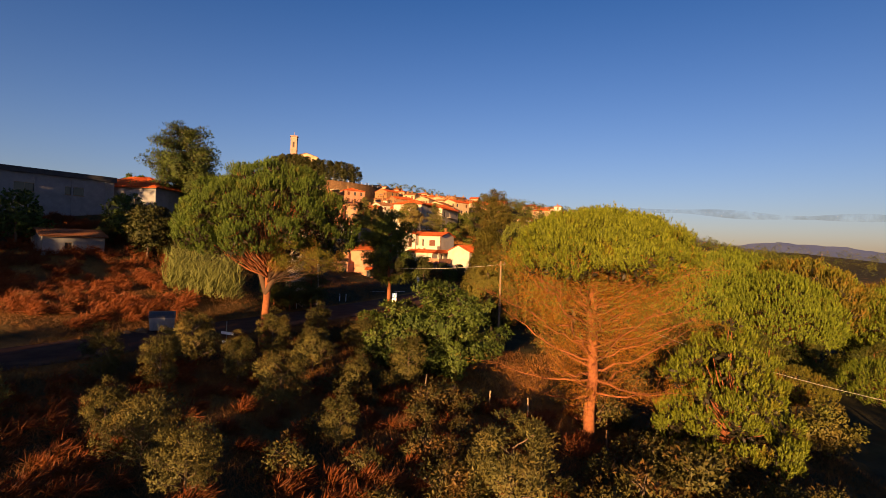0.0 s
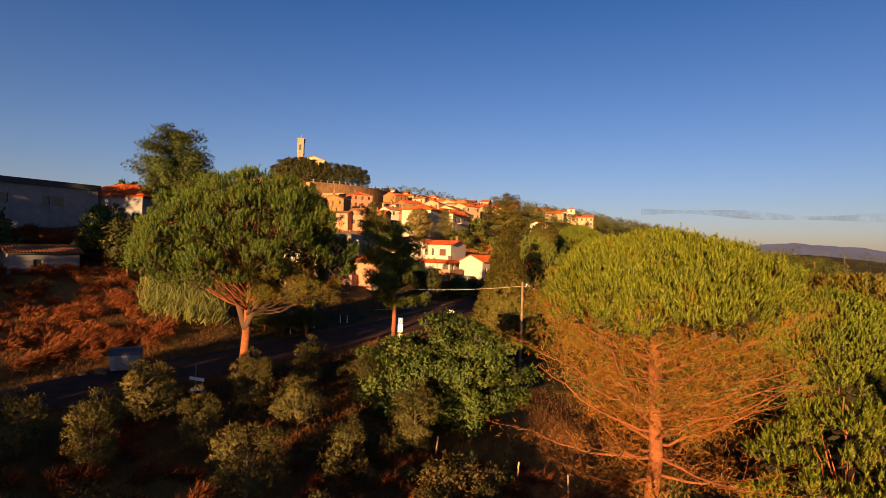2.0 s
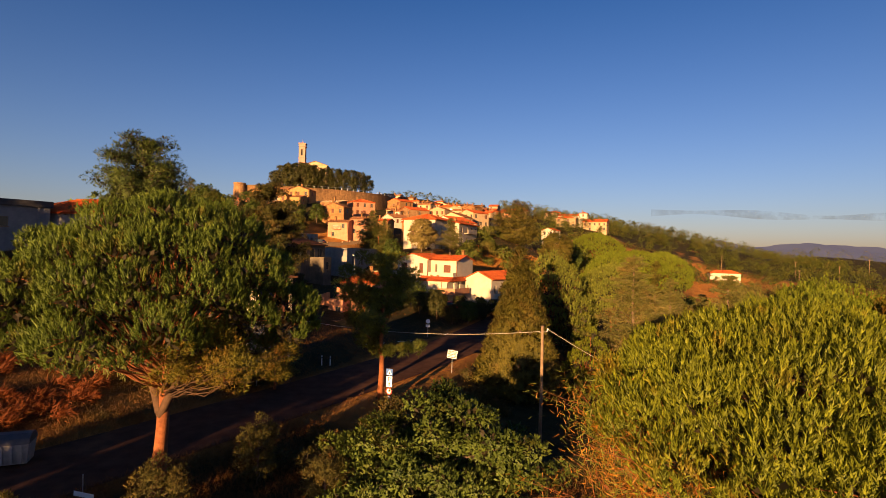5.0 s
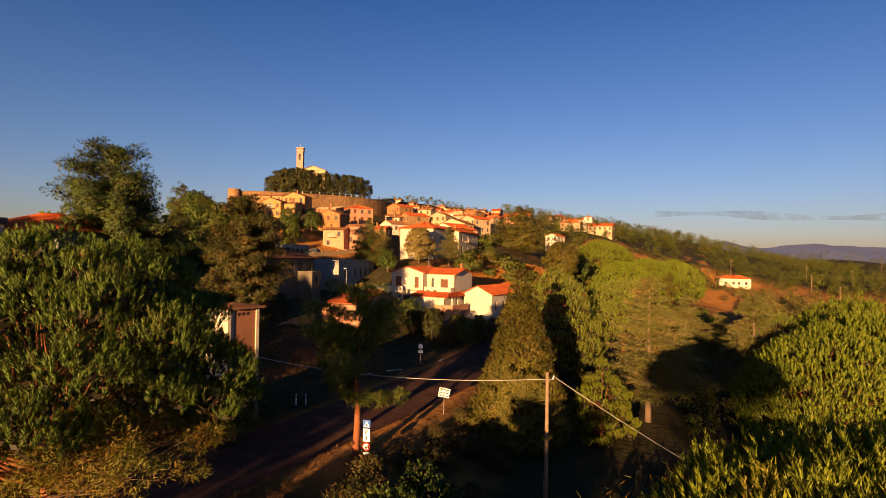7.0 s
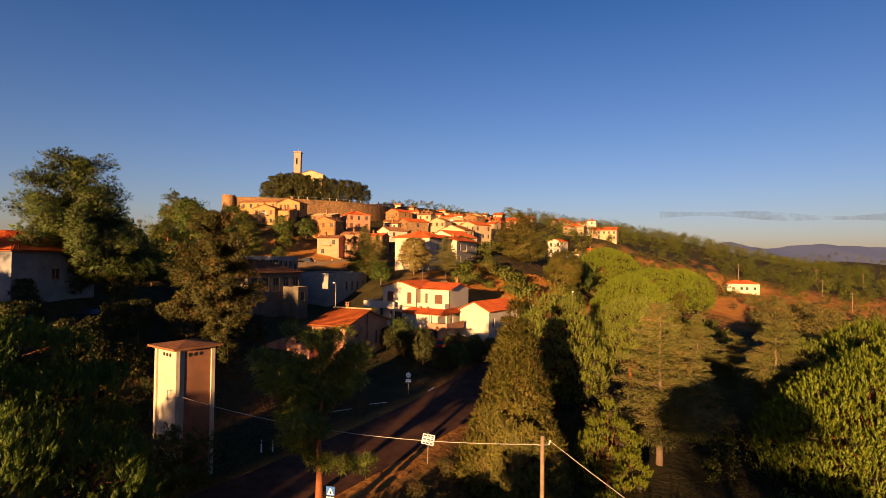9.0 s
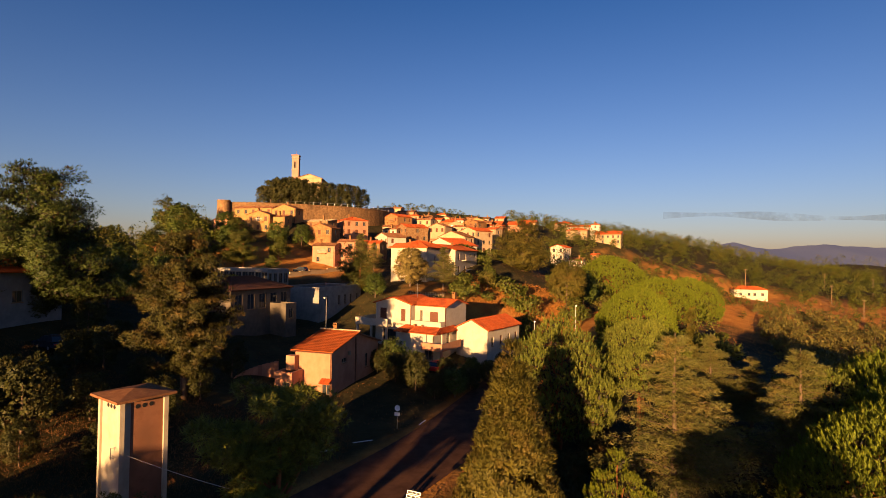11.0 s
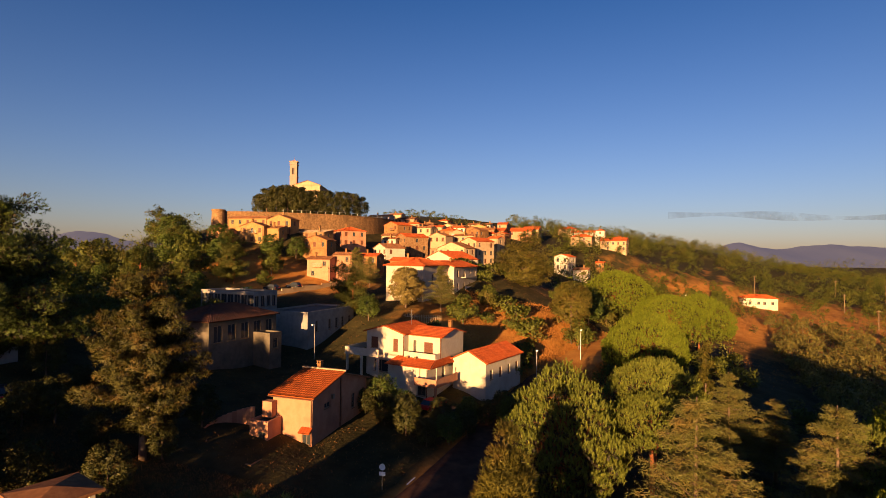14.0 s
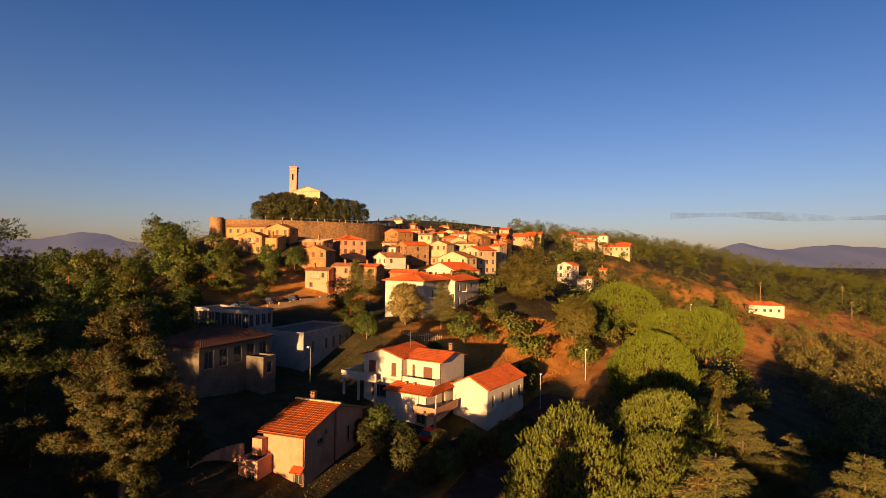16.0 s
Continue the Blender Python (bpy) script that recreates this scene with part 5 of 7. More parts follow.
# ---------------- rampart, turret, church ----------------
RAMP = [(-92, 239), (-84, 240), (-74, 244), (-62, 251), (-50, 260), (-41, 272), (-35.5, 288), (-36, 305)]
b = Buf()
line = smooth_line([(*p, 41.2 + 1.0 * i / 7) for i, p in enumerate(RAMP)], 3.0)
for i in range(len(line) - 1):
    p, q = line[i], line[i + 1]
    ang = math.degrees(math.atan2(q[1] - p[1], q[0] - p[0]))
    ln = math.hypot(q[0] - p[0], q[1] - p[1]) + 0.05
    m_ = pose(p[0], p[1], 0, 0, 0, ang)
    b.box(0, -0.6, 26, ln, 0.8, p[2], m_)
    b.box(-0.05, -0.75, p[2], ln, 0.5, p[2] + 0.25, m_)
tagged(part("rampart_wall", b, M_STONE), "long ochre stone rampart holding up the hilltop terrace", "wall", kind="structure")
terrace = Buf()
ring = [tuple(p[:2]) for p in line[::2]] + [(-50, 330), (-110, 330), (-100, 250)]
terrace.add([(p[0], p[1], 40.6) for p in ring], [tuple(range(len(ring)))])
tagged(part("terrace_ground", terrace, M_GROUND), "dry ground of the hilltop terrace", "ground", kind="structure")
t = thing("turret", pose(-93.2, 237.5, 27.3), "round ochre stone corner turret of the rampart", "turret")
b = Buf()
b.tube([(0, 0, 0), (0, 0, 8), (0, 0, 14.2)], 2.7, 2.35, 24)
b.tube([(0, 0, 14.2), (0, 0, 14.7)], 2.55, 2.55, 24)
part("wall", b, M_STONE, t, smooth=False)
t = thing("terrace_railing", pose(0, 0, 0), "thin iron railing on the rampart", "railing")
for i in range(6, len(line) - 1):
    p, q = line[i], line[i + 1]
    b = Buf()
    b.tube([(p[0], p[1], p[2] + 0.2), (p[0], p[1], p[2] + 1.3)], 0.05, 0.05, 5)
    part("post", b, M_METAL, t)
    b = Buf()
    b.tube([(p[0], p[1], p[2] + 1.25), (q[0], q[1], q[2] + 1.25)], 0.04, 0.04, 5)
    part("rail", b, M_METAL, t)

t = thing("church", pose(-77.5, 294, 52.3, 0, 0, 6), "pale hilltop church with gabled front and bell tower", "church")
block(t, 12.0, 22, 7.0, "gy", 2.0, M_CREAM, M_OLDTILE, [("f", 0.5, 2.0, 2.0, 2.2, False)], over=0.5, foot=10)
b = Buf()
b.box(-6.6, -0.3, 6.7, 6.6, 0.0, 7.05)
part("cornice", b, M_CREAM, t)
tw = part("bell_tower", Buf(), M_PALEPINK, t)
b = Buf()
for sm in (pose(-1.65, 0, 0), pose(1.65, 0, 0, 0, 0, 90), pose(1.65, 3.3, 0, 0, 0, 180), pose(-1.65, 3.3, 0, 0, 0, -90)):
    facade(b, 3.3, 28.8, [(1.1, 22.4, 2.2, 25.6)], pose(0, 0, -10) @ sm, 0.6)
b.box(-1.85, -0.2, 11.2, 1.85, 3.5, 11.5)
b.box(-1.9, -0.25, 17.2, 1.9, 3.55, 17.6)
b.box(-2.0, -0.35, 18.5, 2.0, 3.65, 19.0)
b.add([(-1.8, -0.1, 19.0), (1.8, -0.1, 19.0), (1.8, 3.4, 19.0), (-1.8, 3.4, 19.0), (0, 1.65, 19.7)], [(0, 1, 4), (1, 2, 4), (2, 3, 4), (3, 0, 4)])
b.tube([(0, 1.65, 19.7), (0, 1.65, 21.4)], 0.09, 0.05, 5)
tw.data = b.mesh("bell_tower")
tw.data.materials.append(M_PALEPINK)
tw.location = (-7.7, 3.4, 0)
# Black box added in the belfry so its openings look shaded.
b = Buf()
b.box(-1.0, 0.65, 12.2, 1.0, 2.65, 16.6)
part("belfry_dark", b, M_BLACK, tw)


# ---------------- planting ----------------
M_FIELD = foliage("dry_field_grass", (0.28, 0.112, 0.020), (0.40, 0.185, 0.036), (0.10, 0.095, 0.018), scale=0.12, spots=0.04)
M_PINE_ROAD = foliage("roadside_pine_needles", (0.013, 0.030, 0.004), (0.108, 0.155, 0.015), (0.13, 0.095, 0.011), spots=0.04)
P1 = capped("large umbrella pine by the road with forked trunk", 16.0, 8.6, 7.1, (1.0, 1.8), (0.26, 0.46), 25, 6, 4, 31, M_PINE_ROAD, fork=4.9, shape=(0.33, 0.5), L=0.15, W=0.032, gap=1.12, depth=0.45, flat=0.6, skew=0.8, brush=4)
KINDS["pine_road"] = (P1, None)
roadside = plant("pine_road", -15.4, 46.2)
rs = np.random.default_rng(51)
cen_ = np.array([(rs.uniform(1.5, 7.4), rs.uniform(-4.5, 3.0), rs.uniform(7.0, 9.4)) for _ in range(50)])
cen_ = cen_[np.hypot(cen_[:, 0], cen_[:, 1]) < 7.0]
pos_, way_ = tufts(cen_, rs.uniform(0.45, 0.9, len(cen_)), 60, rs, 0.3, 0.6)
pos_, way_ = bush_out(pos_, way_, 6, rs, 0.6, 0.1)
tagged(part("brown_needles", blade_mesh("brown_needles", pos_, way_, 0.2, 0.035, rs, tone=rs.random(len(pos_)) * 0.5), M_PINE_OLIVE, roadside, "drying orange-brown needles under the crown"), kind="stuff")
b = Buf()
for c_ in cen_:
    b.tube(limb((0.2, 0.1, 5.2 + 0.3 * (c_[2] - 6)), c_, rs, sag=0.12, n=6), 0.035, 0.008, 5, False)
tagged(part("dead_twig", b, M_BARK_SHADE, roadside, "bare dark twigs below the crown"), kind="stuff")
for foot_, tip_, r_ in (((0.1, 0, 4.6), (2.6, -0.6, 9.4), 0.24), ((0.1, 0, 4.8), (-1.8, 0.5, 10.5), 0.26)):
    b = Buf()
    b.tube(limb(foot_, tip_, rs, n=7, wig=0.06), r_, 0.12, 8, False)
    part("limb", b, M_BARK_SHADE, roadside, "dark forking limb below the crown", smooth=True)
KINDS["pine_near"] = (capped("umbrella pine with reddish trunk and dead lower branches", 14.7, 11.0, 6.0, (0.7, 1.2), (0.30, 0.52), 30, 6, 3, 32, M_PINE, fork=12.0, shape=(0.30, 0.55), L=0.15, W=0.034, gap=0.9, depth=0.4, flat=0.65, skew=2.2, brush=5), None)
near = plant("pine_near", 9.75, 34.0, 1.0, 60)
rs = np.random.default_rng(5)
tw_p, tw_d, gr_p, gr_d = [], [], [], []
for i in range(64):
    a = i * 2.39996
    z0 = 2.6 + 8.6 * (i / 64) ** 0.8
    l = (6.6 - 0.16 * abs(z0 - 6.5)) * rs.uniform(0.7, 1.05)
    lift = (0.16 if z0 < 4.5 else 0.42 if z0 < 8 else 0.6) + rs.uniform(-0.12, 0.16)
    tip = (l * math.cos(a) + 0.08 * z0, l * math.sin(a), min(z0 + l * lift, 11.2))
    b = Buf()
    pts = limb((0.2 * z0 / 10, 0.1 * z0 / 10, z0), tip, rs, sag=0.26, n=9, wig=0.12)
    b.tube(pts, 0.085, 0.012, 6, False)
    for j in range(13):
        k = int(rs.integers(2, 9))
        q = pts[k] + Vector(rs.normal(size=3) * np.array([0.8, 0.8, 0.45])) + Vector((0, 0, 0.25)) + (pts[8] - pts[3]) * 0.2
        tp = limb(pts[k], q, rs, n=4)
        b.tube(tp, 0.014, 0.004, 4, False)
        for u in range(10):
            (tw_p if u < 5 or k < 4 or z0 < 4.5 else gr_p).append(tp[1 + u % 3])
            (tw_d if u < 5 or k < 4 or z0 < 4.5 else gr_d).append(rs.normal(size=3) + np.array([math.cos(a), math.sin(a), 0.6]))
    part("branch", b, M_BARK, near, "bare reddish dead branch" if i == 0 else "")
for _ in range(330):
    a, z0 = rs.uniform(0, 6.283), 3.4 + 8.6 * rs.random() ** 0.5
    r = (1.6 + 0.62 * (z0 - 3.0)) * rs.uniform(0.55, 1.0)
    for _ in range(20):
        (gr_p if rs.random() < (z0 - 7.0) / 8 else tw_p).append(Vector((r * math.cos(a) + 0.14 * z0, r * math.sin(a), z0)) + Vector(rs.normal(size=3) * 0.42))
gr_d += [rs.normal(size=3) + np.array([0, 0, 0.7]) for _ in range(len(gr_p) - len(gr_d))]
tw_d += [rs.normal(size=3) + np.array([0, 0, 0.5]) for _ in range(len(tw_p) - len(tw_d))]
for nm, lb, p_, d_, mt in (("dead_twig_haze", "haze of dead orange-brown twigs", tw_p, tw_d, M_DRYING), ("thin_needles", "thin yellow-green needles on the lower boughs", gr_p, gr_d, M_PINE_LIME)):
    p_, d_ = bush_out(np.array(p_), unit(np.array(d_)), 4, rs, 0.7, 0.28)
    tagged(part(nm, blade_mesh(nm, p_, d_, 0.30, 0.026, rs, tone=rs.random(len(p_)) * 0.5), mt, near, lb), kind="stuff")

KINDS["pine_slope"] = (capped("bushy young pine on the slope", 9.4, 0.8, 3.3, (0.6, 1.0), (0.28, 0.46), 40, 5, 4, 33, M_PINE, shape=(0.42, 0.9), L=0.17, W=0.042, gap=1.45, depth=0.45, flat=0.42, group="pines", name="pine_tree", brush=3), None)
plant("pine_slope", 17.4, 32.0, 1.07)
KINDS["pine_sign"] = (profile_tree("pine_tree", "roadside pine with bare trunk and thin dark crown", "pine tree", 13.2, 4.2, lambda u: 4.2 * dome(u, 0.8), 90, (0.45, 0.8), 40, 7, 34, M_PINE_LIME, bark=M_BARK, L=0.32, W=0.05, lump=0.3, fill=0.6, group="pines", trunk_r=0.28, bough=26), None)
plant("pine_sign", -6.3, 63.5)
KINDS["leafy"] = (profile_tree("broadleaf_tree", "dense green broadleaf tree by the field fence", "tree", 7.4, 0.6, lambda u: 5.6 * dome(0.06 + 0.94 * u, 0.8) * (1.12 - 0.4 * u), 200, (0.55, 0.95), 44, 6, 35, M_LEAF, L=0.24, W=0.10, broad=True, lump=0.25, bough=70, group="broadleaf trees", core=16), None)
plant("leafy", -0.5, 47.0)
KINDS["big_cypress"] = (profile_tree("big_cypress", "tall dense conical cypress beside the road", "cypress tree", 15.0, 0.2, lambda u: 4.4 * (1 - u) ** 0.85 * min(1, 0.75 + 2.5 * u), 520, (0.5, 0.8), 64, 4, 36, M_CYPRESS, L=0.32, W=0.075, up=1.0, lump=0.07, fill=0.18, group="", limbs=4), None)
plant("big_cypress", 6.3, 73.5)
KINDS["pine_left"] = (profile_tree("pine_tree", "tall broad pine beside the warehouse", "pine tree", 18.4, 3.6, lambda u: 7.9 * dome(0.12 + 0.88 * u, 0.8) * (1.22 - 0.62 * u), 300, (0.9, 1.45), 40, 6, 37, M_PINE_TALL, bark=M_BARK, L=0.34, W=0.07, lump=0.27, group="pines", bough=115, core=24), None)
plant("pine_left", -47.4, 96)
KINDS["pine_mid"] = (profile_tree("pine_tree", "tall brownish green conifer with hanging boughs", "conifer", 17.0, 3.2, lambda u: 4.2 * dome(0.04 + 0.94 * u, 0.8) * (1.0 - 0.2 * u), 210, (0.5, 0.9), 40, 6, 38, M_PINE_BROWN, L=0.28, W=0.06, lump=0.3, group="pines", bough=130, squash=0.6, core=10), None)
plant("pine_mid", -25.5, 89)
KINDS["round_tree"] = (profile_tree("round_tree", "rounded olive-green tree on a tall bare trunk", "tree", 14.4, 5.6, lambda u: 4.4 * dome(u, 0.85), 170, (0.7, 1.1), 55, 6, 39, M_CYPRESS, L=0.34, W=0.09, up=0.8, lump=0.08, group="", trunk_r=0.32), None)
plant("round_tree", 24.0, 153, 0.85)
for x_, y_, r_, top_, a_ in ((41.9, 187, 1.18, 21.8, 10), (34.1, 137, 0.98, 15.6, 70), (50.5, 173, 1.05, 16.6, 140), (60.5, 180, 1.05, 16.2, 20)):
    plant("dome_pine", x_, y_, r_, a_, (top_ - h1(x_, y_)) / 11.5)
plant("pine_lumpy", 12.8, 93.4, 1.05, 0)
plant("flat_pine", 22.6, 98.0, 0.9, 90, 0.88)
plant("flat_pine", 25.2, 105.5, 1.0, 200, 1.05)
plant("pine_lumpy", 17.5, 99.5, 0.7, 300)
plant("pine_slope", 14.3, 76.5, 0.85, 60)
plant("cedar", 20.8, 83, 1.2, 0)
plant("cedar", 35.3, 90, 1.12, 120)
plant("cedar", 36.0, 111, 0.85, 50)
plant("cedar", 39.5, 107, 0.75, 200)
plant("cedar", 31.5, 101, 0.6, 290)
plant("slim_cypress", 34.9, 115, 1.3, 0, 1.45)
for x_, y_, k_, s_, r_ in ((37, 79, "dome_pine", 1.1, 30), (45, 86, "dome_pine", 1.2, 80), (54, 80, "umbrella_b", 1.4, 150), (63, 90, "dome_pine", 1.25, 210), (52, 97, "umbrella", 1.25, 300), (72, 82, "umbrella_b", 1.35, 20),
                           (36, 58, "conifer", 0.45, 0), (44, 62, "conifer", 0.42, 90), (29, 52, "pine_slope", 0.8, 140), (33, 64, "umbrella_b", 0.55, 10), (54, 66, "conifer", 0.45, 200), (62, 70, "umbrella_b", 0.7, 90), (47, 74, "dome_pine", 1.1, 30), (56, 90, "umbrella_b", 1.3, 80), (40, 93, "pine_lumpy", 0.9, 170), (66, 76, "dome_pine", 1.15, 250), (60, 62, "dome_pine", 0.7, 0), (80, 78, "dome_pine", 1.0, 60), (92, 88, "dome_pine", 0.95, 0), (25, 60, "umbrella_b", 0.6, 0), (23, 53, "umbrella_b", 0.5, 60), (40, 47, "umbrella", 0.55, 120), (31, 46, "umbrella_b", 0.45, 200), (27, 37, "broad_b", 0.55, 30)):
    plant(k_, x_, y_, s_, r_)
KINDS["big_conifer"] = (profile_tree("pine_tree", "large brownish green conifer below the town", "conifer", 16.5, 1.2, lambda u: 7.2 * dome(0.08 + 0.92 * u, 0.7) * (1.1 - 0.4 * u), 170, (1.0, 1.6), 36, 5, 40, M_CYPRESS, L=0.40, W=0.10, lump=0.2, group="pines", bough=70, core=14), None)
plant("big_conifer", 17.2, 182, 1.0, 0, 0.8)
plant("cedar", -2.6, 149.3, 0.72, 30)
KINDS["gold_tree"] = (profile_tree("broadleaf_tree", "golden green tree before the cream house", "tree", 8.0, 1.2, lambda u: 3.0 * dome(u, 0.8) * (1.15 - 0.3 * u), 90, (0.6, 1.0), 45, 6, 41, foliage("golden_leaves", (0.17, 0.135, 0.036), (0.25, 0.19, 0.056)), L=0.3, W=0.13, broad=True, group="broadleaf trees"), None)
plant("gold_tree", -9.6, 148.5, 1.0)
for x_, y_, k_, s_, r_ in ((-20, 147, "conifer", 0.55, 0), (-16, 143, "broad", 0.6, 40), (2, 146, "broad_b", 0.8, 10), (-3, 137, "broad", 0.5, 70), (-24, 158, "conifer", 0.7, 60), (7, 157, "broad_b", 0.7, 100), (25, 150, "broad_b", 0.8, 200), (30, 165, "broad", 0.9, 20),
                           (-27.5, 183, "cedar", 0.85, 20), (-23.5, 181, "cedar", 0.65, 90), (-50, 176, "broad_b", 0.55, 80), (-52, 186, "broad_b", 0.9, 110), (-60, 176, "conifer", 0.7, 150), (-66, 186, "broad", 1.0, 10), (-72, 196, "broad", 1.1, 60), (-78, 186, "conifer", 0.85, 90), (-84, 196, "broad", 1.1, 130), (-92, 206, "broad", 1.3, 30), (-100, 214, "conifer", 1.0, 70), (-104, 226, "broad", 1.3, 160), (-112, 232, "broad", 1.4, 200), (-56, 196, "broad", 0.9, 20), (-50, 200, "broad", 0.8, 95),
                           (-40, 130, "broad_b", 1.0, 0), (-48, 126, "broad", 1.2, 60), (-56, 132, "conifer", 0.6, 20), (-64, 140, "broad", 0.85, 80), (-52, 146, "broad_b", 0.8, 150), (-44, 152, "broad", 0.7, 30), (-70, 156, "conifer", 0.9, 100), (-60, 160, "broad", 0.8, 170), (-50, 112, "broad", 1.1, 10), (-58, 118, "broad_b", 1.2, 90), (-70, 120, "broad", 1.4, 200),
                           (-45, 76, "broad", 0.85, 0), (-54, 67, "broad", 0.85, 100), 
                           (14, 112, "broad_b", 0.5, 0), (9, 110, "broad", 0.5, 70), (1.5, 104, "broad", 0.45, 20), (-4.5, 108, "broad", 0.5, 140), (10, 130, "broad_b", 0.55, 0)):
    plant(k_, x_, y_, s_, r_)
for i in range(24):    # dark undergrowth in the shade behind the tower
    x_, y_ = -47 + 4.1 * (i % 6) + 1.1 * (i % 3), 74 + 7.2 * (i // 6) + 1.6 * (i % 2)
    if abs(x_ + 19) + abs(y_ - 70) > 9 and road_gap(np.array([x_]), np.array([y_]))[0][0] > 6 and (x_ + 41) ** 2 + (y_ - 90.5) ** 2 > 22:
        plant("holm", x_, y_, 0.34 + 0.04 * (i % 4), 47 * i, label="low dark bush in the shaded garden")
for i in range(30):    # wooded slope west of the villa
    x_, y_ = -112 + 9.2 * (i % 6) + 3.1 * (i // 6 % 2) + 1.7 * (i % 4), 132 + 13 * (i // 6) + 2.3 * (i % 3)
    plant(("broad", "broad_b", "conifer")[i % 3], x_, y_, (1.0, 1.15, 0.5)[i % 3] + 0.06 * (i % 5), 53 * i)
for x_, y_, s_ in ((88, 232, 1.0), (93, 245, 0.9), (80, 222, 0.9), (101, 258, 1.0), (106, 271, 0.9), (97, 268, 1.1), (112, 286, 1.0), (84, 246, 1.1), (118, 300, 0.9)):
    plant("broad_b", x_, y_, s_, 31 * x_)
for x_, y_, s_ in ((-18.6, 65.2, 0.36), (-16.2, 66.0, 0.40), (-20.8, 66.0, 0.33)):
    plant("conifer", x_, y_, s_, 200 * s_)
for x_, y_, s_ in ((-3.6, 105.0, 0.62), (-6.5, 107.0, 0.5), (0.2, 108.5, 0.5), (-1.0, 103.0, 0.42), (-9.4, 109.5, 0.42), (3.6, 106.5, 0.4), (8.2, 112.5, 0.5), (10.8, 116.0, 0.45), (6.0, 110.5, 0.42)):
    plant("holm", x_, y_, s_ * 0.8, 61 * s_, label="dense dark bush beside the houses")
# clipped trees round the church
for x_, y_, s_, t_ in ((-83.0, 252, 0.95, 0.92), (-79.6, 250, 1.1, 1.14), (-75.6, 250, 1.15, 1.26), (-71.4, 251, 1.15, 1.30), (-67.6, 252, 1.1, 1.24), (-64.6, 254, 1.0, 1.12), (-77, 257, 1.15, 1.28), (-70, 258, 1.15, 1.30),
                      (-61.6, 256.5, 1.05, 1.16), (-58.2, 258, 1.0, 1.18), (-55.0, 260, 1.05, 1.16), (-51.8, 262, 1.0, 1.18), (-48.6, 265, 1.05, 1.14), (-45.6, 268, 0.95, 1.04)):
    ob = plant("holm", x_, y_, s_, 47 * x_, t_)
    ob.location.z = 40.4
# unseen trees added to cast shade, behind the way and left; a few show
for x_, y_, k_, s_, r_ in ((-68, 22, "broad", 1.6, 20), (-92, 60, "conifer", 1.2, 40), (-60, 12, "broad", 1.3, 0), (-70, 41, "holm", 2.2, 0), (-78, 38, "holm", 2.3, 90), (-63, 31, "holm", 2.0, 150), (-86, 47, "holm", 2.2, 40), (-40, 72, "holm", 0.75, 30), (-36, 74.5, "holm", 0.75, 90), (-32, 77, "holm", 0.68, 140),
                           
                           (-33.5, 18, "holm", 1.3, 10), (-35, 6, "holm", 1.25, 80), (10.5, 115.5, "broad_b", 0.42, 20), (-7.5, 111, "broad", 0.55, 20), (3.5, 110.5, "broad_b", 0.5, 90),
                           (-58, -30, "broad_b", 1.0, 0), (-51, -26, "broad", 0.95, 30), (-44, -30, "broad_b", 1.05, 60), (-37, -27, "broad", 0.9, 90), (-30, -30, "broad_b", 0.85, 120), (4, -28, "broad", 0.7, 0), (11, -30, "broad_b", 0.8, 50), (18, -27, "broad", 0.8, 100), (26, -30, "broad_b", 0.8, 150), (34, -28, "broad", 0.9, 200), (-48, 104, "conifer", 0.8, 160)):
    plant(k_, x_, y_, s_, r_)
# olives and brush in the near field
for x_, y_, k_, s_, r_ in ((-18.0, 38.5, "olive", 1.15, 0), (-13.6, 43.2, "olive_slim", 1.0, 40), (-11.5, 50, "olive_slim", 1.0, 80), (-9.6, 40.5, "olive", 0.95, 10), (-6.6, 46.5, "olive_slim", 0.95, 60), (-2.3, 40, "olive_slim", 1.05, 200), (-21.0, 33, "olive_slim", 0.9, 30), (-17.3, 33, "olive_slim", 0.95, 90), (-9.6, 32.5, "olive", 1.05, 120), (-22.5, 25.5, "olive", 1.1, 170), (-12.6, 22.8, "olive", 1.15, 220), (-9.6, 20.5, "olive", 1.0, 260), (3.3, 22.8, "olive", 1.15, 300), (9.2, 23.5, "bush", 1.0, 20), (-15, 29, "bush", 0.8, 50), (-5.5, 36, "olive_slim", 0.8, 100), (-15.5, 24.8, "olive_slim", 0.9, 75), (-27, 30, "olive", 0.9, 130), (-5.0, 27.5, "olive_slim", 0.85, 210), (-13.8, 36.5, "olive_slim", 0.85, 250)):
    plant(k_, x_, y_, s_ * (0.95 if y_ > 30 else 0.8 if x_ < 0 else 1.0), r_)
rs = np.random.default_rng(9)
for i in range(90):
    x_, y_ = rs.uniform(-7, 20), rs.uniform(20, 40)
    if (x_ < 3.5 or x_ > 11 or y_ < 30):
        plant("bush", x_, y_, rs.uniform(0.35, 0.8), rs.uniform(0, 360))
for i in range(30):
    x_, y_ = rs.uniform(10, 30), rs.uniform(18, 60)
    plant("bush", x_, y_, rs.uniform(0.7, 1.2), rs.uniform(0, 360))
for i in range(110):    # brush on the verge right of the road
    k_ = rs.uniform(0, 1)
    x_, y_ = -17 + 24 * k_ + rs.uniform(4.5, 12), 50 + 42 * k_ + rs.uniform(-3, 3)
    if road_gap(np.array([x_]), np.array([y_]))[0][0] > 5.2 and (x_ - 6.3) ** 2 + (y_ - 73.5) ** 2 > 20:
        plant("bush", x_, y_, rs.uniform(0.4, 0.85), rs.uniform(0, 360))
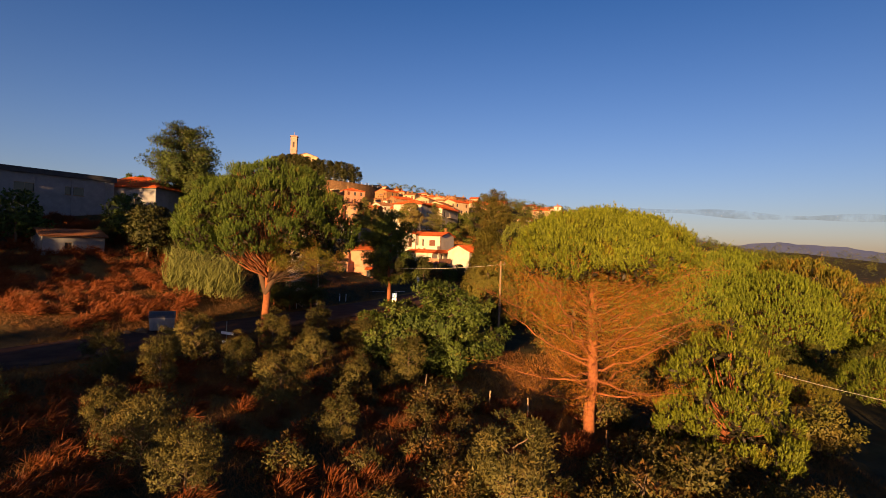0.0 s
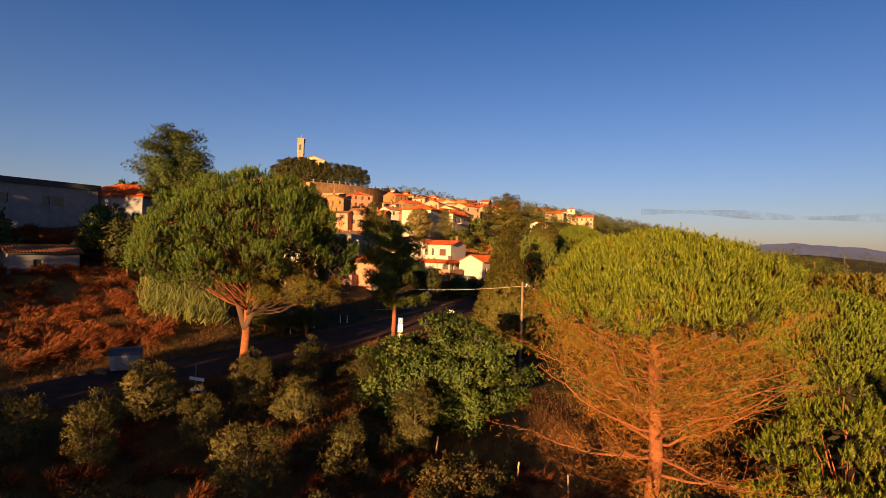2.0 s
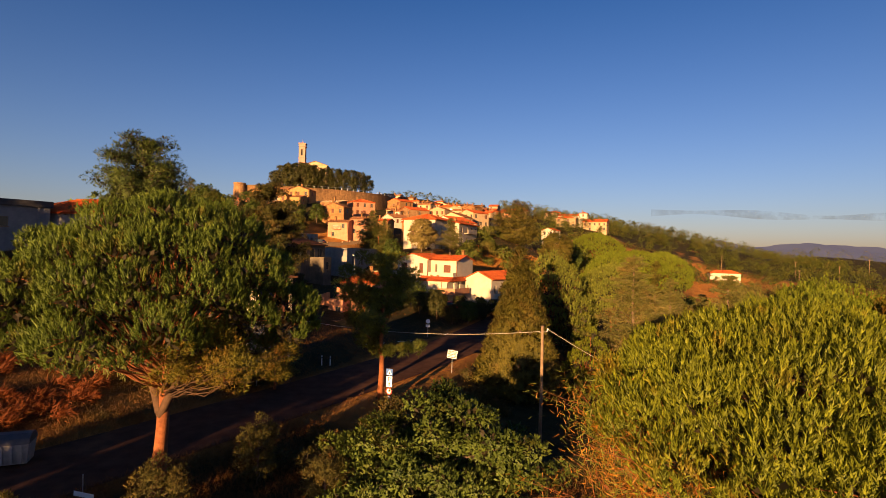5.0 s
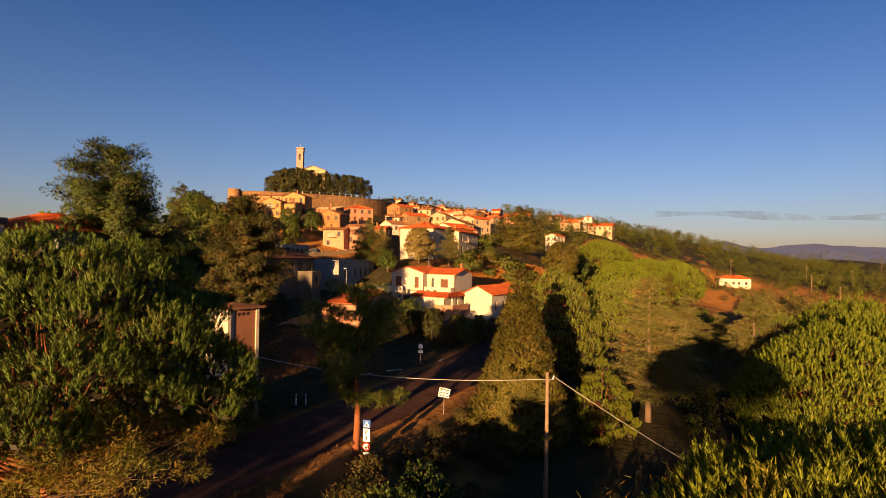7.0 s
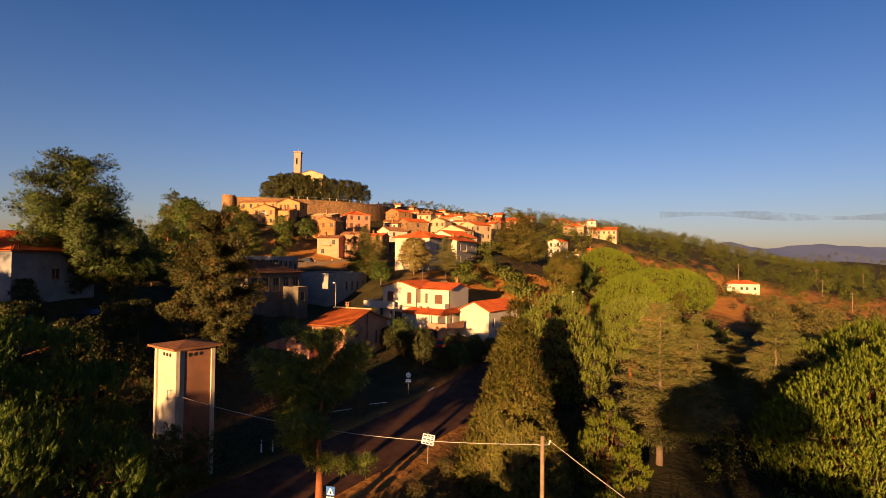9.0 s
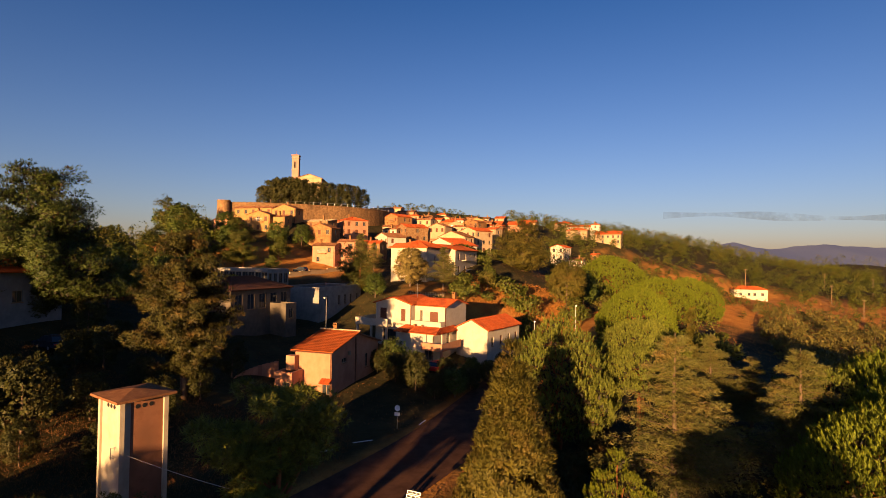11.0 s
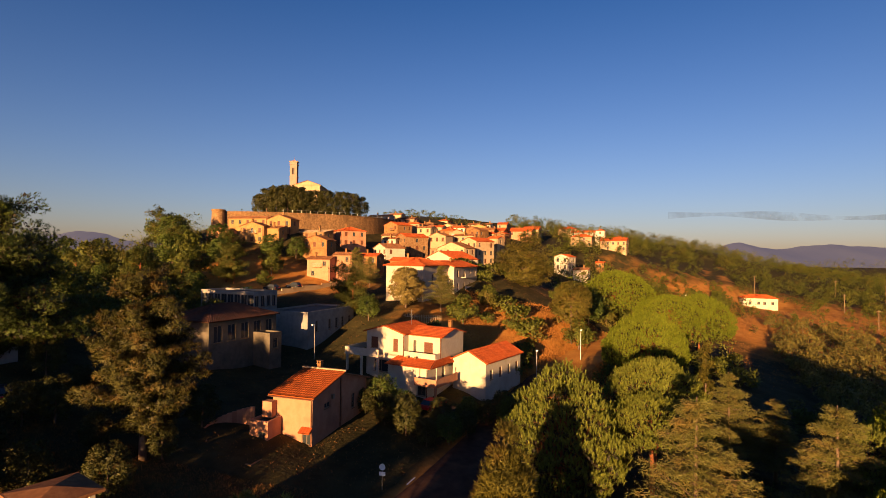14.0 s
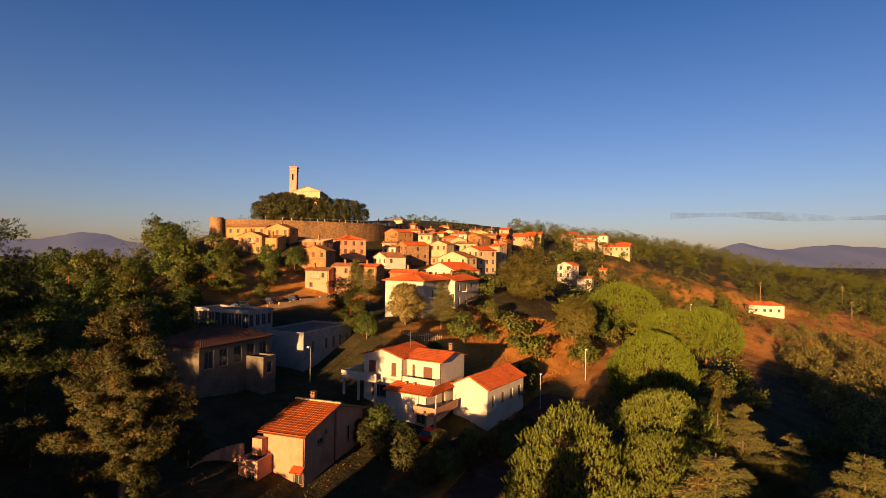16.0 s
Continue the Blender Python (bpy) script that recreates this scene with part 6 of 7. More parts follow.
for i in range(60):
    x_, y_ = rs.uniform(-2, 62), rs.uniform(126, 200)
    if road_gap(np.array([x_]), np.array([y_]))[0][0] > 6 and not (0 < x_ < 16 and y_ < 134):
        plant("scrub_far", x_, y_, rs.uniform(0.8, 1.7), rs.uniform(0, 360))
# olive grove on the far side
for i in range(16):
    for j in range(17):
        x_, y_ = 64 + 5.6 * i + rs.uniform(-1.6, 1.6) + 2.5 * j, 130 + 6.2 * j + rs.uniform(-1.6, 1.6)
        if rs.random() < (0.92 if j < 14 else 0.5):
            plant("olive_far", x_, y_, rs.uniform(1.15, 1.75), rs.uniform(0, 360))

# woods over the slopes, too many to count
def woods(name, label, pts, size, per, cl, seed, leaf=0.62):
    rs = np.random.default_rng(seed)
    cen, rad = [], []
    for (x, y), s in zip(pts, size):
        z = h1(x, y)
        for _ in range(cl):
            a, u = rs.uniform(0, 6.283), rs.random()
            r = s * dome(0.1 + 0.9 * u, 0.7) * (1.05 - 0.4 * u) * (1 - 0.3 * rs.random())
            cen.append((x + r * math.cos(a), y + r * math.sin(a), z + 0.3 + 2.1 * s * u))
            rad.append(s * rs.uniform(0.28, 0.42))
    pos, way = tufts(np.array(cen), np.array(rad), per, rs, 0.4)
    tone = np.repeat(rs.random(len(pts)), cl * per) * 0.6 + 0.25 * rs.random(len(pos))
    tagged(part(name, blade_mesh(name, pos, way, leaf, leaf * 0.58, rs, True, way, tone), M_WOODS), label, "trees", kind="stuff")


rs = np.random.default_rng(21)
pts, size = [], []
while len(pts) < 1150:
    x_, y_ = rs.uniform(28, 330), rs.uniform(150, 620)
    if x_ < 26 and y_ < 250 or (60 < x_ < 190 and 125 < y_ < 215 and rs.random() < 0.95) or (92 < x_ < 190 and y_ < 290 and rs.random() < 0.93) or (y_ < 260 and x_ > 190) or x_ > 60 + 0.55 * y_:
        continue
    if road_gap(np.array([x_]), np.array([y_]))[0][0] < 7 or (x_ - 138) ** 2 + (y_ - 300) ** 2 < 350:
        continue
    pts.append((x_, y_))
    size.append(rs.uniform(2.0, 4.2))
woods("hillside_woods", "mixed green woods covering the ridge", pts, size, 16, 13, 1)
pts, size = [], []
while len(pts) < 260:
    x_, y_ = rs.uniform(-330, -78), rs.uniform(90, 420)
    if x_ > -100 and y_ > 205:
        continue
    pts.append((x_, y_))
    size.append(rs.uniform(2.2, 4.5))
woods("left_woods", "dark green woods on the slope", pts, size, 14, 14, 2)
pts = [(rs.uniform(150, 900), rs.uniform(330, 1100)) for _ in range(420)]
pts = [p for p in pts if p[0] > 0.30 * p[1] + 30]
woods("far_hedgerows", "far hedges and tree lines across the fields", pts, rs.uniform(2.5, 5.0, len(pts)), 10, 12, 3)

pts = [(rs.uniform(92, 215), rs.uniform(212, 330)) for _ in range(190)]
pts = [p for p in pts if (p[0] - 138) ** 2 + (p[1] - 302) ** 2 > 250 and not (122 < p[0] < 150 and 262 < p[1] < 300)]
woods("terrace_scrub", "green bushes scattered over the dry terraces", pts, rs.uniform(0.7, 1.9, len(pts)), 12, 12, 5, 0.4)
pts = [(rs.uniform(24, 66), rs.uniform(54, 132)) for _ in range(130)]
woods("hollow_scrub", "mixed green undergrowth in the hollow", pts, rs.uniform(0.8, 1.9, len(pts)), 20, 16, 6, 0.3)
pts = [(x_, 338 + 3.0 * math.sin(x_) + rs.uniform(-4, 8)) for x_ in np.arange(-46, 40, 2.6)]
woods("skyline_trees", "dark green trees between the roofs of the upper town", pts, rs.uniform(1.0, 2.2, len(pts)), 16, 14, 7, 0.5)
pts = [(rs.uniform(300, 620), rs.uniform(480, 680)) for _ in range(240)]
woods("ridge_tree_line", "dark tree line on the far right-hand rise", pts, rs.uniform(3.0, 5.0, len(pts)), 9, 12, 4)

# dry grass, bracken and reeds
def sward(name, label, n, box, material, L, W, seed, keep=None, up=1.6, k=3):
    rs = np.random.default_rng(seed)
    x, y = rs.uniform(box[0], box[1], n), rs.uniform(box[2], box[3], n)
    ok = road_gap(x, y)[0] > 4.0
    if keep:
        ok &= keep(x, y)
    x, y = x[ok], y[ok]
    pos = np.stack([x, y, H(x, y) - 0.03], 1)
    way = unit(rs.normal(size=pos.shape) * np.array([1, 1, 0.3]) + np.array([0, 0, up]))
    pos, way = bush_out(pos, way, k, rs, 0.5, 0.08)
    tagged(part(name, blade_mesh(name, pos, way, L, W, rs), material), label, "grass", kind="stuff")


sward("dry_grass", "tall dry grass over the near field", 80000, (-32, 28, 13, 58), M_GRASS, 0.50, 0.026, 1)
sward("bank_grass", "dry grass on the roadside bank", 50000, (-60, -8, 44, 90), M_GRASS, 0.36, 0.028, 2)
sward("field_grass", "dry orange grass over the far field", 60000, (60, 190, 150, 310), M_FIELD, 0.42, 0.08, 5, lambda x, y: patch(x, y, 118, 235, 55, 60) > rng.random(len(x)) * 0.9, 1.6, 2)
sward("slope_grass", "dry grass on the slopes below the town", 42000, (-75, 60, 92, 230), M_GRASS, 0.22, 0.06, 6, None, 1.6, 2)
sward("bank_weeds", "dry orange grass behind the white houses", 24000, (2, 36, 124, 166), M_FIELD, 0.55, 0.07, 9, None, 1.6, 2)


def bracken(name, label, mounds, box, seed, keep, size=(0.7, 1.3), per=110):
    """Plumes of dry fronds in loose mounds."""
    rs = np.random.default_rng(seed)
    P, D = [], []
    n = 0
    while n < mounds:
        x, y = rs.uniform(box[0], box[1]), rs.uniform(box[2], box[3])
        n += 1
        if not keep(x, y) or road_gap(np.array([x]), np.array([y]))[0][0] < 7:
            continue
        q, z = rs.uniform(*size), h1(x, y)
        d = rs.normal(size=(per, 3)) * np.array([1, 1, 0.5]) + np.array([0.5, 0.25, 1.0])
        d = unit(d)
        P.append(np.array([x, y, z]) + d * np.array([q, q, 0.8 * q]) * rs.random((per, 1)) ** 0.6)
        D.append(unit(d + np.array([0.5, 0.2, -0.1]) + 0.3 * rs.normal(size=d.shape)))
    pos, way = bush_out(np.concatenate(P), np.concatenate(D), 3, rs, 0.35, 0.08)
    tagged(part(name, blade_mesh(name, pos, way, 0.5, 0.06, rs), M_FERN), label, "bracken", kind="stuff")


bracken("bracken", "rust-coloured dry bracken on the bank", 420, (-64, -27, 46, 80), 3, lambda x, y: abs((x + 43) + 0.75 * (y - 60)) < 16)
bracken("field_bracken", "rust-coloured dry brush between the olive trees", 420, (-26, 12, 14, 40), 4, lambda x, y: math.sin(x * 0.55 + 1) * math.sin(y * 0.5) > -0.45, (0.3, 0.75), 70)
sward("leaf_litter", "rusty leaf litter and dry weeds along the road edge", 26000, (-30, 12, 38, 100), M_FERN, 0.16, 0.05, 8, lambda x, y: (road_gap(x, y)[0] < 5.9) & (x > -25.6 + 0.584 * (y - 43.2)), 0.5, 2)
rs = np.random.default_rng(33)
rp, rd = [], []
for i in range(420):
    a, r = rs.uniform(0, 6.28), math.sqrt(rs.random())
    x_, y_ = -28.2 + 4.6 * r * math.cos(a), 62.5 + 2.6 * r * math.sin(a)
    z_ = h1(x_, y_)
    ht = rs.uniform(3.0, 5.2)
    for k in range(10):
        u = 0.2 + 0.8 * k / 9
        rp.append((x_ + 0.1 * u, y_, z_ + ht * u * 0.95))
        rd.append(rs.normal(size=3) * np.array([0.6, 0.6, 0.2]) + np.array([0.2, 0, 1.0]))
tagged(part("reeds", blade_mesh("reeds", np.array(rp), unit(np.array(rd)), 1.1, 0.09, rs), M_REED), "clump of tall pale green reeds", "reeds", kind="stuff")

# ---------------- far hills and cloud ----------------
def far_ridge(name, label, x0, x1, y, foot, peaks, seed):
    xs = np.linspace(x0, x1, 220)
    rs = np.random.default_rng(seed)
    z = np.zeros_like(xs)
    for cx, s, a in peaks:
        z += a * np.exp(-((xs - cx) / s) ** 2)
    for f, a in ((0.004, 9), (0.011, 5), (0.027, 2.5), (0.06, 1.2)):
        z += a * np.sin(xs * f + rs.uniform(0, 6))
    rows = []
    for u in np.linspace(0, 1, 8):
        rows.append(np.stack([xs, y + 500 * u - 250 + 20 * np.sin(xs * 0.01 + 5 * u), foot + (z - foot) * u ** 0.8 + 6 * np.sin(xs * 0.02 + 9 * u) * u * (1 - u)], 1))
    v = np.concatenate(rows)
    n = len(xs)
    f = [(r * n + i, r * n + i + 1, (r + 1) * n + i + 1, (r + 1) * n + i) for r in range(7) for i in range(n - 1)]
    me = quick_mesh(name, v, f)
    me.shade_smooth()
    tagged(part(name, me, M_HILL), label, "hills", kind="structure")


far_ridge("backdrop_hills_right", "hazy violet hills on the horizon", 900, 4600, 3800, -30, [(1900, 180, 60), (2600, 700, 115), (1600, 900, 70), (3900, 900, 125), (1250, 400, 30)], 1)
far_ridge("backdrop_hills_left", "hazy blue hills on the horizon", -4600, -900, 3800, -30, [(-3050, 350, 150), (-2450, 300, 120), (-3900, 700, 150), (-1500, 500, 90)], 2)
xs = np.linspace(1500, 4300, 60)
v = np.concatenate([np.stack([xs, np.full(60, 4300.0), 385 + 10 * np.sin(xs * 0.004) + s * (24 + 10 * np.sin(xs * 0.006))], 1) for s in (-1, 1)])
tagged(part("cloud_backdrop", quick_mesh("cloud_backdrop", v, [(i, i + 1, 61 + i, 60 + i) for i in range(59)]), M_CLOUD), "thin flat evening cloud", "cloud", kind="structure")


# ---------------- small things along the road ----------------
def ring(r, n=16, z=0.0):
    return [(r * math.cos(2 * math.pi * i / n), 0, z + r * math.sin(2 * math.pi * i / n)) for i in range(n)]


def disc(b, r, y0, y1, z=0.0, x=0.0, n=20):
    a = [(x + p[0], y0, p[2]) for p in ring(r, n, z)]
    c = [(x + p[0], y1, p[2]) for p in ring(r, n, z)]
    return b.add(a + c, [tuple(range(n - 1, -1, -1)), tuple(range(n, 2 * n))] + [(i, (i + 1) % n, n + (i + 1) % n, n + i) for i in range(n)])


def letters(name, text, size, material, parent, m):
    cu = bpy.data.curves.new(name, "FONT")
    cu.body, cu.size, cu.align_x, cu.align_y, cu.extrude = text, size, "CENTER", "CENTER", 0.004
    cu.materials.append(material)
    ob = new(name, cu)
    ob.parent, ob.matrix_local = parent, m
    return ob


# utility pole with its two cables
PX, PY, PTOP = 6.7, 60.9, 9.05
pz = h1(PX, PY)
t = thing("utility_pole", pose(PX, PY, pz), "pale wooden utility pole standing in scrub", "utility pole")
b = Buf()
b.tube([(0, 0, -0.5), (0.01, 0, 3), (0.02, 0, 6), (0.0, 0, PTOP - pz)], 0.15, 0.11, 10)
part("pole", b, M_WOOD, t, smooth=True)
b = Buf()
b.tube([(-0.25, -0.05, PTOP - pz - 0.5), (0.35, -0.05, PTOP - pz - 0.45)], 0.035, 0.03, 6)
b.tube([(0.35, -0.05, PTOP - pz - 0.45), (0.42, -0.05, PTOP - pz - 0.2)], 0.05, 0.05, 6)
part("bracket", b, M_METAL, t)


def cable(name, label, p, q, sag, r=0.018):
    p, q = Vector(p), Vector(q)
    b = Buf()
    b.tube([p.lerp(q, i / 16) + Vector((0, 0, -sag * 4 * (i / 16) * (1 - i / 16))) for i in range(17)], r, r, 5)
    tagged(part(name, b, M_CABLE), label, "cable")


cable("overhead_cable", "pale overhead cable from pole to transformer tower", (PX - 0.2, PY - 0.05, PTOP - 0.45), (-18.3, 68.8, 8.5), 0.9)
cable("overhead_cable", "pale overhead cable running down past the pines", (PX + 0.4, PY - 0.05, PTOP - 0.25), (34, 38, 0.0), 1.6, 0.014)


def post_thing(name, label, x, y, h, r=0.03, material=None):
    z = h1(x, y)
    t = thing(name, pose(x, y, z, 0, 0, -8), label, "road sign")
    b = Buf()
    b.tube([(0, 0, -0.3), (0, 0, h)], r, r, 8)
    part("post", b, material or M_METAL, t)
    return t


t = post_thing("parking_sign", "stacked blue and white road signs on one post", -5.6, 63.6, 3.25)
b = Buf()
b.box(-0.27, -0.05, 2.70, 0.27, -0.03, 3.24)
cr = part("crossing_panel", b, M_BLUE, t, "blue pedestrian crossing panel")
b = Buf()
b.add([(-0.21, -0.055, 2.76), (0.21, -0.055, 2.76), (0, -0.055, 3.18)], [(0, 1, 2)])
part("white_triangle", b, M_SIGN, cr)
b = Buf()
b.box(-0.045, -0.062, 2.80, 0.045, -0.058, 3.0)
b.box(-0.10, -0.062, 2.84, 0.10, -0.058, 2.87)
part("symbol", b, M_BLACK, cr)
b = Buf()
b.box(-0.25, -0.05, 1.72, 0.25, -0.03, 2.62)
pk = part("parking_panel", b, M_SIGN, t, "white panel with a P and an arrow")
letters("letter", "P", 0.5, M_BLACK, pk, pose(0, -0.055, 2.36, 90))
b = Buf()
b.box(-0.04, -0.056, 1.80, 0.04, -0.052, 2.02)
b.add([(-0.11, -0.054, 2.0), (0.11, -0.054, 2.0), (0, -0.054, 2.12)], [(0, 1, 2)])
part("arrow", b, M_BLACK, pk)
b = Buf()
disc(b, 0.29, -0.05, -0.03, 1.36)
sp = part("speed_disc", b, M_RED, t, "red-rimmed speed limit disc")
b = Buf()
disc(b, 0.205, -0.056, -0.052, 1.36)
part("disc_face", b, M_SIGN, sp)
letters("numerals", "30", 0.26, M_BLACK, sp, pose(0, -0.06, 1.36, 90))
b = Buf()
b.box(-0.2, -0.05, 0.75, 0.2, -0.03, 0.95)
part("lower_plate", b, M_SIGN, t)

t = post_thing("direction_sign", "leaning white direction panels on a post", -0.5, 74.3, 2.5)
for i in range(3):
    b = Buf()
    b.box(-0.5, -0.06, 0, 0.5, -0.035, 0.24)
    pn = part("panel", b, M_SIGN, t)
    pn.matrix_local = pose(0.06 * (i - 1), 0, 1.55 + 0.29 * i, 0, 7, 0)
    for j, (x0, x1) in enumerate(((-0.44, -0.16), (-0.11, 0.14), (0.19, 0.44))):
        b = Buf()
        b.box(x0, -0.066, 0.05, x1, -0.061, 0.18)
        part("text_bar", b, M_BLACK, pn)
t = post_thing("roadside_sign", "small white direction boards on a low post", -17.6, 43.8, 2.2)
for z_, w_, a_ in ((1.25, 0.55, 4), (0.55, 0.42, -5)):
    b = Buf()
    b.box(-w_, -0.05, -0.11, w_, -0.03, 0.11)
    part("board", b, M_SIGN, t).matrix_local = pose(0.1, 0, z_, 0, a_, 0)
t = post_thing("round_road_sign", "round road sign with a plate beneath", -4.2, 92.5, 2.5)
b = Buf()
disc(b, 0.3, -0.05, -0.03, 2.15)
part("disc_face", b, M_SIGN, t)
b = Buf()
b.box(-0.3, -0.05, 1.35, 0.3, -0.03, 1.7)
part("plate", b, M_SIGN, t)
for x_, y_ in ((-14.3, 74.8), (-13.5, 75.2), (-19.0, 66.5), (-18.2, 66.9)):
    t = thing("marker_post", pose(x_, y_, h1(x_, y_)), "short white roadside marker post", "post", "roadside marker posts")
    b = Buf()
    b.tube([(0, 0, -0.2), (0, 0, 0.95), (0, 0, 1.0)], 0.06, 0.05, 7)
    part("post", b, M_SIGN, t)
    b = Buf()
    b.tube([(0, 0, 0.72), (0, 0, 0.84)], 0.063, 0.063, 7)
    part("band", b, M_BLACK, t)

# waste container beside the road
t = thing("waste_container", pose(-25.6, 48.9, h1(-25.6, 48.9), 0, 0, 24), "large grey metal waste container with dark lid", "waste container")
b = Buf()
v_ = [(-0.95, -0.6, 0.2), (0.95, -0.6, 0.2), (0.95, 0.6, 0.2), (-0.95, 0.6, 0.2), (-1.05, -0.75, 1.35), (1.05, -0.75, 1.35), (1.05, 0.75, 1.35), (-1.05, 0.75, 1.35)]
b.add(v_, [(0, 3, 2, 1), (0, 1, 5, 4), (1, 2, 6, 5), (2, 3, 7, 6), (3, 0, 4, 7)])
for x_ in (-0.65, -0.2, 0.25, 0.7):
    b.box(x_ - 0.05, -0.80, 0.3, x_ + 0.05, -0.62, 1.3)
part("body", b, M_BIN, t)
b = Buf()
pr = [(-0.78, 1.35), (-0.62, 1.66), (-0.25, 1.86), (0.25, 1.86), (0.62, 1.66), (0.78, 1.35)]
b.add([(x_, p[0], p[1]) for x_ in (-1.08, 1.08) for p in pr], [tuple(range(5, -1, -1)), tuple(range(6, 12))] + [(i, i + 1, 7 + i, 6 + i) for i in range(5)])
part("lid", b, M_BINLID, t)
for x_ in (-0.7, 0.7):
    for y_ in (-0.45, 0.45):
        b = Buf()
        disc(b, 0.11, y_ - 0.04, y_ + 0.04, 0.11, x_, 12)
        part("wheel", b, M_TYRE, t)
rs = np.random.default_rng(77)
for x_, y_, s_ in ((-27.0, 48.0, 0.45), (-27.8, 47.2, 0.3), (-28.9, 46.2, 0.28), (-26.4, 47.6, 0.2)):
    bm = bmesh.new()
    bmesh.ops.create_icosphere(bm, subdivisions=2, radius=s_)
    for v in bm.verts:
        v.co *= 1 + 0.35 * noise.noise(v.co * 3 + Vector((x_, y_, 0)))
        v.co.z *= 0.7
    me = bpy.data.meshes.new("rock")
    bm.to_mesh(me)
    ob = part("rock", me, M_STONE)
    ob.location = (x_, y_, h1(x_, y_) + s_ * 0.3)
    tagged(ob, "pale rough stone at the road edge", "rock", "stones at the road edge")


# street lamps
def street_lamp(m):
    t = thing("street_lamp", m, "thin grey street lamp with a small head", "street lamp", "street lamps")
    b = Buf()
    b.tube([(0, 0, -0.3), (0, 0, 5.6)], 0.07, 0.045, 8)
    b.tube([(0, 0, 5.55), (0.1, -0.25, 5.8), (0.25, -0.6, 5.85)], 0.04, 0.035, 6)
    part("post", b, M_METAL, t)
    b = Buf()
    b.box(0.12, -1.05, 5.78, 0.38, -0.5, 5.92)
    b.box(0.16, -1.0, 5.74, 0.34, -0.6, 5.78)
    part("lamp_head", b, M_SIGN, t)
    return t


KINDS["street_lamp"] = (street_lamp, None)
for x_, y_ in ((14.3, 128.7), (23.8, 142), (-21.8, 128.0), (70, 220), (80, 240), (92, 262), (104, 284), (60, 205), (50, 188)):
    plant("street_lamp", x_, y_, 1.0, -20)
for x_, y_, s_ in ((150, 330, 1.8), (175, 300, 1.8), (210, 360, 2.0), (230, 350, 2.0), (300, 420, 2.4), (165, 265, 1.6)):
    t = thing("far_pole", pose(x_, y_, h1(x_, y_), 0, 0, 0), "thin wooden utility pole in the fields", "utility pole", "far utility poles")
    b = Buf()
    b.tube([(0, 0, -1), (0, 0, 5 * s_)], 0.16, 0.12, 6)
    part("pole", b, M_WOOD, t)
    b = Buf()
    b.box(-0.9, -0.06, 4.7 * s_, 0.9, 0.06, 4.7 * s_ + 0.14)
    part("crossarm", b, M_WOOD, t)


# parked cars
def car(m, paint, label):
    t = thing("car", m, label, "car", "parked cars")
    b = Buf()
    low = [(-2.0, 0.32), (-2.05, 0.62), (-1.9, 0.85), (-1.0, 0.95), (1.1, 0.95), (1.95, 0.80), (2.05, 0.55), (2.0, 0.30)]
    n = len(low)
    vs = [(-0.84, y_, z_) for y_, z_ in low] + [(0.84, y_, z_) for y_, z_ in low]
    b.add(vs, [tuple(range(n)), tuple(range(2 * n - 1, n - 1, -1))] + [(i, n + i, n + (i + 1) % n, (i + 1) % n) for i in range(n)])
    part("body", b, paint, t)
    b = Buf()
    c0 = [(-1.75, 0.93), (-1.35, 1.42), (0.15, 1.46), (0.95, 0.95)]
    vs = [(s * (0.78 if z_ < 1 else 0.62), y_, z_) for s in (-1, 1) for y_, z_ in c0]
    b.add(vs, [(0, 1, 2, 3), (7, 6, 5, 4)] + [(i, 4 + i, 4 + (i + 1) % 4, (i + 1) % 4) for i in range(4)])
    cb = part("cabin", b, M_GLASS, t)
    b = Buf()
    b.add([(s * 0.625, y_, z_) for s in (-1, 1) for y_, z_ in ((-1.36, 1.425), (0.16, 1.465), (0.1, 1.50), (-1.28, 1.47))], [(0, 1, 2, 3), (7, 6, 5, 4), (0, 4, 5, 1), (2, 6, 7, 3), (3, 7, 4, 0), (1, 5, 6, 2)])
    part("roof", b, paint, t)
    for s in (-0.80, 0.80):
        for y_ in (-1.25, 1.28):
            b = Buf()
            b.tube([(s - 0.1, y_, 0.31), (s + 0.1, y_, 0.31)], 0.31, 0.31, 16)
            w = part("wheel", b, M_TYRE, t)
            b = Buf()
            b.tube([(s - 0.11, y_, 0.31), (s + 0.11, y_, 0.31)], 0.18, 0.18, 12)
            part("rim", b, M_METAL, w)
        b = Buf()
        b.box(s * 0.75 - 0.13, -2.07, 0.62, s * 0.75 + 0.13, -1.98, 0.76)
        part("tail_light", b, M_RED, t)
        b = Buf()
        b.box(s * 0.75 - 0.14, 1.96, 0.58, s * 0.75 + 0.14, 2.06, 0.72)
        part("headlight", b, M_SIGN, t)
    return t


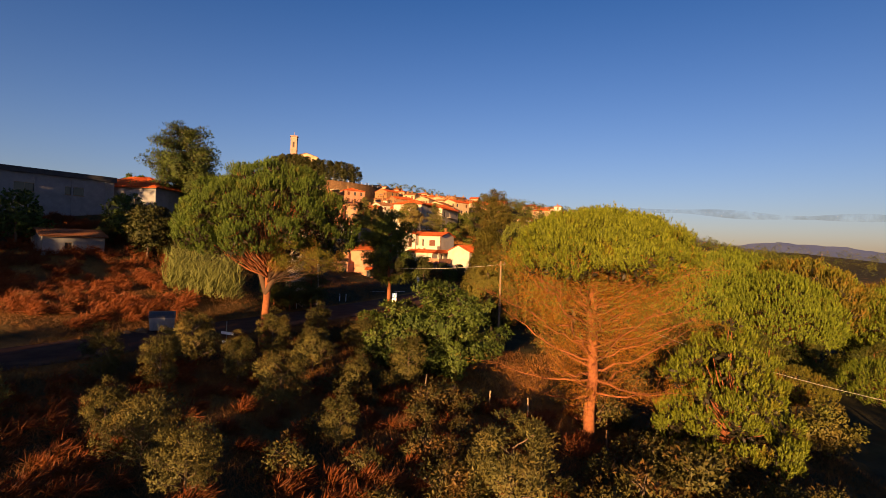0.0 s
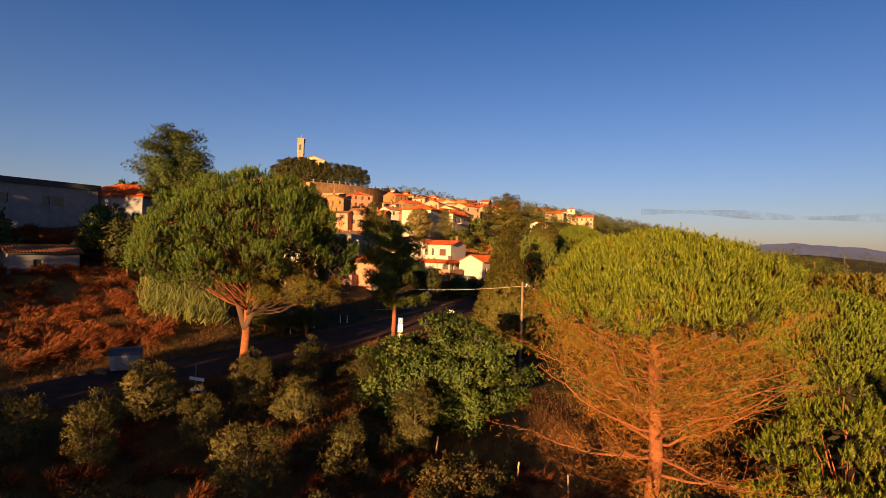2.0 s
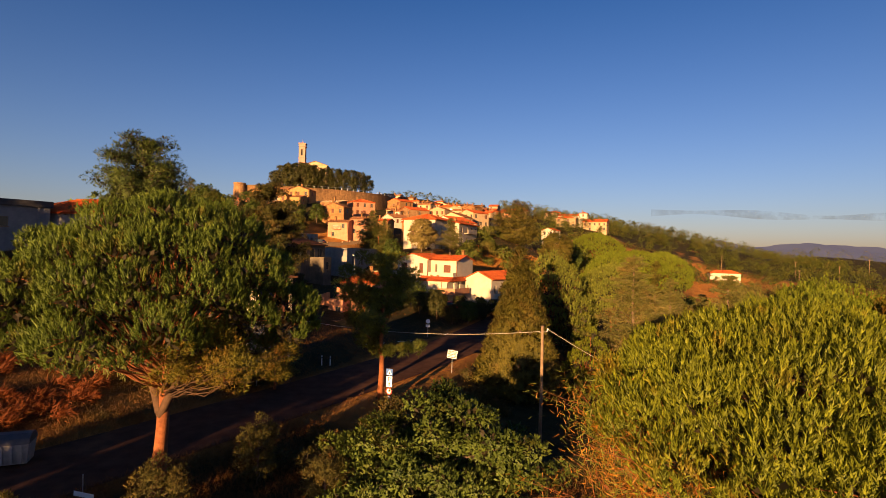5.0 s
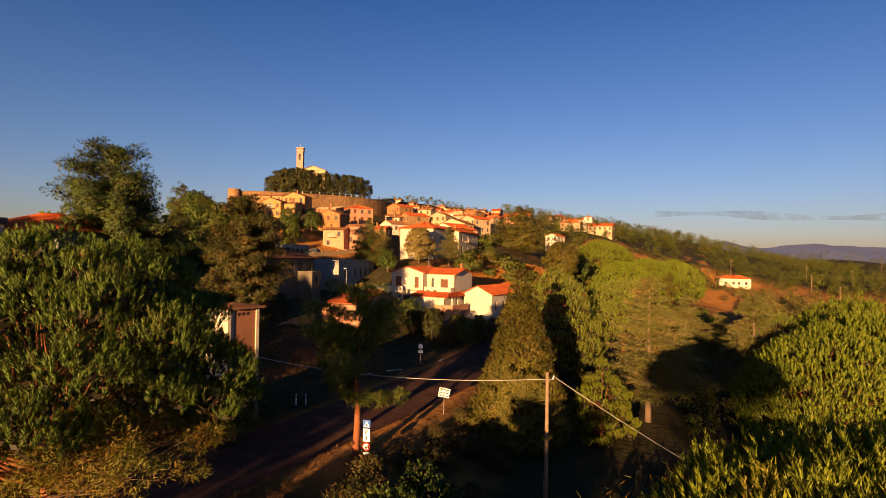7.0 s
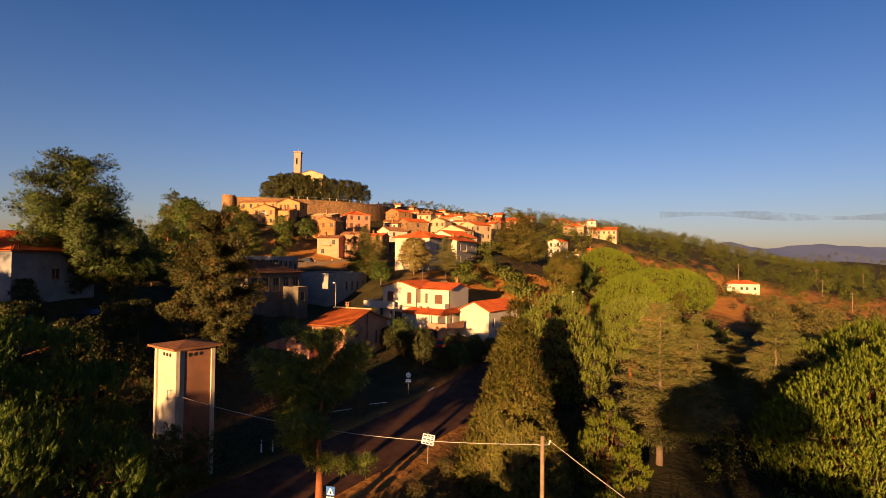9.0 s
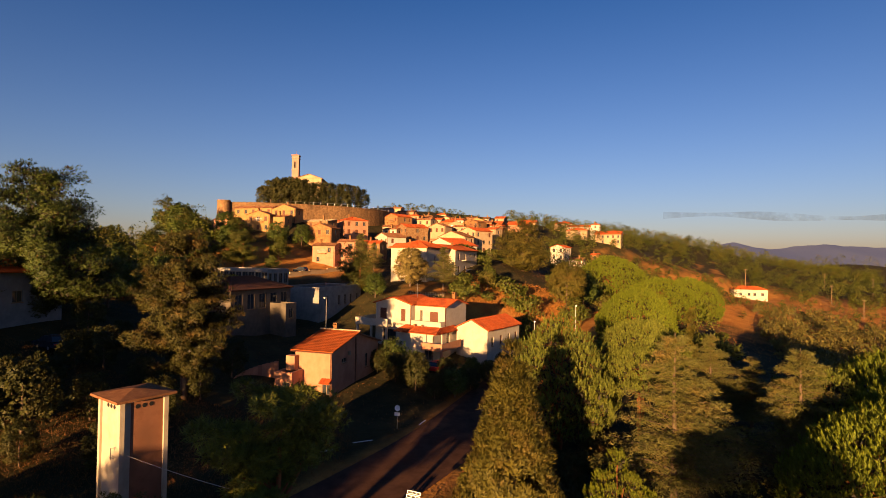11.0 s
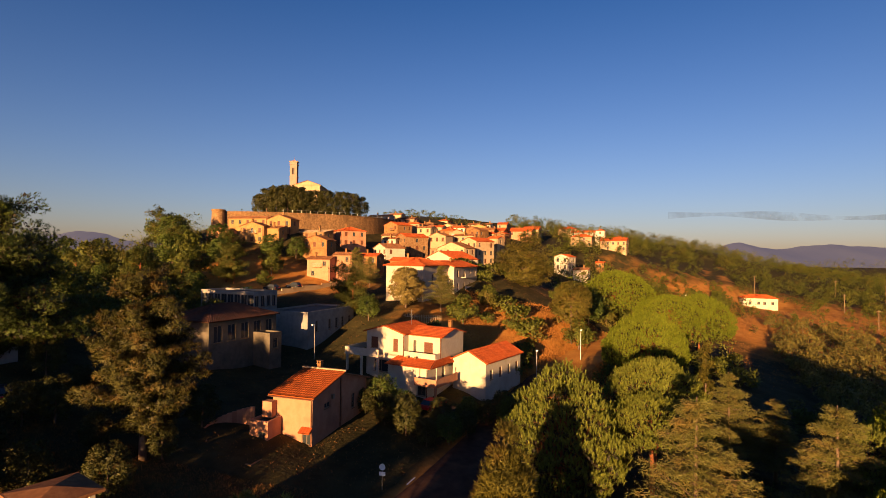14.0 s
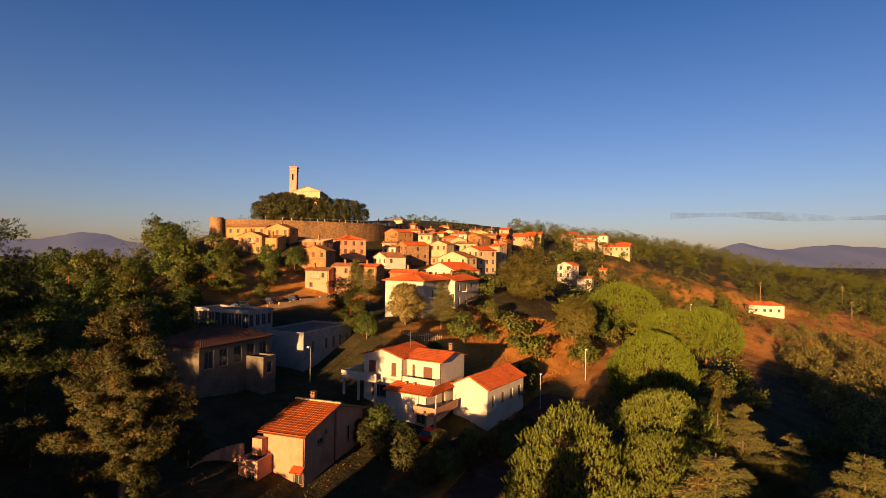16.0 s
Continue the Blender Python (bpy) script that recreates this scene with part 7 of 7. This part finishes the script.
for x_, y_, a_, p_, l_ in ((-1.2, 114.2, -30, M_RED, "small red parked car beside the white house"), (1.6, 112.8, -32, M_CARDARK, "dark parked car beside the white house"),
                           (-41, 90.5, 70, M_CARDARK, "dark car parked beside the warehouse"), (-51.8, 168.3, 68, M_CARWHITE, "pale car on the lane below the town"), (-46.9, 173.2, 66, M_CARDARK, "dark car on the lane below the town"), (-43.0, 178.6, 70, M_CARDARK, "dark car parked below the pink houses"), (103, 268, -25, M_CARDARK, "far dark car on the road"), (10.2, 111.5, -24, M_CARWHITE, "pale car parked by the road")):
    car(pose(x_, y_, h1(x_, y_) + 0.02, 0, 0, a_), p_, l_)

# fence posts in the field
for x_, y_ in ((3.6, 37.5), (6.2, 36.2), (1.2, 38.6), (10.3, 32.0), (12.6, 31.2), (-1.0, 39.6)):
    t = thing("fence_post", pose(x_, y_, h1(x_, y_), 0, rng.uniform(-5, 5), 0), "short pale concrete fence post", "fence post", "field fence posts")
    b = Buf()
    b.tube([(0, 0, -0.3), (0, 0, 1.35), (0, 0, 1.4)], 0.06, 0.05, 6)
    part("post", b, M_STONE if y_ < 33 else M_CREAM, t)

# picket fence below the cream house
t = thing("picket_fence", pose(-6, 143.5, h1(-6, 143.5), 0, 0, -16), "weathered pale picket fence", "fence")
for i in range(22):
    b = Buf()
    b.box(-0.05, -0.02, -0.4, 0.05, 0.02, 1.15 + 0.05 * (i % 3))
    part("picket", b, M_CREAM, t).location = (-3.5 + 0.36 * i, 0, 0)
b = Buf()
b.box(-3.7, 0.02, 0.7, 4.3, 0.05, 0.78)
part("rail", b, M_CREAM, t)

# road markings at the junction
for x_, y_, a_, l_ in ((-7.5, 88.0, -62, 3.2), (-10.2, 84.5, -55, 2.6), (-1.5, 95.0, -18, 3.0)):
    b = Buf()
    b.box(-0.07, -l_ / 2, 0, 0.07, l_ / 2, 0.012)
    ob = part("road_marking", b, M_SIGN)
    ob.matrix_world = pose(x_, y_, h1(x_, y_) + 0.056, 0, 0, a_)
    tagged(ob, "worn white painted road line", "road marking", kind="structure")

# lane retaining wall below the pink houses
b = Buf()
for i in range(9):
    x0, y0 = -46.5 + 1.62 * i, 164.5 + 2.95 * i
    b.box(0, -0.2, -3, 3.37, 0.2, 1.15, pose(x0, y0, h1(x0, y0), 0, 0, 61.2))
    b.box(0, -0.27, 1.15, 3.37, 0.27, 1.27, pose(x0, y0, h1(x0, y0), 0, 0, 61.2))
tagged(part("lane_wall", b, M_CREAM), "pale plastered wall along the lane below the town", "wall", kind="structure")
